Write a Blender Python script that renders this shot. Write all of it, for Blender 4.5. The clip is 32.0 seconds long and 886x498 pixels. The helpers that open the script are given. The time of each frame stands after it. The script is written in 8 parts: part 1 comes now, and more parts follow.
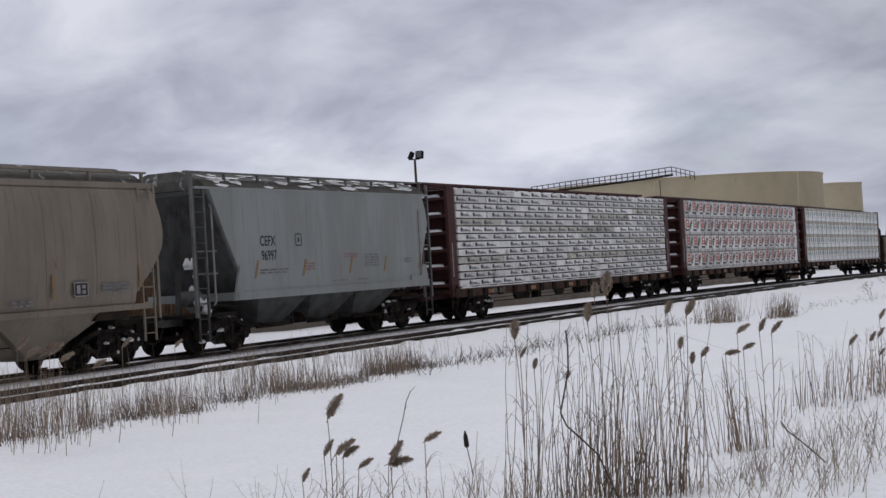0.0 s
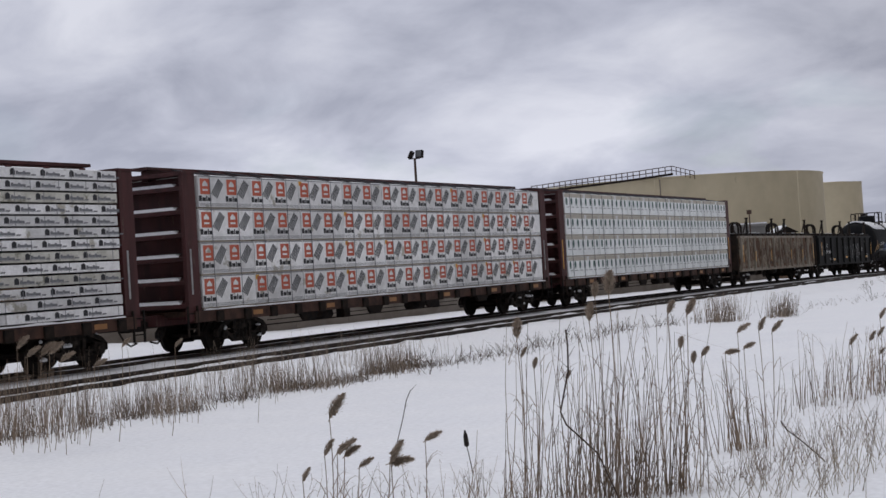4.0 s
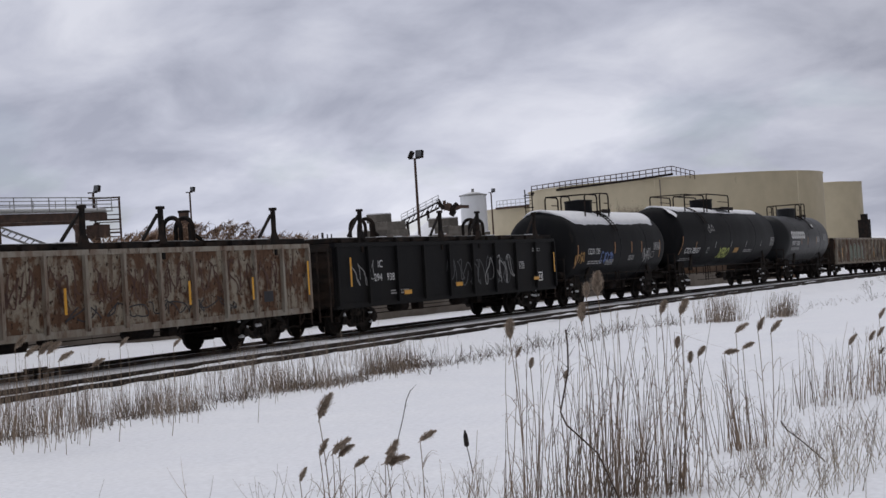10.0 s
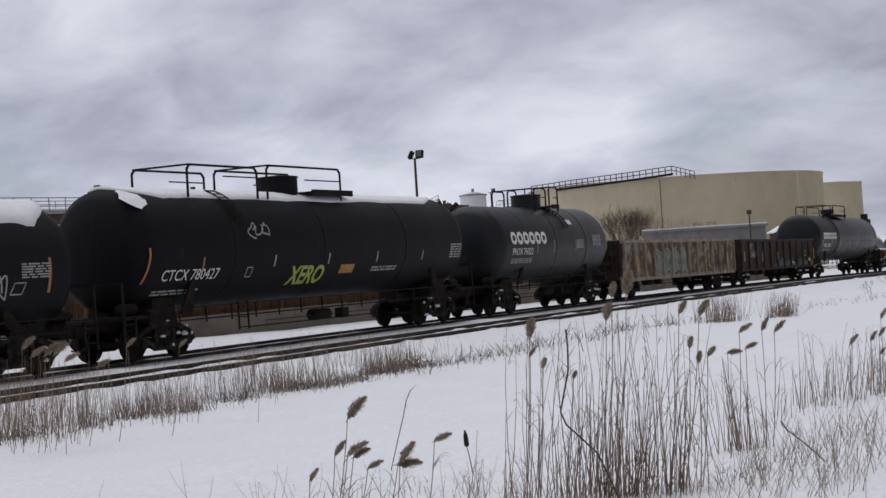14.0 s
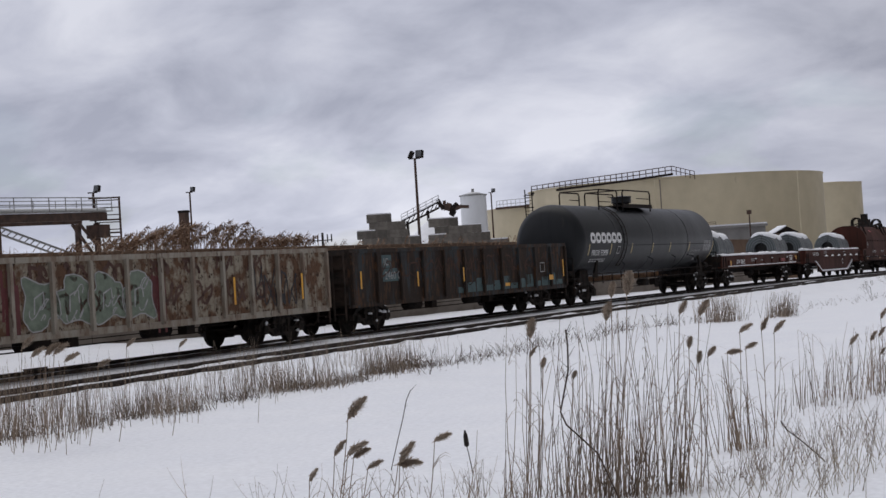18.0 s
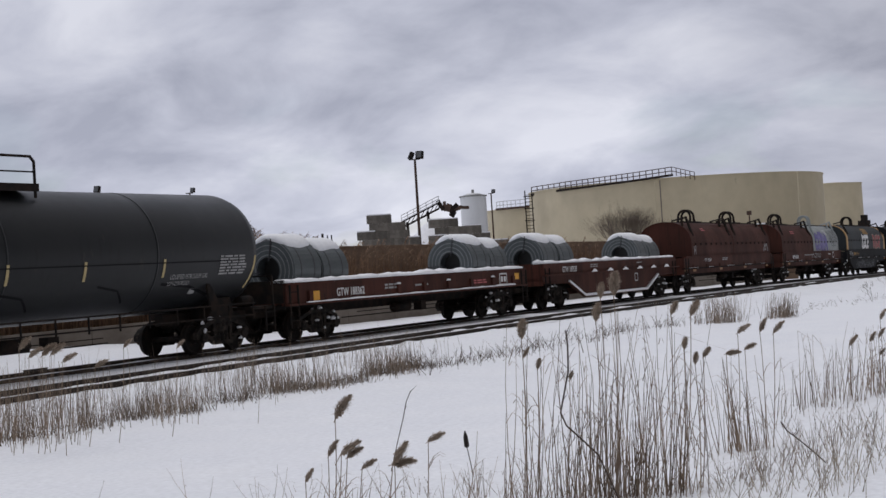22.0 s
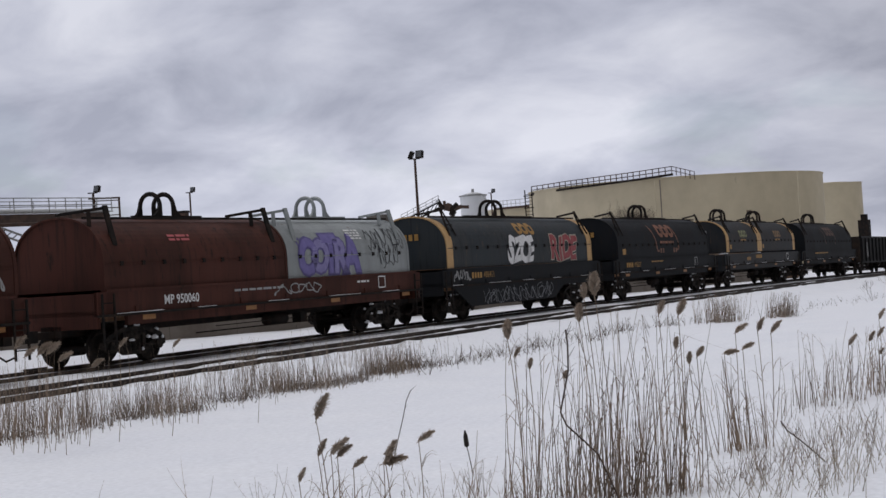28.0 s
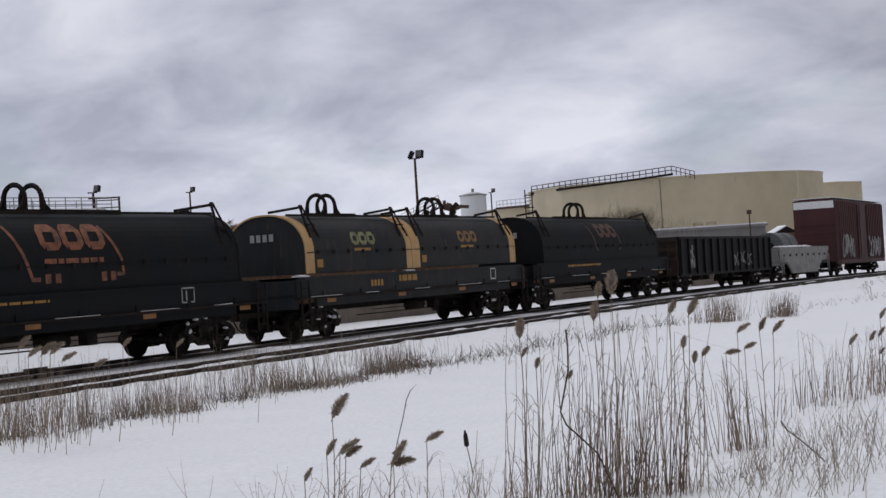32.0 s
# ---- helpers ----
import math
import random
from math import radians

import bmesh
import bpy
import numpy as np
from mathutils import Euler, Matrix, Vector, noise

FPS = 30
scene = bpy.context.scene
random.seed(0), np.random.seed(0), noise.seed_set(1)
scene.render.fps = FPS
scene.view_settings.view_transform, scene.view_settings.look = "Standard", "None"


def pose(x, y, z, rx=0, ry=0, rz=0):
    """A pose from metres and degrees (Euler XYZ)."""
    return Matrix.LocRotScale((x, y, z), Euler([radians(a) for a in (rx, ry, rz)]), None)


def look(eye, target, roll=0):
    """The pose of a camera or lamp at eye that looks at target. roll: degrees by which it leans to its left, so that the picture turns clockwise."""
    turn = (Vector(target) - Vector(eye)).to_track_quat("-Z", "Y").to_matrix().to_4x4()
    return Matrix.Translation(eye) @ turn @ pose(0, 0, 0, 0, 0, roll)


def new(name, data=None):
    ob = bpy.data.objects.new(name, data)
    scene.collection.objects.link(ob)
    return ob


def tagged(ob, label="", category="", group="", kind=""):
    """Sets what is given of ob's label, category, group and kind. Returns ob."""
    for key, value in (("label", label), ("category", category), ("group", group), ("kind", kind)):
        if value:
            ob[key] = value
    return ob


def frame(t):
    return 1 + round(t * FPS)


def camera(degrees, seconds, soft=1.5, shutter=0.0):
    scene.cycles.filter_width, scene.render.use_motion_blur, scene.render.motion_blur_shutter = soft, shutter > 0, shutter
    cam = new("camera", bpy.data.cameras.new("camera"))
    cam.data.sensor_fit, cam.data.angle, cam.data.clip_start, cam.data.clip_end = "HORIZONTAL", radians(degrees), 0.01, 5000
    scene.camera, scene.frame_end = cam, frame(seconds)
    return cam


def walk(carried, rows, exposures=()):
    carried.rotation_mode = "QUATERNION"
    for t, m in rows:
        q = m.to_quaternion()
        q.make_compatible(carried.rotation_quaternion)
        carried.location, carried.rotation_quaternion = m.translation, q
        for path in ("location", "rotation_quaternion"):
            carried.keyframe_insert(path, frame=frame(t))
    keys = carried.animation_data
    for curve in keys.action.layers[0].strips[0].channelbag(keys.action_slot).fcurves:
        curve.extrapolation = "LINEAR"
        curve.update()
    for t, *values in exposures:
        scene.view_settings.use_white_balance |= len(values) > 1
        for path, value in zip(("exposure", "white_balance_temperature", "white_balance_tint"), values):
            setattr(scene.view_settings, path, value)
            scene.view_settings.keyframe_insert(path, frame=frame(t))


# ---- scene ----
# ---------- camera ----------
EYE = Vector((0.0, 0.0, 1.923))
YAW, ROLL = 62.186, -3.624


def aim(lift):
    """The camera's pose for a tilt upwards in degrees."""
    a, b = radians(YAW), radians(lift)
    way = Vector((math.sin(a) * math.cos(b), math.cos(a) * math.cos(b), math.sin(b)))
    return look(EYE, EYE + way * 50, ROLL)


cam = camera(34.5, 32.0)
TILT = 0.515
walk(cam, [(t, aim(TILT + d)) for t, d in (
    (0, 0.03), (1, 0.03), (2.5, 0), (12, 0), (21.3, 0), (22, 0.034), (23, 0.09), (24, 0.135), (25, 0.135),
    (26, 0.09), (27.5, 0.034), (28.5, 0), (32, 0))])

# ---------- sky and sun ----------
world = bpy.data.worlds.new("sky")
scene.world = world
world.use_nodes = True


def build_sky():
    nt = world.node_tree
    nt.nodes.clear()
    N, K = nt.nodes.new, nt.links.new
    tc = N("ShaderNodeTexCoord")
    sep = N("ShaderNodeSeparateXYZ")
    K(tc.outputs["Generated"], sep.inputs[0])

    def m(op, a, b):
        n = N("ShaderNodeMath")
        n.operation = op
        for i, v in enumerate((a, b)):
            if isinstance(v, (int, float)):
                n.inputs[i].default_value = v
            else:
                K(v, n.inputs[i])
        return n.outputs[0]

    # a flat deck of cloud far overhead, which closes up towards the horizon
    lift = m("ADD", m("MAXIMUM", sep.outputs[2], 0.0), 0.42)
    flat = N("ShaderNodeCombineXYZ")
    K(m("DIVIDE", sep.outputs[0], lift), flat.inputs[0])
    K(m("DIVIDE", sep.outputs[1], lift), flat.inputs[1])

    def clouds(scale, detail, rough, warp, shift):
        mp = N("ShaderNodeMapping")
        mp.inputs["Location"].default_value = shift
        mp.inputs["Rotation"].default_value = (0, 0, radians(28))
        mp.inputs["Scale"].default_value = (1.0, 0.8, 1.0)
        K(flat.outputs[0], mp.inputs[0])
        n = N("ShaderNodeTexNoise")
        n.inputs["Scale"].default_value, n.inputs["Detail"].default_value = scale, detail
        n.inputs["Roughness"].default_value, n.inputs["Distortion"].default_value = rough, warp
        K(mp.outputs[0], n.inputs["Vector"])
        return n.outputs["Fac"]

    broad, puffs = clouds(1.9, 4, 0.5, 0.2, (3.1, 1.7, 0)), clouds(6.0, 8, 0.55, 0.3, (0.6, 5.2, 2))
    tone = m("ADD", m("MULTIPLY", broad, 0.55), m("MULTIPLY", puffs, 0.45))
    ramp = N("ShaderNodeValToRGB")
    ramp.color_ramp.elements[0].position, ramp.color_ramp.elements[0].color = 0.38, (0.73, 0.745, 0.835, 1)
    ramp.color_ramp.elements[1].position, ramp.color_ramp.elements[1].color = 0.60, (0.395, 0.415, 0.51, 1)
    mid = ramp.color_ramp.elements.new(0.50)
    mid.color = (0.545, 0.565, 0.668, 1)
    K(tone, ramp.inputs[0])
    # the clear sky behind thin gaps low over the horizon
    sky = N("ShaderNodeTexSky")
    sky.sky_type = "NISHITA"
    sky.sun_disc = False
    sky.sun_elevation, sky.sun_rotation = radians(77), radians(21)
    sky.altitude = 100
    low = N("ShaderNodeMapRange")
    low.inputs["From Min"].default_value, low.inputs["From Max"].default_value = 0.14, 0.02
    K(sep.outputs[2], low.inputs[0])
    thin = N("ShaderNodeMapRange")
    thin.inputs["From Min"].default_value, thin.inputs["From Max"].default_value = 0.55, 0.66
    K(clouds(5.0, 5, 0.5, 0.2, (7.4, 2.2, 5)), thin.inputs[0])
    gap = m("MULTIPLY", m("MULTIPLY", low.outputs[0], thin.outputs[0]), 0.55)
    ten = N("ShaderNodeVectorMath")
    ten.operation = "SCALE"
    ten.inputs["Scale"].default_value = 10.0
    K(ramp.outputs[0], ten.inputs[0])
    # clouds brighten towards the horizon
    glow = N("ShaderNodeVectorMath")
    glow.operation = "SCALE"
    K(ten.outputs[0], glow.inputs[0])
    # and towards the hidden sun, over the far side of the track
    side = N("ShaderNodeMapRange")
    side.inputs["From Min"].default_value, side.inputs["From Max"].default_value = -0.55, 0.35
    side.inputs["To Min"].default_value, side.inputs["To Max"].default_value = 0.42, 1.0
    K(sep.outputs[1], side.inputs[0])
    K(m("MULTIPLY", side.outputs[0], m("ADD", 1.0, m("MULTIPLY", low.outputs[0], 0.14))), glow.inputs["Scale"])
    warm = N("ShaderNodeMix")
    warm.data_type = "RGBA"
    warm.inputs["A"].default_value, warm.inputs["B"].default_value = (1.06, 1.0, 0.90, 1), (1, 1, 1, 1)
    full = N("ShaderNodeMapRange")
    full.inputs["From Min"].default_value, full.inputs["From Max"].default_value = -0.55, 0.30
    K(sep.outputs[1], full.inputs[0])
    K(full.outputs[0], warm.inputs["Factor"])
    tint = N("ShaderNodeVectorMath")
    tint.operation = "MULTIPLY"
    K(glow.outputs[0], tint.inputs[0])
    K(warm.outputs["Result"], tint.inputs[1])
    mix = N("ShaderNodeMix")
    mix.data_type = "RGBA"
    K(gap, mix.inputs["Factor"])
    K(tint.outputs[0], mix.inputs["A"])
    K(sky.outputs[0], mix.inputs["B"])
    bg = N("ShaderNodeBackground")
    bg.inputs["Strength"].default_value = 0.095
    out = N("ShaderNodeOutputWorld")
    K(mix.outputs["Result"], bg.inputs[0])
    K(bg.outputs[0], out.inputs[0])


build_sky()
sun = new("sun", bpy.data.lights.new("sun", "SUN"))
sun.data.energy, sun.data.angle, sun.data.color = 1.0, radians(60), (1.0, 0.97, 0.94)
sun.matrix_world = look((0, 0, 60), (-5, -13, 0))


# ---------- materials ----------
def surface(name, base, other=None, amount=0.5, rough=0.6, metal=0.0, scale=2.0, stretch=(1, 1, 1), bump=0.15, fine=40.0, lo=0.42, hi=0.62, third=None, third_lo=0.60, third_scale=6.0, vary=0.0, gloss=0.35, isle=0.0, drip=None, drip_lo=0.54, drip_amount=0.7):
    """A worn surface: a base colour, patches of another, fine grain, and spots of a third."""
    mt = bpy.data.materials.new(name)
    mt.use_nodes = True
    nt = mt.node_tree
    N, K = nt.nodes.new, nt.links.new
    bsdf = nt.nodes["Principled BSDF"]
    tc = N("ShaderNodeTexCoord")
    mp = N("ShaderNodeMapping")
    mp.inputs["Scale"].default_value = stretch
    K(tc.outputs["Object"], mp.inputs[0])
    n1 = N("ShaderNodeTexNoise")
    n1.inputs["Scale"].default_value, n1.inputs["Detail"].default_value, n1.inputs["Roughness"].default_value = scale, 6, 0.6
    K(mp.outputs[0], n1.inputs["Vector"])
    mr = N("ShaderNodeMapRange")
    mr.inputs["From Min"].default_value, mr.inputs["From Max"].default_value, mr.inputs["To Max"].default_value = lo, hi, amount
    K(n1.outputs["Fac"], mr.inputs[0])
    other = other or tuple(c * 0.6 for c in base)
    mix = N("ShaderNodeMix")
    mix.data_type = "RGBA"
    mix.inputs["A"].default_value, mix.inputs["B"].default_value = (*base, 1), (*other, 1)
    K(mr.outputs[0], mix.inputs["Factor"])
    col = mix.outputs["Result"]
    if third:
        n3 = N("ShaderNodeTexNoise")
        n3.inputs["Scale"].default_value, n3.inputs["Detail"].default_value, n3.inputs["Roughness"].default_value = third_scale, 8, 0.65
        K(mp.outputs[0], n3.inputs["Vector"])
        m3 = N("ShaderNodeMapRange")
        m3.inputs["From Min"].default_value, m3.inputs["From Max"].default_value = third_lo, third_lo + 0.06
        K(n3.outputs["Fac"], m3.inputs[0])
        x3 = N("ShaderNodeMix")
        x3.data_type = "RGBA"
        x3.inputs["B"].default_value = (*third, 1)
        K(m3.outputs[0], x3.inputs["Factor"])
        K(col, x3.inputs["A"])
        col = x3.outputs["Result"]
    if drip:
        md = N("ShaderNodeMapping")
        md.inputs["Scale"].default_value = (7.0, 7.0, 0.45)
        K(tc.outputs["Object"], md.inputs[0])
        nd = N("ShaderNodeTexNoise")
        nd.inputs["Scale"].default_value, nd.inputs["Detail"].default_value, nd.inputs["Roughness"].default_value = 1.0, 5, 0.6
        K(md.outputs[0], nd.inputs["Vector"])
        mm = N("ShaderNodeMapRange")
        mm.inputs["From Min"].default_value, mm.inputs["From Max"].default_value, mm.inputs["To Max"].default_value = drip_lo, drip_lo + 0.12, drip_amount
        K(nd.outputs["Fac"], mm.inputs[0])
        xd = N("ShaderNodeMix")
        xd.data_type = "RGBA"
        xd.inputs["B"].default_value = (*drip, 1)
        K(mm.outputs[0], xd.inputs["Factor"])
        K(col, xd.inputs["A"])
        col = xd.outputs["Result"]
    if vary:
        oi = N("ShaderNodeObjectInfo")
        mv = N("ShaderNodeMapRange")
        mv.inputs["To Min"].default_value, mv.inputs["To Max"].default_value = 1 - vary, 1 + vary
        K(oi.outputs["Random"], mv.inputs[0])
        xv = N("ShaderNodeVectorMath")
        xv.operation = "SCALE"
        K(col, xv.inputs[0])
        K(mv.outputs[0], xv.inputs["Scale"])
        col = xv.outputs[0]
    if isle:
        ge = N("ShaderNodeNewGeometry")
        mi = N("ShaderNodeMapRange")
        mi.inputs["To Min"].default_value, mi.inputs["To Max"].default_value = 1 - isle, 1 + isle
        K(ge.outputs["Random Per Island"], mi.inputs[0])
        xi = N("ShaderNodeVectorMath")
        xi.operation = "SCALE"
        K(col, xi.inputs[0])
        K(mi.outputs[0], xi.inputs["Scale"])
        col = xi.outputs[0]
    n2 = N("ShaderNodeTexNoise")
    n2.inputs["Scale"].default_value, n2.inputs["Detail"].default_value = fine, 4
    K(tc.outputs["Object"], n2.inputs["Vector"])
    gr = N("ShaderNodeMapRange")
    gr.inputs["To Min"].default_value, gr.inputs["To Max"].default_value = 0.82, 1.16
    K(n2.outputs["Fac"], gr.inputs[0])
    sc = N("ShaderNodeVectorMath")
    sc.operation = "SCALE"
    K(col, sc.inputs[0])
    K(gr.outputs[0], sc.inputs["Scale"])
    K(sc.outputs[0], bsdf.inputs["Base Color"])
    bsdf.inputs["Roughness"].default_value = rough
    bsdf.inputs["Metallic"].default_value = metal
    bsdf.inputs["Specular IOR Level"].default_value = gloss
    rr = N("ShaderNodeMapRange")
    rr.inputs["To Min"].default_value, rr.inputs["To Max"].default_value = max(0.05, rough - 0.15), min(1, rough + 0.12)
    K(n1.outputs["Fac"], rr.inputs[0])
    K(rr.outputs[0], bsdf.inputs["Roughness"])
    if bump:
        bp = N("ShaderNodeBump")
        bp.inputs["Strength"].default_value = bump
        bp.inputs["Distance"].default_value = 0.02
        K(n2.outputs["Fac"], bp.inputs["Height"])
        K(bp.outputs[0], bsdf.inputs["Normal"])
    return mt


V = (1, 1, 0.25)   # streaks that run down
STEEL = surface("dark_steel", (0.014, 0.0125, 0.012), (0.038, 0.026, 0.020), 0.7, 0.85, 0, 3, gloss=0.12)
TRUCK = surface("grimy_cast_steel", (0.013, 0.0115, 0.0105), (0.052, 0.041, 0.034), 0.8, 0.85, 0, 5, gloss=0.15, third=(0.085, 0.07, 0.06), third_lo=0.62, third_scale=9)
WHEEL = surface("wheel_steel", (0.014, 0.012, 0.011), (0.036, 0.026, 0.020), 0.7, 0.8, 0.1, 6, gloss=0.2)
RAILM = surface("rail_steel", (0.030, 0.023, 0.019), (0.055, 0.042, 0.034), 0.7, 0.7, 0.0, 4, gloss=0.2)
TIEM = surface("creosoted_timber", (0.045, 0.037, 0.03), (0.10, 0.085, 0.07), 0.7, 0.9, 0, 6, (4, 1, 1))
SNOW = surface("snow", (0.86, 0.875, 0.91), (0.80, 0.82, 0.87), 0.7, 0.65, 0, 0.6, bump=0.25, fine=14, lo=0.35, hi=0.7)
LOADSNOW = surface("packed_snow", (0.88, 0.89, 0.92), (0.78, 0.80, 0.84), 0.6, 0.7, 0, 4, bump=0.3, fine=25)
TAN = surface("tan_paint", (0.27, 0.235, 0.19), (0.19, 0.165, 0.135), 0.7, 0.6, 0, 0.9, V, third=(0.18, 0.10, 0.055), third_lo=0.66, third_scale=3.5, drip=(0.17, 0.145, 0.118), drip_lo=0.55, drip_amount=0.6)
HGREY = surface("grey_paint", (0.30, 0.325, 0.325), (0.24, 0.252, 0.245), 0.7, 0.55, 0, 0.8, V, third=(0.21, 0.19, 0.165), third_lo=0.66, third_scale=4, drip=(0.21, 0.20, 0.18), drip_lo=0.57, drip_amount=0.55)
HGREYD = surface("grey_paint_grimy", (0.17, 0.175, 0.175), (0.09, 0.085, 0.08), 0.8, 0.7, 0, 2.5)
MAROON = surface("maroon_paint", (0.070, 0.019, 0.019), (0.036, 0.015, 0.015), 0.7, 0.65, 0, 2, V, third=(0.085, 0.05, 0.038), third_lo=0.61, third_scale=7)
WOODDECK = surface("rusted_deck_steel", (0.078, 0.038, 0.027), (0.035, 0.021, 0.017), 0.8, 0.85, 0, 3)
WRAP = surface("white_plastic_wrap", (0.85, 0.85, 0.855), (0.66, 0.66, 0.655), 0.7, 0.4, 0, 2.2, third=(0.44, 0.42, 0.36), third_lo=0.60, third_scale=1.6, vary=0.2, bump=0.5, fine=12)
WRAPOLD = surface("soiled_plastic_wrap", (0.60, 0.59, 0.54), (0.42, 0.41, 0.36), 0.8, 0.5, 0, 2.0, third=(0.25, 0.24, 0.19), third_lo=0.56, third_scale=2.2, vary=0.2, bump=0.5, fine=12)
WRAPB = surface("pale_plastic_wrap", (0.90, 0.925, 0.93), (0.76, 0.79, 0.80), 0.7, 0.4, 0, 3, bump=0.6, fine=9, vary=0.08)
LUMBER = surface("sawn_lumber", (0.40, 0.36, 0.30), (0.30, 0.26, 0.21), 0.7, 0.8, 0, 5, (0.3, 1, 9), vary=0.12)
KRAFT = surface("beige_wrap_band", (0.54, 0.50, 0.43), (0.46, 0.42, 0.36), 0.7, 0.6, 0, 3, (0.4, 1, 5), vary=0.08)
INK = surface("black_ink", (0.035, 0.035, 0.04), rough=0.6, bump=0)
REDINK = surface("red_ink", (0.56, 0.13, 0.075), (0.46, 0.10, 0.06), 0.6, 0.5, bump=0)
GREENINK = surface("green_ink", (0.018, 0.095, 0.075), rough=0.5, bump=0)
GREYINK = surface("grey_ink", (0.16, 0.165, 0.18), (0.26, 0.27, 0.29), 0.7, 0.6, bump=0, scale=8)
STRIPE = surface("dark_grey_ink", (0.075, 0.078, 0.085), (0.12, 0.125, 0.13), 0.7, 0.6, bump=0, scale=8)
STRAP = surface("strap", (0.05, 0.05, 0.055), rough=0.5, bump=0)
RUSTG = surface("rust_and_grey_paint", (0.285, 0.25, 0.195), (0.115, 0.062, 0.037), 0.97, 0.8, 0, 2.9, (1, 1, 0.75), lo=0.43, hi=0.555, third=(0.038, 0.022, 0.015), third_lo=0.555, third_scale=10, gloss=0.2, drip=(0.085, 0.045, 0.028), drip_lo=0.51, drip_amount=0.75, fine=22)
RUSTP = surface("weathered_grey_post_paint", (0.31, 0.285, 0.24), (0.17, 0.11, 0.078), 0.75, 0.75, 0, 4, V, third=(0.08, 0.05, 0.036), third_lo=0.60, gloss=0.2)
BLACKP = surface("black_car_paint", (0.008, 0.008, 0.009), (0.018, 0.017, 0.016), 0.7, 0.65, 0, 1.5, V, gloss=0.12)
BROWNG = surface("brown_rusted_paint", (0.034, 0.024, 0.019), (0.044, 0.052, 0.057), 0.9, 0.8, 0, 2.2, V, lo=0.50, hi=0.60, third=(0.080, 0.042, 0.024), third_lo=0.54, third_scale=7.5, gloss=0.2, drip=(0.016, 0.012, 0.010), drip_lo=0.53)
TANKB = surface("black_tank_paint", (0.0070, 0.0076, 0.0092), (0.0115, 0.0115, 0.0125), 0.6, 0.6, 0, 0.8, V, gloss=0.10, third=(0.018, 0.017, 0.016), third_lo=0.62, third_scale=3.5, drip=(0.013, 0.0125, 0.013), drip_lo=0.56)
TANKG = surface("dark_grey_tank_paint", (0.0115, 0.0130, 0.0150), (0.0180, 0.0188, 0.0200), 0.6, 0.42, 0, 0.8, V, gloss=0.24, third=(0.026, 0.024, 0.023), third_lo=0.62, third_scale=3.5, drip=(0.009, 0.009, 0.010), drip_lo=0.56)
REDBR = surface("oxide_red_paint", (0.078, 0.028, 0.020), (0.046, 0.020, 0.0155), 0.8, 0.7, 0, 0.9, V, third=(0.030, 0.016, 0.0125), third_lo=0.60, third_scale=5, gloss=0.12, drip=(0.036, 0.018, 0.014), drip_lo=0.54, drip_amount=0.75)
SILVER = surface("silver_hood_paint", (0.30, 0.325, 0.325), (0.215, 0.23, 0.228), 0.8, 0.5, 0.1, 0.9, V, third=(0.15, 0.12, 0.10), third_lo=0.66, third_scale=3)
BLUEG = surface("weathered_blue_paint", (0.027, 0.034, 0.039), (0.040, 0.043, 0.044), 0.8, 0.6, 0, 0.9, V, third=(0.060, 0.050, 0.042), third_lo=0.60, third_scale=5, gloss=0.15, drip=(0.018, 0.021, 0.024), drip_lo=0.54, drip_amount=0.8)
NAVY = surface("dark_navy_paint", (0.0115, 0.0135, 0.0165), (0.0185, 0.0185, 0.0195), 0.6, 0.65, 0, 0.9, V, gloss=0.08, third=(0.022, 0.018, 0.0155), third_lo=0.60, third_scale=4.5, drip=(0.019, 0.0155, 0.0135), drip_lo=0.56)
SLATE = surface("slate_paint", (0.021, 0.024, 0.028), (0.040, 0.039, 0.038), 0.7, 0.6, 0, 1, V, third=(0.062, 0.045, 0.036), third_lo=0.59, gloss=0.12, third_scale=5, drip=(0.045, 0.030, 0.023), drip_lo=0.55, drip_amount=0.6)
YELLOW = surface("faded_yellow_paint", (0.53, 0.34, 0.15), (0.42, 0.25, 0.11), 0.6, 0.6, 0, 3)
REFLECT = surface("yellow_reflector", (0.72, 0.36, 0.03), (0.60, 0.27, 0.02), 0.5, 0.4, bump=0)
REFLO = surface("orange_reflector", (0.36, 0.17, 0.055), (0.25, 0.11, 0.04), 0.6, 0.5, bump=0)
WHITEP = surface("white_lettering", (0.74, 0.74, 0.74), (0.58, 0.58, 0.57), 0.6, 0.6, bump=0, scale=6)
DIMWHITE = surface("worn_white_lettering", (0.36, 0.36, 0.36), (0.24, 0.24, 0.24), 0.7, 0.7, bump=0, scale=6)
GOLD = surface("gold_lettering", (0.38, 0.21, 0.05), (0.27, 0.145, 0.04), 0.7, 0.6, bump=0, scale=6)
ORANGE = surface("orange_lettering", (0.25, 0.092, 0.045), (0.085, 0.042, 0.03), 0.85, 0.6, bump=0, scale=5)
COIL = surface("galvanised_coil", (0.095, 0.108, 0.112), (0.065, 0.076, 0.08), 0.6, 0.42, 0.35, 4, (0.2, 1, 1))
COILFACE = surface("coil_edge", (0.22, 0.235, 0.24), (0.15, 0.165, 0.17), 0.8, 0.5, 0.3, 10)
BOREM = surface("coil_bore", (0.03, 0.03, 0.03), rough=0.8)
GRAF_GREEN = surface("green_spray_paint", (0.185, 0.225, 0.175), (0.115, 0.145, 0.11), 0.8, 0.7, bump=0, scale=4, lo=0.38, hi=0.65)
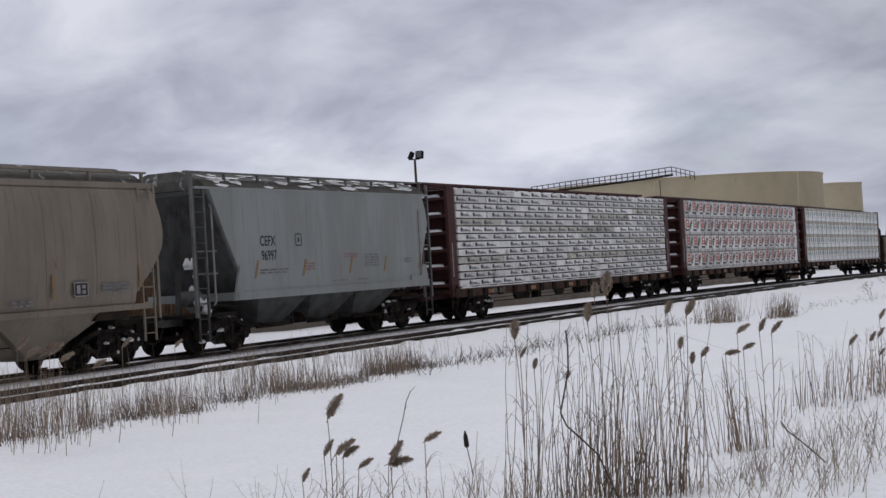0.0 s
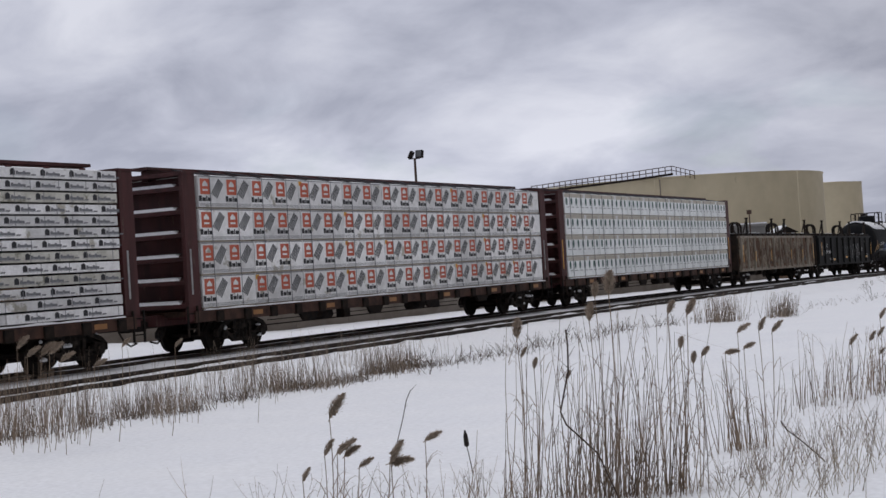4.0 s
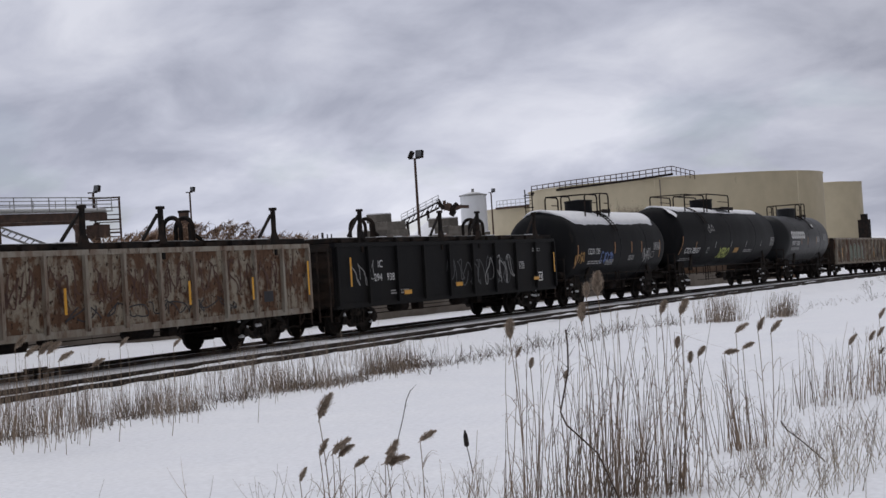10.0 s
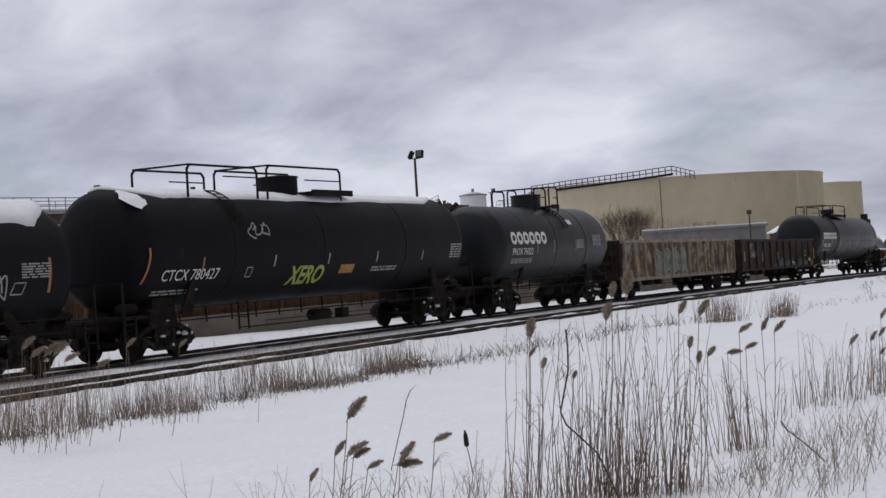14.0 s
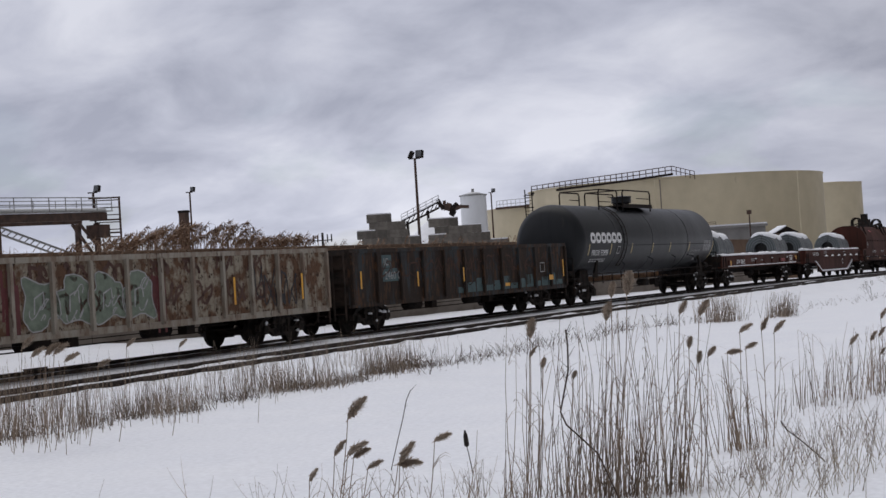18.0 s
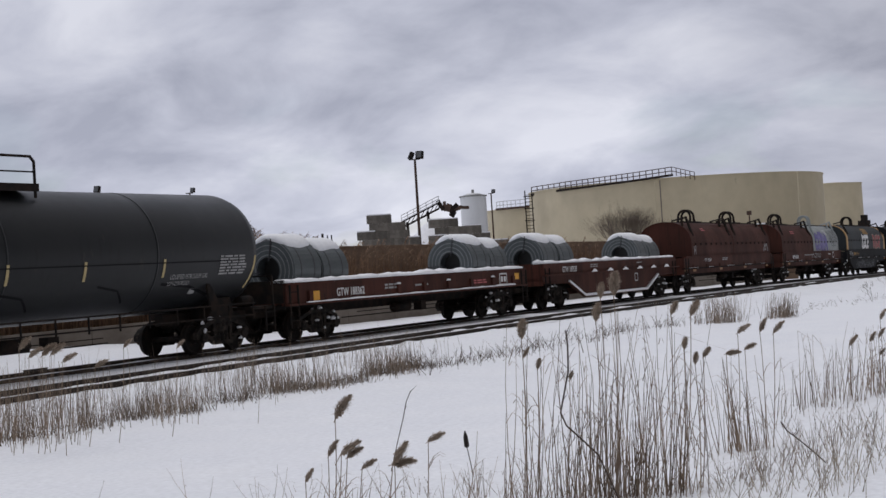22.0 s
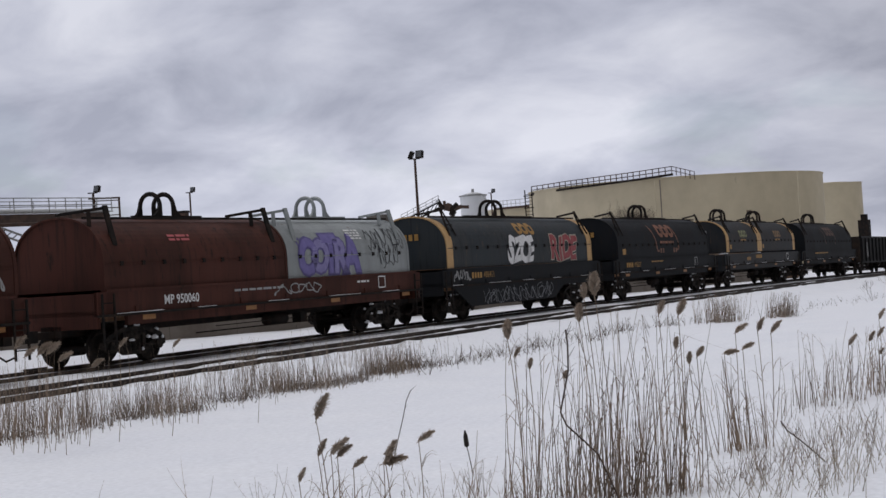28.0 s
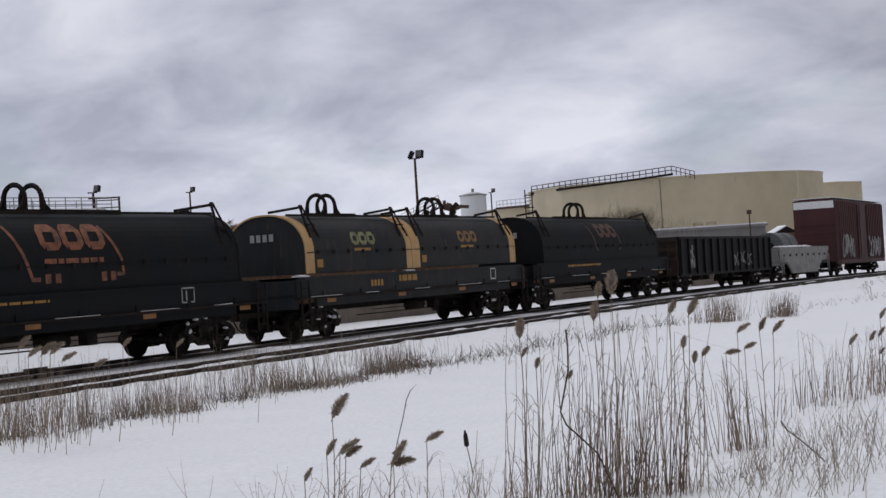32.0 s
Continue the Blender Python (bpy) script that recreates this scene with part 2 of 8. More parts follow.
GRAF_RED = surface("maroon_spray_paint", (0.125, 0.035, 0.037), (0.085, 0.03, 0.03), 0.7, 0.7, bump=0, scale=5)
GRAF_PURPLE = surface("violet_spray_paint", (0.125, 0.105, 0.27), (0.09, 0.075, 0.20), 0.7, 0.6, bump=0, scale=5)
GRAF_LILAC = surface("lilac_spray_paint", (0.24, 0.215, 0.42), (0.19, 0.17, 0.35), 0.7, 0.6, bump=0, scale=5)
GRAF_LIME = surface("lime_spray_paint", (0.38, 0.43, 0.10), (0.29, 0.33, 0.08), 0.7, 0.6, bump=0, scale=5)
LEMON = surface("worn_lemon_lettering", (0.26, 0.27, 0.12), (0.12, 0.125, 0.075), 0.85, 0.6, bump=0, scale=5)
OCHRE = surface("worn_ochre_lettering", (0.27, 0.155, 0.06), (0.12, 0.075, 0.04), 0.85, 0.6, bump=0, scale=5)
GRAF_BLUE = surface("blue_spray_paint", (0.09, 0.15, 0.36), rough=0.6, bump=0)
GRAF_ROSE = surface("rose_spray_paint", (0.48, 0.11, 0.12), (0.36, 0.09, 0.09), 0.7, 0.6, bump=0, scale=5)
GRAF_CRIMSON = surface("crimson_spray_paint", (0.30, 0.055, 0.06), (0.22, 0.045, 0.05), 0.7, 0.6, bump=0, scale=5)
GRAF_BROWN = surface("brown_spray_paint", (0.10, 0.055, 0.04), (0.07, 0.035, 0.03), 0.7, 0.7, bump=0, scale=5)
TANKBEIGE = surface("beige_tank_paint", (0.50, 0.435, 0.305), (0.44, 0.38, 0.262), 0.7, 0.7, 0, 0.12, (1, 1, 0.3), third=(0.37, 0.325, 0.235), third_lo=0.66, third_scale=0.5, fine=0.5, bump=0)
WHITETANK = surface("white_tank_paint", (0.66, 0.67, 0.68), (0.56, 0.57, 0.58), 0.6, 0.5, 0, 0.6, V, bump=0.05)
CONCRETE = surface("concrete", (0.165, 0.15, 0.13), (0.095, 0.086, 0.075), 0.8, 0.9, 0, 2.5, vary=0.22, bump=0.4, fine=18)
WALLCON = surface("stained_concrete", (0.20, 0.135, 0.092), (0.14, 0.09, 0.064), 0.8, 0.9, 0, 0.5, (1, 1, 2))
REEDM = surface("dead_reed_stem", (0.265, 0.198, 0.143), (0.145, 0.108, 0.079), 0.8, 0.85, 0, 1.5, bump=0, isle=0.45)
GRASSM = surface("dry_grass", (0.31, 0.25, 0.195), (0.18, 0.14, 0.11), 0.8, 0.9, 0, 0.8, bump=0, isle=0.5)
PLUMEM = surface("reed_plume", (0.37, 0.30, 0.235), (0.235, 0.182, 0.14), 0.8, 0.95, 0, 8, bump=0, isle=0.3)
BEDM = surface("reed_bed", (0.27, 0.165, 0.10), (0.155, 0.095, 0.06), 0.8, 0.95, 0, 1.2, (1, 1, 0.3), bump=0, isle=0.35)
BEDTOP = surface("reed_bed_heads", (0.30, 0.20, 0.135), (0.165, 0.105, 0.072), 0.9, 0.95, 0, 2.5, bump=0, isle=0.4)
BARRIER = surface("weathered_barrier_concrete", (0.20, 0.172, 0.145), (0.135, 0.112, 0.092), 0.8, 0.9, 0, 0.7, (1, 1, 2))
FADERED = surface("faded_red_print", (0.30, 0.17, 0.16), (0.30, 0.24, 0.23), 0.8, 0.6, bump=0, scale=9)
FADED = surface("faded_reflector", (0.30, 0.19, 0.09), (0.24, 0.17, 0.10), 0.7, 0.6, bump=0, scale=5)
ENDDARK = surface("dark_end_steel", (0.028, 0.023, 0.02), (0.06, 0.04, 0.03), 0.8, 0.85, 0, 2, gloss=0.2)
# hopper grey darkened to carry the shade of recessed ends and bays
HDARK = surface("shaded_grey_paint", (0.075, 0.078, 0.078), (0.04, 0.038, 0.036), 0.8, 0.8, 0, 2)
CATM = surface("dark_seed_head", (0.02, 0.014, 0.012), rough=0.9, bump=0)
TWIGM = surface("bare_twig", (0.09, 0.065, 0.05), (0.05, 0.037, 0.03), 0.7, 0.9, 0, 3, bump=0)
GALV = surface("galvanised_steel", (0.30, 0.30, 0.29), (0.19, 0.18, 0.17), 0.7, 0.55, 0.4, 3)
RUSTB = surface("rust_brown_steel", (0.085, 0.05, 0.036), (0.045, 0.032, 0.027), 0.8, 0.8, 0.1, 2)
LAMPG = surface("lamp_glass", (0.10, 0.105, 0.11), rough=0.25, bump=0)
ROOFM = surface("grey_cladding", (0.26, 0.255, 0.245), (0.20, 0.195, 0.19), 0.6, 0.7, 0, 0.7)
BOXM = surface("boxcar_paint", (0.066, 0.019, 0.020), (0.042, 0.016, 0.016), 0.7, 0.65, 0, 1.2, V, third=(0.15, 0.10, 0.085), third_lo=0.68)
GREYCAR = surface("light_grey_car_paint", (0.25, 0.25, 0.245), (0.15, 0.145, 0.14), 0.8, 0.6, 0, 2)
WEEDM = surface("brown_weed", (0.13, 0.10, 0.075), (0.08, 0.06, 0.045), 0.8, 0.9, 0, 2, bump=0, isle=0.4)
PALEYEL = surface("pale_yellow_reflector", (0.50, 0.40, 0.20), (0.38, 0.31, 0.17), 0.6, 0.6, bump=0, scale=5)
TEAL = surface("faded_teal_paint", (0.075, 0.12, 0.125), (0.05, 0.075, 0.078), 0.7, 0.7, 0, 4, bump=0)
GRAF_VIOLET = surface("deep_violet_spray_paint", (0.17, 0.145, 0.36), (0.13, 0.11, 0.29), 0.7, 0.6, bump=0, scale=5)
# dark base holds the shadow behind the roof walk; pale spots are snow
ROOFSHADE = surface("shaded_snowy_roof_steel", (0.075, 0.07, 0.062), (0.13, 0.125, 0.115), 0.7, 0.85, 0, 3, third=(0.40, 0.41, 0.42), third_lo=0.60, third_scale=2.2)
PALESTEM = surface("pale_dry_stem", (0.36, 0.31, 0.24), (0.22, 0.18, 0.135), 0.8, 0.9, 0, 2, bump=0, isle=0.4)


# ---------- mesh helpers ----------
def finish(bm, name):
    me = bpy.data.meshes.new(name)
    bmesh.ops.recalc_face_normals(bm, faces=bm.faces)
    bm.to_mesh(me)
    bm.free()
    return me


def part(name, bm, material, parent, label="", smooth=False):
    """Links a bmesh as one mesh object under a thing or under a part."""
    me = finish(bm, name) if isinstance(bm, bmesh.types.BMesh) else bm
    if not me.materials:
        me.materials.append(material)
    if smooth:
        for p in me.polygons:
            p.use_smooth = True
    ob = new(name, me)
    ob.parent = parent
    if label:
        tagged(ob, label)
    return ob


def solid(name, bm, material, label="", category="", group="", kind="", smooth=False):
    """A top-level thing of one mesh."""
    ob = part(name, bm, material, None, "", smooth)
    return tagged(ob, label, category, group, kind)


def thing(name, label, category, group="", m=None):
    """An Empty that carries the parts of a thing."""
    ob = tagged(new(name), label, category, group)
    ob.empty_display_size = 0.2
    if m is not None:
        ob.matrix_world = m
    return ob


def B():
    return bmesh.new()


def box(bm, x0, x1, y0, y1, z0, z1):
    vs = [bm.verts.new(c) for c in ((x0, y0, z0), (x1, y0, z0), (x1, y1, z0), (x0, y1, z0), (x0, y0, z1), (x1, y0, z1), (x1, y1, z1), (x0, y1, z1))]
    for f in ((0, 3, 2, 1), (4, 5, 6, 7), (0, 1, 5, 4), (1, 2, 6, 5), (2, 3, 7, 6), (3, 0, 4, 7)):
        bm.faces.new([vs[i] for i in f])
    return bm


def bar(bm, a, b, w, h=None, n=4):
    """A beam of n sides from a to b."""
    a, b = Vector(a), Vector(b)
    h = h or w
    d = (b - a).normalized()
    s = d.cross(Vector((0, 0, 1)))
    s = Vector((1, 0, 0)) if s.length < 1e-3 else s.normalized()
    u = s.cross(d)
    rings = []
    for p in (a, b):
        ring = []
        for i in range(n):
            t = 2 * math.pi * (i + 0.5) / n
            k = 0.7071 if n == 4 else 0.5
            ring.append(bm.verts.new(p + s * math.cos(t) * w * k + u * math.sin(t) * h * k))
        rings.append(ring)
    for i in range(n):
        bm.faces.new((rings[0][i], rings[0][(i + 1) % n], rings[1][(i + 1) % n], rings[1][i]))
    bm.faces.new(rings[0][::-1])
    bm.faces.new(rings[1])
    return bm


def pipe(bm, pts, r, n=6):
    """One bent tube along points."""
    pts = [Vector(p) for p in pts]
    way = [(q - p).normalized() for p, q in zip(pts, pts[1:])]
    way = [way[0]] + [(a + b).normalized() if (a + b).length > 1e-4 else b for a, b in zip(way, way[1:])] + [way[-1]]
    side = way[0].cross(Vector((0, 0, 1)))
    side = Vector((1, 0, 0)) if side.length < 1e-3 else side.normalized()
    loops = []
    for p, d in zip(pts, way):
        side = (side - d * side.dot(d)).normalized()
        up = side.cross(d)
        loops.append([p + (side * math.cos(2 * math.pi * (i + 0.5) / n) + up * math.sin(2 * math.pi * (i + 0.5) / n)) * r for i in range(n)])
    return rings(bm, loops)


def rings(bm, loops, closed=True, caps=True):
    """Skins a row of loops of points."""
    vs = [[bm.verts.new(p) for p in lp] for lp in loops]
    n = len(vs[0])
    for a, b in zip(vs, vs[1:]):
        for i in range(n if closed else n - 1):
            bm.faces.new((a[i], a[(i + 1) % n], b[(i + 1) % n], b[i]))
    if caps and closed:
        bm.faces.new(vs[0][::-1])
        bm.faces.new(vs[-1])
    return bm


def loft(bm, levels):
    """Levels (z, x0, x1, half width) from the bottom up, as a closed body."""
    return rings(bm, [[(x0, -w, z), (x1, -w, z), (x1, w, z), (x0, w, z)] for z, x0, x1, w in levels])


def prism(bm, outline, y0, y1):
    """An outline in x and z, drawn through y0 to y1."""
    return rings(bm, [[(x, y0, z) for x, z in outline], [(x, y1, z) for x, z in outline]])


def drum(bm, profile, n=28, axis="x", c=(0, 0, 0)):
    """Turns a profile of (along, radius) round an axis."""
    loops = []
    for a, r in profile:
        lp = []
        for i in range(n):
            t = 2 * math.pi * i / n
            p, q = r * math.cos(t), r * math.sin(t)
            v = (a, p, q) if axis == "x" else (q, a, p) if axis == "y" else (p, q, a)
            lp.append((v[0] + c[0], v[1] + c[1], v[2] + c[2]))
        loops.append(lp)
    return rings(bm, loops)


def soften(bm, w=0.02, seg=1):
    bmesh.ops.bevel(bm, geom=[e for e in bm.edges if len(e.link_faces) == 2 and e.calc_face_angle(0) > 0.5], offset=w, segments=seg, affect="EDGES", clamp_overlap=True)
    return bm


def on_flat(y):
    return lambda x, z: (x, y, z)


def on_drum(cz, r, gap=0.012):
    """Lays a point (x, height) on the near side of a lying drum."""
    def f(x, z):
        k = max(-1, min(1, (z - cz) / r))
        return (x, -math.sqrt(max(0, 1 - k * k)) * (r + gap), cz + k * (r + gap))
    return f


def strokes(quads, lay):
    """Flat patches in side view, each a polygon of (x, z), laid on a surface in thin pieces."""
    bm = B()
    for q in quads:
        bm.faces.new([bm.verts.new(lay(x, z)) for x, z in q])
    bmesh.ops.remove_doubles(bm, verts=bm.verts, dist=0.0004)
    return bm


def rect(x, z, w, h):
    """A patch cut in strips, so that it follows a curved side."""
    k = max(1, int(h / 0.12))
    return [[(x, z + h * i / k), (x + w, z + h * i / k), (x + w, z + h * (i + 1) / k), (x, z + h * (i + 1) / k)] for i in range(k)]


def stroke(pts, w):
    """A brush line along points, as one joined ribbon."""
    fine = []
    for (xa, za), (xb, zb) in zip(pts, pts[1:]):
        k = max(1, int(math.hypot(xb - xa, zb - za) / 0.12))
        fine += [(xa + (xb - xa) * i / k, za + (zb - za) * i / k) for i in range(k)]
    fine.append(pts[-1])
    edge = []
    for i, (x, z) in enumerate(fine):
        (xa, za), (xb, zb) = fine[max(0, i - 1)], fine[min(len(fine) - 1, i + 1)]
        l = math.hypot(xb - xa, zb - za) or 1
        nx, nz = -(zb - za) / l * w / 2, (xb - xa) / l * w / 2
        edge.append(((x - nx, z - nz), (x + nx, z + nz)))
    return [[a[0], b[0], b[1], a[1]] for a, b in zip(edge, edge[1:])]


def lettering(parent, text, x, z, size, material, lay, name="lettering", wide=1.0, bold=0.0):
    """Letters of the built-in font, laid on a side."""
    cu = bpy.data.curves.new("letters", "FONT")
    cu.body, cu.size, cu.offset, cu.resolution_u = text, size, bold, 3
    ob = bpy.data.objects.new("letters", cu)
    scene.collection.objects.link(ob)
    me = bpy.data.meshes.new_from_object(ob.evaluated_get(bpy.context.evaluated_depsgraph_get()))
    bpy.data.objects.remove(ob)
    bm = B()
    bm.from_mesh(me)
    k = 0.0
    while k < size:
        bmesh.ops.bisect_plane(bm, geom=bm.verts[:] + bm.edges[:] + bm.faces[:], plane_co=(0, k, 0), plane_no=(0, 1, 0))
        k += 0.09
    bm.to_mesh(me)
    bm.free()
    for v in me.vertices:
        v.co = lay(x + v.co.x * wide, z + v.co.y)
    me.materials.clear()
    me.materials.append(material)
    me.name = name
    return part(name, me, material, parent)


def bars(parent, x, z, rows, width, h, material, lay, name="small_print", seed=0):
    """Rows of print too small to read, as plain bars."""
    rnd = random.Random(seed)
    q = []
    for i in range(rows):
        a = x
        while a < x + width - 0.05:
            w = min(rnd.uniform(0.12, 0.45), x + width - a)
            q += rect(a, z - i * h * 1.7, w, h)
            a += w + 0.06
    return part(name, strokes(q, lay), material, parent)


def patch(parent, name, x, z, w, h, material, lay, label=""):
    return part(name, strokes(rect(x, z, w, h), lay), material, parent, label)


# ---------- the line of the track ----------
NEAR_SIDE, HALF = 23.313, 1.55
MAIN, SIDING = NEAR_SIDE + HALF, 20.68
RAIL_TOP = -0.06
BEND, GRADE = -6.05e-5, -7.48e-5


def ease(x):
    a = abs(x)
    return a * a if a < 130 else 130 ** 2 + 260 * 25 * (1 - math.exp(-(a - 130) / 25))


def track_y(x):
    return BEND * ease(x)


def track_z(x):
    return GRADE * ease(x)


SPEED = ((0, 9.965), (6, 10.042), (12, 10.356), (18, 10.516), (24, 10.317), (32, 10.518))


def travel(t):
    """Metres that the train has gone at t, less those gone at 16 s."""
    def run(t):
        s = 0
        for (a, va), (b, vb) in zip(SPEED, SPEED[1:]):
            e = min(t, b)
            if e <= a:
                break
            ve = va + (vb - va) * (e - a) / (b - a)
            s += (va + ve) / 2 * (e - a)
        return s
    return run(t) - run(16)


def car_pose(u, t):
    x = u - travel(t)
    d = 0.5
    yaw = math.degrees(math.atan((track_y(x + d) - track_y(x - d)) / (2 * d)))
    rise = math.degrees(math.atan((track_z(x + d) - track_z(x - d)) / (2 * d)))
    return pose(x, MAIN + track_y(x), RAIL_TOP + track_z(x), 0, -rise, yaw)


# ---------- ground ----------
def ground_z(x, y):
    z = track_z(x)
    near = track_y(x)
    y = y - near
    n = noise.noise(Vector((x * 0.11, y * 0.13, 0))) * 0.10 + noise.noise(Vector((x * 0.5, y * 0.5, 3))) * 0.035
    if y < 17.3:
        g = -0.47 + n
    elif y < 18.9:
        g = -0.47 + 0.24 * (y - 17.3) / 1.6 + n * (18.9 - y) / 1.6
    elif y < 27.0:
        g = -0.150 + noise.noise(Vector((x * 0.7, y * 2.2, 7))) * 0.022
        if 19.7 < y < 22.2:
            g -= 0.045 - noise.noise(Vector((x * 0.6, y * 1.3, 11))) * 0.03
        if y < 19.75:
            g += (y - 19.75) * 0.10
    else:
        # snow drifted against the barrier, deeper towards the near end
        k = min(1, max(0, (52 - x) / 20))
        bank = -0.24 + 0.42 * k * k + noise.noise(Vector((x * 0.35, y * 0.5, 2))) * 0.06
        t = min(1, (y - 27.0) / 4.6)
        g = -0.16 + (bank + 0.16) * t * t * (3 - 2 * t)
        if y > 33.6:
            g = -0.32 + n * 0.6
    r = math.hypot(x, y)
    if r < 9:
        g += 0.8 * (1 - r / 9) ** 0.8
    # a low bank of snow in front of the reeds
    g += 0.20 * math.exp(-((x - 15.5) / 3.2) ** 2 - ((y - 2.6) / 1.6) ** 2)
    return g + z


def spread(lo, hi, a, b, fine, coarse):
    out, v = [], a
    while v < b:
        out.append(v)
        v += fine
    s, v = coarse, b
    while v < hi:
        out.append(v)
        v += s
        s *= 1.35
    out.append(hi)
    s, v = coarse, a - coarse
    while v > lo:
        out.insert(0, v)
        v -= s
        s *= 1.35
    out.insert(0, lo)
    return out


def build_ground():
    xs, ys = spread(-900, 3500, 4, 130, 0.6, 2), spread(-900, 3500, 0, 34, 0.4, 2)
    vs = [(x, y, ground_z(x, y)) for x in xs for y in ys]
    k = len(ys)
    fs = [(i * k + j, (i + 1) * k + j, (i + 1) * k + j + 1, i * k + j + 1) for i in range(len(xs) - 1) for j in range(k - 1)]
    me = bpy.data.meshes.new("ground")
    me.from_pydata(vs, [], fs)
    me.materials.append(SNOW)
    ob = part("ground", me, SNOW, None, smooth=True)
    tagged(ob, "snow-covered flat ground beside the railway track", "ground", kind="structure")


build_ground()


def sweep(y, profile, x0, x1, step):
    """A profile of (y, z) drawn along the track at the offset y."""
    loops, x = [], x0
    while x <= x1:
        loops.append([(x, y + track_y(x) + a, RAIL_TOP + track_z(x) + b) for a, b in profile])
        x += step
    return rings(B(), loops)


RAIL_SHAPE = [(-0.036, 0), (0.036, 0), (0.036, -0.04), (0.010, -0.055), (0.010, -0.14), (0.07, -0.165), (0.07, -0.175), (-0.07, -0.175), (-0.07, -0.165), (-0.010, -0.14), (-0.010, -0.055), (-0.036, -0.04)]


def build_track(name, y, label, near_ties):
    tr = thing(name, label, "railway track")
    tr["kind"] = "structure"
    for s in (-1, 1):
        part("rail", sweep(y, [(s * 0.7525 + a, b) for a, b in RAIL_SHAPE], -160, 200, 5), RAILM, tr, smooth=False)
    me = finish(soften(box(B(), -0.11, 0.11, -1.3, 1.3, -0.16, 0), 0.012), "tie")
    me.materials.append(TIEM)
    rnd = random.Random(5)
    x = 14.0
    while x < 120:
        t = part("tie", me, TIEM, tr)
        t.location = (x, y + track_y(x) + rnd.uniform(-0.04, 0.04), RAIL_TOP - 0.178 + track_z(x))
        t.rotation_euler = (0, 0, radians(rnd.uniform(-1.5, 1.5)))
        x += 0.56
    return tr


build_track("main_track", MAIN, "railway track with dark rails and timber ties in snow", True)
build_track("siding_track", SIDING, "snowed-in siding track with rusty rails on dark ties", True)


def rail_drifts():
    """Snow that lies against the rails in broken ridges."""
    for i, y in enumerate((SIDING - 0.7525, SIDING + 0.7525, MAIN - 0.7525)):
        for side in (-1, 1):
            rows, x = [], 13.0
            while x < 112:
                k = 0.6 * noise.noise(Vector((x * 0.35, i * 7.1 + side, 3))) + 0.6 * noise.noise(Vector((x * 1.3, i * 3.3 + side, 8)))
                h = -0.125 + 0.11 * max(0, k + 0.10)
                w = 0.14 + 0.35 * max(0, k + 0.2)
                c = y + track_y(x)
                z = RAIL_TOP + track_z(x)
                rows.append([(x, c + side * 0.012, z + min(0.012, h)), (x, c + side * w * 0.4, z + h * 0.85 - 0.01), (x, c + side * w, z - 0.20), (x, c + side * 0.012, z - 0.20)])
                x += 0.24 + x * 0.004
            tagged(part("rail_snow", rings(B(), rows), LOADSNOW, None, smooth=True), "broken ridges of snow along a rail", "snow", kind="stuff")


rail_drifts()


def spare_rail():
    """A length of old rail lying in the snow beyond the track."""
    r = thing("loose_rail", "short length of old rail lying in snow", "rail")
    part("rail_piece", rings(B(), [[(x, a * 0.8, b * 0.45 + 0.06) for a, b in RAIL_SHAPE] for x in (-0.4, 0.4)]), RAILM, r)
    x, y = 27.55, 26.6
    r.location = (x, y, ground_z(x, y) + 0.01)
    r.rotation_euler = (0, 0, radians(-4))


spare_rail()

# ---------- running gear shared by the cars ----------
WHEEL_R = 0.44
WHEELS, CARS = [], []


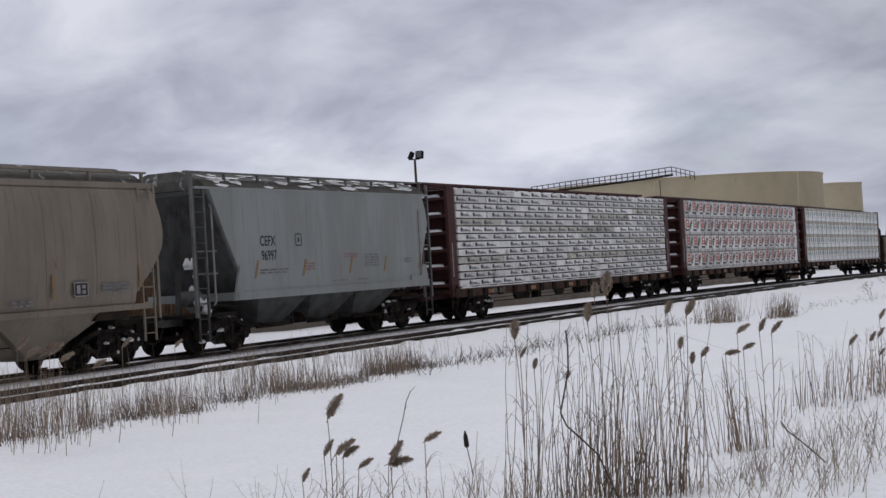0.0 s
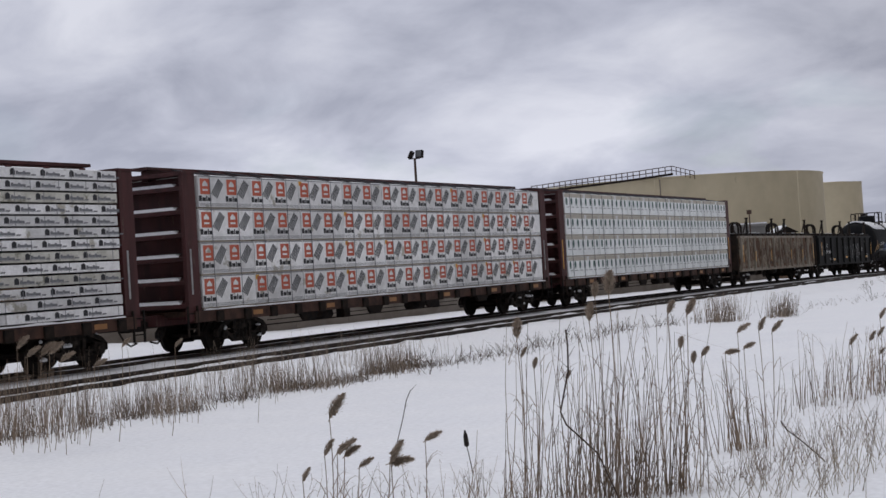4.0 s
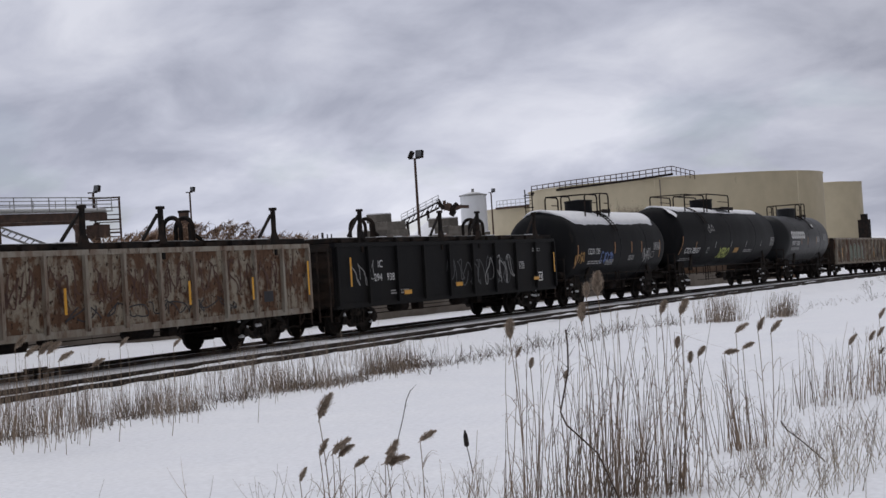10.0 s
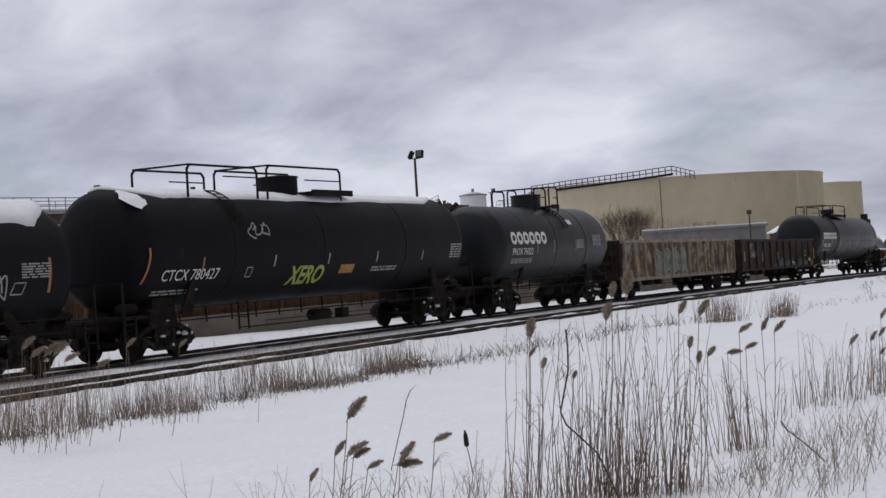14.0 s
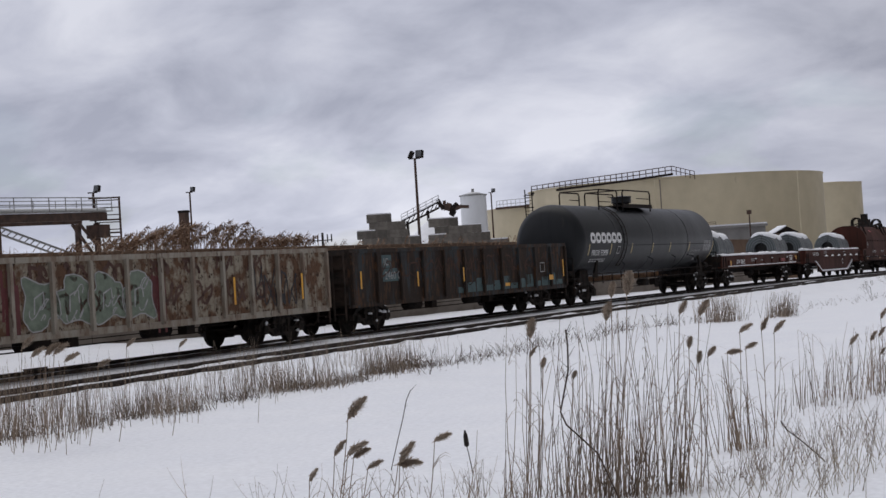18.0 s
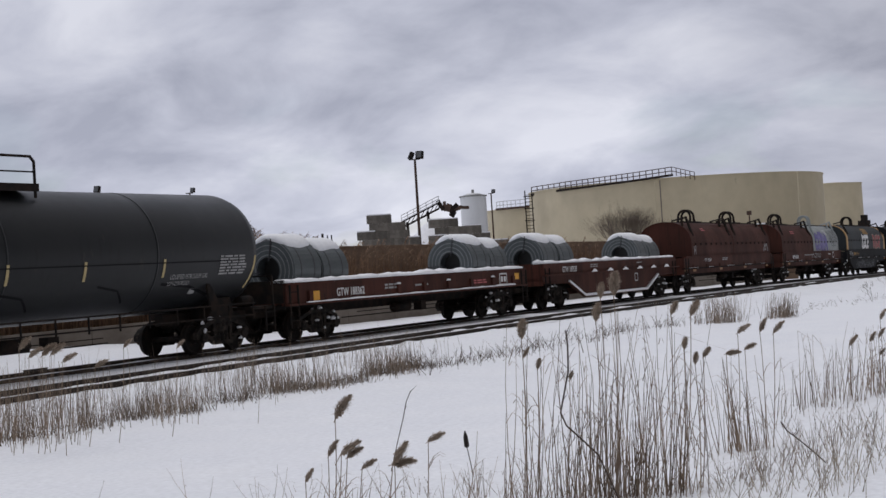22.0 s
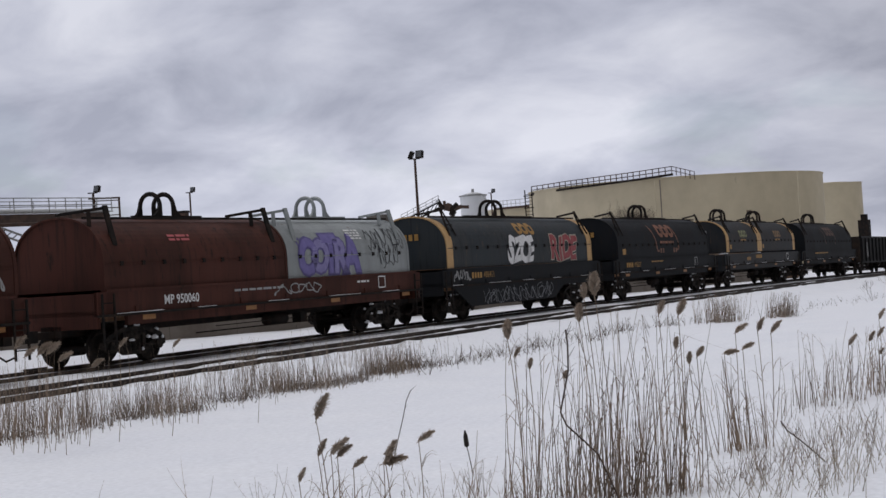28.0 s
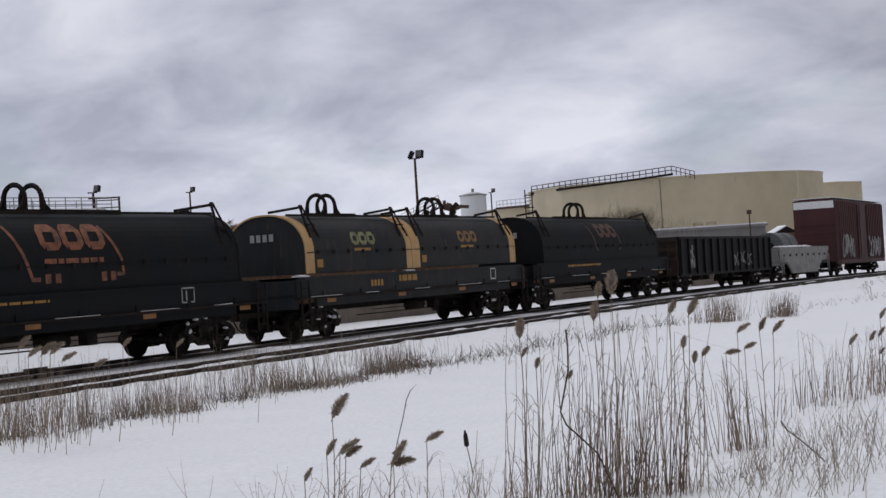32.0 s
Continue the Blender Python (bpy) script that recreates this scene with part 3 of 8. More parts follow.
def make_running_gear():
    ws = B()
    for s in (-1, 1):
        drum(ws, [(s * 0.66, WHEEL_R + 0.028), (s * 0.69, WHEEL_R + 0.028), (s * 0.70, WHEEL_R), (s * 0.80, WHEEL_R - 0.005), (s * 0.80, WHEEL_R - 0.06), (s * 0.75, WHEEL_R - 0.09), (s * 0.74, 0.16), (s * 0.81, 0.13), (s * 0.81, 0.02)], 24, "y")
    drum(ws, [(-0.98, 0.075), (0.98, 0.075)], 10, "y")
    for k in range(3):   # chalk marks and bolts make the turning show
        a = k * 2.094
        box(ws, 0.3 * math.cos(a) - 0.02, 0.3 * math.cos(a) + 0.02, -0.765, -0.74, 0.3 * math.sin(a) - 0.02, 0.3 * math.sin(a) + 0.02)
    wheelset = finish(ws, "wheelset")
    sf = B()
    for y in (-1.02,):
        a, b = y - 0.07, y + 0.07
        prism(sf, [(-1.16, 0.50), (-0.98, 0.62), (-0.45, 0.80), (0.45, 0.80), (0.98, 0.62), (1.16, 0.50), (1.16, 0.58), (0.98, 0.74), (0.45, 0.92), (-0.45, 0.92), (-0.98, 0.74), (-1.16, 0.58)], a, b)
        prism(sf, [(-0.98, 0.60), (-0.38, 0.22), (0.38, 0.22), (0.98, 0.60), (0.80, 0.62), (0.33, 0.32), (-0.33, 0.32), (-0.80, 0.62)], a + 0.01, b - 0.01)
        for s in (-1, 1):
            prism(sf, [(s * 0.30, 0.30), (s * 0.42, 0.30), (s * 0.42, 0.82), (s * 0.30, 0.82)], a + 0.015, b - 0.015)
            drum(sf, [(a - 0.07, 0.10), (a - 0.06, 0.13), (b, 0.13)], 12, "y", (s * 0.89, 0, 0.44))
            prism(sf, [(s * 0.74, 0.42), (s * 1.08, 0.42), (s * 1.12, 0.60), (s * 0.72, 0.62)], a, b)
            prism(sf, [(s * 1.10, 0.40), (s * 1.17, 0.42), (s * 1.17, 0.58), (s * 1.08, 0.58)], a, b)
    side_frame = finish(sf, "side_frame")
    sp = B()
    flutes = [(0.27 - 0.54 * i / 18, -1.02 - 0.08 * abs(math.sin(math.pi * 3 * i / 18))) for i in range(19)]
    levels = [(0.32 + k * 0.045, 0.0 if k % 2 else 0.02) for k in range(9)] + [(0.70, 0.0), (0.70, -0.04), (0.80, -0.04)]
    rings(sp, [[(x, y + e, z) for x, y in flutes] + [(-0.28, -0.94, z), (0.28, -0.94, z)] for z, e in levels])
    springs = finish(sp, "spring_nest")
    bo = B()
    box(bo, -0.2, 0.2, -1.1, 1.1, 0.58, 0.80)
    for s in (-1, 1):
        box(bo, s * 0.42 - 0.05, s * 0.42 + 0.05, -0.9, 0.9, 0.36, 0.46)
    for s in (-1, 1):
        # brake beams, hangers and the rods between the wheels
        bar(bo, (s * 0.36, -0.95, 0.34), (s * 0.36, 0.95, 0.34), 0.09)
        for y in (-0.72, 0.72):
            prism(bo, [(s * 0.40, 0.30), (s * 0.47, 0.28), (s * 0.50, 0.56), (s * 0.44, 0.58)], y - 0.05, y + 0.05)
        bar(bo, (s * 0.1, 0.12, 0.28), (s * 0.62, 0.12, 0.72), 0.05)
        bar(bo, (s * 0.30, -1.12, 0.46), (s * 1.02, -1.10, 0.40), 0.035)
    bolster = finish(bo, "truck")
    caps = []
    for k in range(3):
        rnd = random.Random(40 + k)
        sb = B()
        for i in range(9):
            x = rnd.uniform(-1.1, 1.1)
            z = 0.93 - 0.16 * max(0, abs(x) - 0.45) * 2 if i < 4 else rnd.choice((0.32, 0.58, 0.62))
            w, h = rnd.uniform(0.03, 0.10), rnd.uniform(0.03, 0.09)
            y = -1.10 if i >= 4 else -1.02
            drum(sb, [(z - 0.02, w * 0.8), (z + h * 0.4, w), (z + h, w * 0.3)], 6, "z", (x, y, 0))
        caps.append(finish(sb, "packed_snow"))
    for me, m in ((wheelset, WHEEL), (side_frame, TRUCK), (springs, TRUCK), (bolster, TRUCK), *((c, LOADSNOW) for c in caps)):
        me.materials.append(m)
    return wheelset, side_frame, springs, bolster, caps


GEAR = make_running_gear()


def truck(car, x):
    wheelset, side_frame, springs, bolster, caps = GEAR
    tk = part("truck", bolster, TRUCK, car)
    tk.location = (x, 0, 0)
    tagged(part("packed_snow", caps[len(WHEELS) // 2 % 3], LOADSNOW, tk), kind="stuff")
    for s in (0, 180):
        for me, nm in ((side_frame, "side_frame"), (springs, "spring_nest")):
            o = part(nm, me, TRUCK, tk)
            o.rotation_euler = (0, 0, radians(s))
    for s in (-0.89, 0.89):
        w = part("wheelset", wheelset, WHEEL, tk)
        w.matrix_parent_inverse = Matrix.Translation((s, 0, WHEEL_R))
        WHEELS.append(w)


def couplers(car, half, reach=0.75, cx=0.0):
    for s in (-1, 1):
        bm = B()
        a, b = sorted((cx + s * (half - 0.3), cx + s * (half + reach)))
        box(bm, a, b, -0.09, 0.09, 0.76, 0.94)
        box(bm, cx + s * (half + reach) - 0.14, cx + s * (half + reach) + 0.14, -0.16, 0.16, 0.70, 0.99)
        part("coupler", soften(bm, 0.02), STEEL, car)
        hose = [(cx + s * (half + 0.05), -0.35, 0.75), (cx + s * (half + 0.2), -0.38, 0.5), (cx + s * (half + 0.45), -0.38, 0.36), (cx + s * (half + 0.72), -0.36, 0.42)]
        part("air_hose", pipe(B(), hose, 0.025), STEEL, car)


def sill(car, x0, x1, z0=0.78, z1=1.05, w=0.33, material=None):
    bm = box(B(), x0, x1, -w, w, z0, z1)
    part("centre_sill", soften(bm, 0.02), material or STEEL, car)


def ladder(car, x, y, z0, z1, w=0.4, material=None, along="x", n=None, name="ladder"):
    bm = B()
    n = n or max(2, round((z1 - z0) / 0.4))
    e = (w / 2, 0, 0) if along == "x" else (0, w / 2, 0)
    for s in (-1, 1):
        bar(bm, (x + s * e[0], y + s * e[1], z0), (x + s * e[0], y + s * e[1], z1), 0.045)
    for i in range(n):
        z = z0 + (z1 - z0) * (i + 0.5) / n
        bar(bm, (x - e[0], y - e[1], z), (x + e[0], y + e[1], z), 0.028)
    return part(name, bm, material or STEEL, car)


def brake_gear(car, x, y=-0.9):
    """Air reservoir, valve and rods under the floor."""
    bm = drum(B(), [(-0.5, 0.05), (-0.47, 0.17), (0.47, 0.17), (0.5, 0.05)], 14, "x", (x, y + 0.3, 0.72))
    part("air_reservoir", bm, STEEL, car, smooth=True)
    bm = B()
    box(bm, x + 0.9, x + 1.25, y, y + 0.3, 0.55, 0.86)
    bar(bm, (x - 3.5, y + 0.5, 0.55), (x + 3.5, y + 0.5, 0.55), 0.035)
    bar(bm, (x - 3.0, y + 0.2, 0.70), (x + 3.0, y + 0.2, 0.70), 0.025)
    part("brake_rigging", bm, STEEL, car)


def railcar(name, label, category, u, half, inset=1.7, cx=0.0):
    car = thing(name, label, category, "cars of the freight train")
    CARS.append((car, u))
    for s in (-1, 1):
        truck(car, cx + s * (half - inset))
    couplers(car, half, cx=cx)
    return car




# ---------- covered hoppers ----------
def roof_walk(car, half, z, w=0.95, posts=8, y=-1.0, material=None):
    material = material or HGREYD
    bm = B()
    for yy in (y, -y):
        box(bm, -half, half, yy - 0.06, yy + 0.06, z, z + 0.05)
    part("running_board", bm, material, car)
    for i in range(posts):
        x = -half + 0.15 + (2 * half - 0.3) * i / (posts - 1)
        part("running_board_post", box(B(), x - 0.035, x + 0.035, y - 0.05, y + 0.02, z - 0.32, z), material, car)


def hopper_tan():
    half = 8.0
    car = railcar("covered_hopper_car", "tan curved-side covered hopper car with grimy streaks", "hopper car", -142.0, half)
    lv = []
    for z, w, cut in ((0.42, 0.55, 3.4), (1.35, 1.15, 1.6), (1.40, 1.42, 1.12), (1.75, 1.50, 1.05), (2.15, 1.545, 0.62), (2.75, 1.56, 0.12), (3.3, 1.55, 0.0), (3.8, 1.52, 0.1), (4.25, 1.44, 0.2), (4.42, 1.30, 0.25)):
        lv.append((z + 0.06, -half + cut, half - cut, w))
    fine = []
    for p, q, r, s in zip(lv[:1] + lv, lv, lv[1:], lv[2:] + lv[-1:]):
        if r[0] - q[0] < 0.1 or q[0] < 1.4:
            fine.append(q)
            continue
        for k in range(4):
            t = k / 4
            fine.append(tuple(0.5 * (2 * b + (c - a) * t + (2 * a - 5 * b + 4 * c - d) * t * t + (3 * b - a - 3 * c + d) * t ** 3) if i else b + (c - b) * t for i, (a, b, c, d) in enumerate(zip(p, q, r, s))))
    fine.append(lv[-1])
    part("body", loft(B(), fine), TAN, car)
    part("roof", loft(B(), [(4.485, -half + 0.25, half - 0.25, 1.30), (4.74, -half + 0.3, half - 0.3, 1.0), (4.97, -half + 0.35, half - 0.35, 0.4)]), ROOFSHADE, car)
    for s in (-1, 1):
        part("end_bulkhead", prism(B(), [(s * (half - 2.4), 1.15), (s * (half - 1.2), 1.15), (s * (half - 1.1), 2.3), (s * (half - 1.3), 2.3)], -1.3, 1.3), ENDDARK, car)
    for x in (-5.2, -3.4, -1.6, 0.2, 2.0, 3.8, 5.5, 7.0):
        bm = B()
        lp = [[(x + d, -w - e, z) for d, e in ((-0.03, -0.02), (-0.03, 0.012), (0.03, 0.012), (0.03, -0.02))] for z, _, _, w in lv[3:9]]
        part("side_seam", rings(bm, lp), TAN, car)
    bm = B()
    for y in (-1.46, 1.46):
        box(bm, -half + 0.5, half - 0.5, y - 0.05, y + 0.05, 1.36, 1.50)
    part("side_sill", bm, TAN, car)
    bm = B()
    box(bm, -half + 0.2, half - 0.15, -1.42, -1.26, 4.38, 4.52)
    part("roof_rail", bm, TAN, car)
    for s in (-1, 1):
        x = s * (half - 0.15)
        bm = B()
        for y in (-1.42, 1.42):
            bar(bm, (x, y, 1.1), (x, y, 4.5), 0.08)
        for z in (1.15, 2.3):
            bar(bm, (x, -1.45, z), (x, 1.45, z), 0.08)
        part("end_post", bm, TAN, car)
        ladder(car, x - s * 0.45, -1.48, 0.55, 4.4, 0.42, TAN)
        part("end_platform", box(B(), min(x, x - s * 1.6), max(x, x - s * 1.6), -1.35, 1.35, 1.0, 1.12), STEEL, car)
        part("brake_cylinder", drum(B(), [(-0.3, 0.05), (-0.28, 0.2), (0.28, 0.2), (0.3, 0.05)], 14, "x", (x - s * 0.8, -0.5, 1.4)), STEEL, car)
    roof_walk(car, half - 0.1, 4.78, y=-1.15, posts=9, material=TAN)
    sill(car, -half, half)
    for x in (-4.2, 0, 4.2):
        bm = loft(B(), [(0.35, x - 0.35, x + 0.35, 0.6), (0.5, x - 0.5, x + 0.5, 0.8), (1.4, x - 2.0, x + 2.0, 1.3)])
        part("discharge_bay", bm, TAN, car)
    side = on_flat(-1.59)
    data = patch(car, "data_panel", 4.6, 1.76, 0.5, 0.36, INK, side)
    part("panel_print", strokes(stroke([(4.62, 1.78), (5.08, 1.78), (5.08, 2.10), (4.62, 2.10), (4.62, 1.78)], 0.03) + rect(4.70, 1.84, 0.12, 0.2) + rect(4.88, 1.84, 0.12, 0.08) + rect(4.88, 1.96, 0.12, 0.08), on_flat(-1.596)), DIMWHITE, data)
    bars(car, 5.6, 2.0, 3, 1.0, 0.05, GREYINK, side, seed=3)
    bars(car, 2.6, 1.7, 2, 0.7, 0.05, GREYINK, side, seed=4)
    patch(car, "reflector", 3.9, 1.75, 0.10, 0.55, FADED, side)
    patch(car, "reflector", 6.95, 1.9, 0.08, 0.6, FADED, side)
    brake_gear(car, 5.0)


def hopper_grey():
    half = 6.45
    car = railcar("covered_hopper_car", "pale grey covered hopper car with black lettering and rust streaks", "hopper car", -126.25, half)
    # the slab-sided body between slanting ends
    side = [(-half + 2.3, 1.55), (half - 0.75, 1.55), (half - 0.62, 2.4), (half - 0.38, 2.9), (half - 0.12, 3.5), (half - 0.22, 3.95), (half - 0.42, 4.42), (-half + 0.72, 4.42), (-half + 0.95, 3.95), (-half + 1.32, 3.2), (-half + 1.72, 2.5), (-half + 2.0, 2.0)]
    part("body", soften(prism(B(), side, -1.55, 1.55), 0.03), HGREY, car)
    part("roof", loft(B(), [(4.43, -half + 0.6, half - 0.1, 1.56), (4.70, -half + 0.6, half - 0.1, 1.30), (4.97, -half + 0.7, half - 0.2, 0.5)]), ROOFSHADE, car)
    rnd = random.Random(2)
    bm = B()
    def slope(k):
        return (-1.56 + 0.87 * k, 4.43 + 0.90 * k) if k < 0.3 else (-1.30 + 1.14 * (k - 0.3), 4.70 + 0.386 * (k - 0.3))
    for i in range(60):
        x, k = rnd.uniform(-half + 0.8, half - 1.0), rnd.uniform(0.05, 0.85)
        w, t = rnd.uniform(0.2, 0.9), rnd.uniform(0.04, 0.16)
        lp = [(x, k), (x + w * 0.6, k - 0.03), (x + w, k + t * 0.4), (x + w * 0.5, k + t), (x - w * 0.2, k + t * 0.7)]
        bm.faces.new([bm.verts.new((a, slope(max(0.02, b))[0] - 0.015, slope(max(0.02, b))[1] + 0.02)) for a, b in lp])
    tagged(part("roof_snow", bm, LOADSNOW, car), kind="stuff")
    part("side_sill", soften(box(B(), -half + 1.75, half - 0.3, -1.59, 1.59, 1.38, 1.60), 0.02), HGREY, car)
    part("gusset", prism(B(), [(-half + 1.6, 1.38), (-half + 2.35, 1.38), (-half + 2.35, 2.35), (-half + 1.9, 2.35)], -1.57, -1.5), HGREY, car)
    part("gusset", prism(B(), [(half - 1.5, 1.38), (half - 0.3, 1.38), (half - 0.45, 2.1), (half - 0.7, 2.1), (half - 0.8, 1.75), (half - 1.5, 1.75)], -1.60, -1.55), HGREY, car)
    part("top_chord", box(B(), -half + 0.1, half, -1.57, -1.48, 4.42, 4.48), HGREY, car)
    for s in (-1, 1):
        x = s * half
        for y in (-1.5, 1.5):
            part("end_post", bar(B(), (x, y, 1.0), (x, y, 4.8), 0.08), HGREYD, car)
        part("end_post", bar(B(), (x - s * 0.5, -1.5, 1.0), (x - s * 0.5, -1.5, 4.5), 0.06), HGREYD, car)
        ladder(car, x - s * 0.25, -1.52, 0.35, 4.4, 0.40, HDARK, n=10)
        part("end_platform", box(B(), min(x, x - s * 1.9), max(x, x - s * 1.9), -1.4, 1.4, 0.98, 1.08), STEEL, car)
        part("grab_rail", pipe(B(), [(x - s * 0.75, -1.5, 1.3), (x - s * 0.75, -1.56, 1.4), (x - s * 0.75, -1.56, 3.9), (x - s * 0.75, -1.5, 4.0)], 0.03), GALV, car)
        for z in (1.55, 2.15, 2.75):
            part("cross_bar", bar(B(), (x, -1.5, z), (x - s * 0.95, -1.5, z), 0.045), HGREYD, car)
        rnd = random.Random(17 + s)
        for k in range(9):
            px, py, pz = x - s * rnd.uniform(0.3, 1.4), rnd.uniform(-1.35, -0.5), rnd.choice((1.10, 1.35, 1.7, 2.1, 2.35))
            w, h = rnd.uniform(0.05, 0.17), rnd.uniform(0.08, 0.26)
            part("frame_snow", drum(B(), [(pz - 0.06, w * 0.7), (pz + h * 0.3, w), (pz + h, w * 0.3)], 7, "z", (px, py, 0)), LOADSNOW, car, smooth=True)
        part("air_tank", drum(B(), [(-0.45, 0.06), (-0.42, 0.2), (0.42, 0.2), (0.45, 0.06)], 14, "x", (x - s * 0.95, -1.0, 0.78)), STEEL, car, smooth=True)
        part("brake_pipe", pipe(B(), [(x - s * 0.1, -1.2, 0.7), (x - s * 0.5, -1.25, 1.25), (x - s * 1.2, -1.3, 1.3), (x - s * 2.2, -1.35, 1.2)], 0.035), STEEL, car)
        # slope sheet behind the posts, with struts, coloured dark for the recess's shade
        a, b = (-half + 0.60, -half + 2.15) if s < 0 else (half - 0.05, half - 0.55)
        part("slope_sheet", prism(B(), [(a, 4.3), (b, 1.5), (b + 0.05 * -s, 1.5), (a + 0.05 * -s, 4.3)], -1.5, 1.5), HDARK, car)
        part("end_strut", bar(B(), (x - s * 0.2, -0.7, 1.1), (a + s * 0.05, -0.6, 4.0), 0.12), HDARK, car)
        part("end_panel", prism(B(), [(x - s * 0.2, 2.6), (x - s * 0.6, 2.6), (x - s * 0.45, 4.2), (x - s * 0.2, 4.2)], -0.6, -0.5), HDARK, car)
        part("brake_cylinder", drum(B(), [(-0.35, 0.05), (-0.3, 0.22), (0.3, 0.22), (0.35, 0.05)], 14, "x", (x - s * 0.9, -0.6, 1.5)), HGREYD, car)
    roof_walk(car, half, 4.86, y=-1.3, posts=9)
    sill(car, -half, half, material=HGREYD)
    for x in (-2.3, 0.35, 2.9):
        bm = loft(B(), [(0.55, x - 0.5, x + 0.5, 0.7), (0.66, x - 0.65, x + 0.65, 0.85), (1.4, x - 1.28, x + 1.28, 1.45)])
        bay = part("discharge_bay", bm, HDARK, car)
        part("gate", box(B(), x - 0.7, x + 0.7, -0.92, -0.84, 0.52, 0.60), STEEL, bay)
        part("gate_shaft", pipe(B(), [(x - 0.8, -1.0, 0.66), (x - 0.4, -1.2, 0.58), (x + 0.6, -1.2, 0.58), (x + 0.9, -1.0, 0.7)], 0.03), STEEL, bay)
    side = on_flat(-1.558)
    lettering(car, "CEFX", -3.55, 2.86, 0.40, INK, side, wide=0.8, bold=0.004)
    lettering(car, "96997", -3.50, 2.45, 0.40, INK, side, wide=0.75, bold=0.004)
    part("data_panel", strokes(stroke([(-1.75, 2.85), (-1.45, 2.85), (-1.45, 3.18), (-1.75, 3.18), (-1.75, 2.85)], 0.035) + rect(-1.64, 2.95, 0.08, 0.12), side), INK, car)
    for i, (x, z, r, w, mt) in enumerate(((-3.6, 2.15, 2, 1.4, GREYINK), (-1.3, 2.28, 3, 0.5, FADERED), (0.85, 2.52, 2, 0.8, FADERED), (2.05, 2.48, 5, 0.9, GREYINK), (0.1, 1.72, 1, 0.9, GREYINK), (1.6, 1.72, 1, 0.6, GREYINK), (4.6, 2.3, 2, 0.5, GREYINK))):
        bars(car, x, z, r, w, 0.05, mt, side, seed=i)
    for x in (-3.9, -1.5, 1.1, 3.2, 5.5):
        part("reflector", strokes([[(x, 1.95), (x + 0.1, 1.95), (x + 0.28, 2.45), (x + 0.18, 2.45)]], side), FADED, car)
    brake_gear(car, 0)


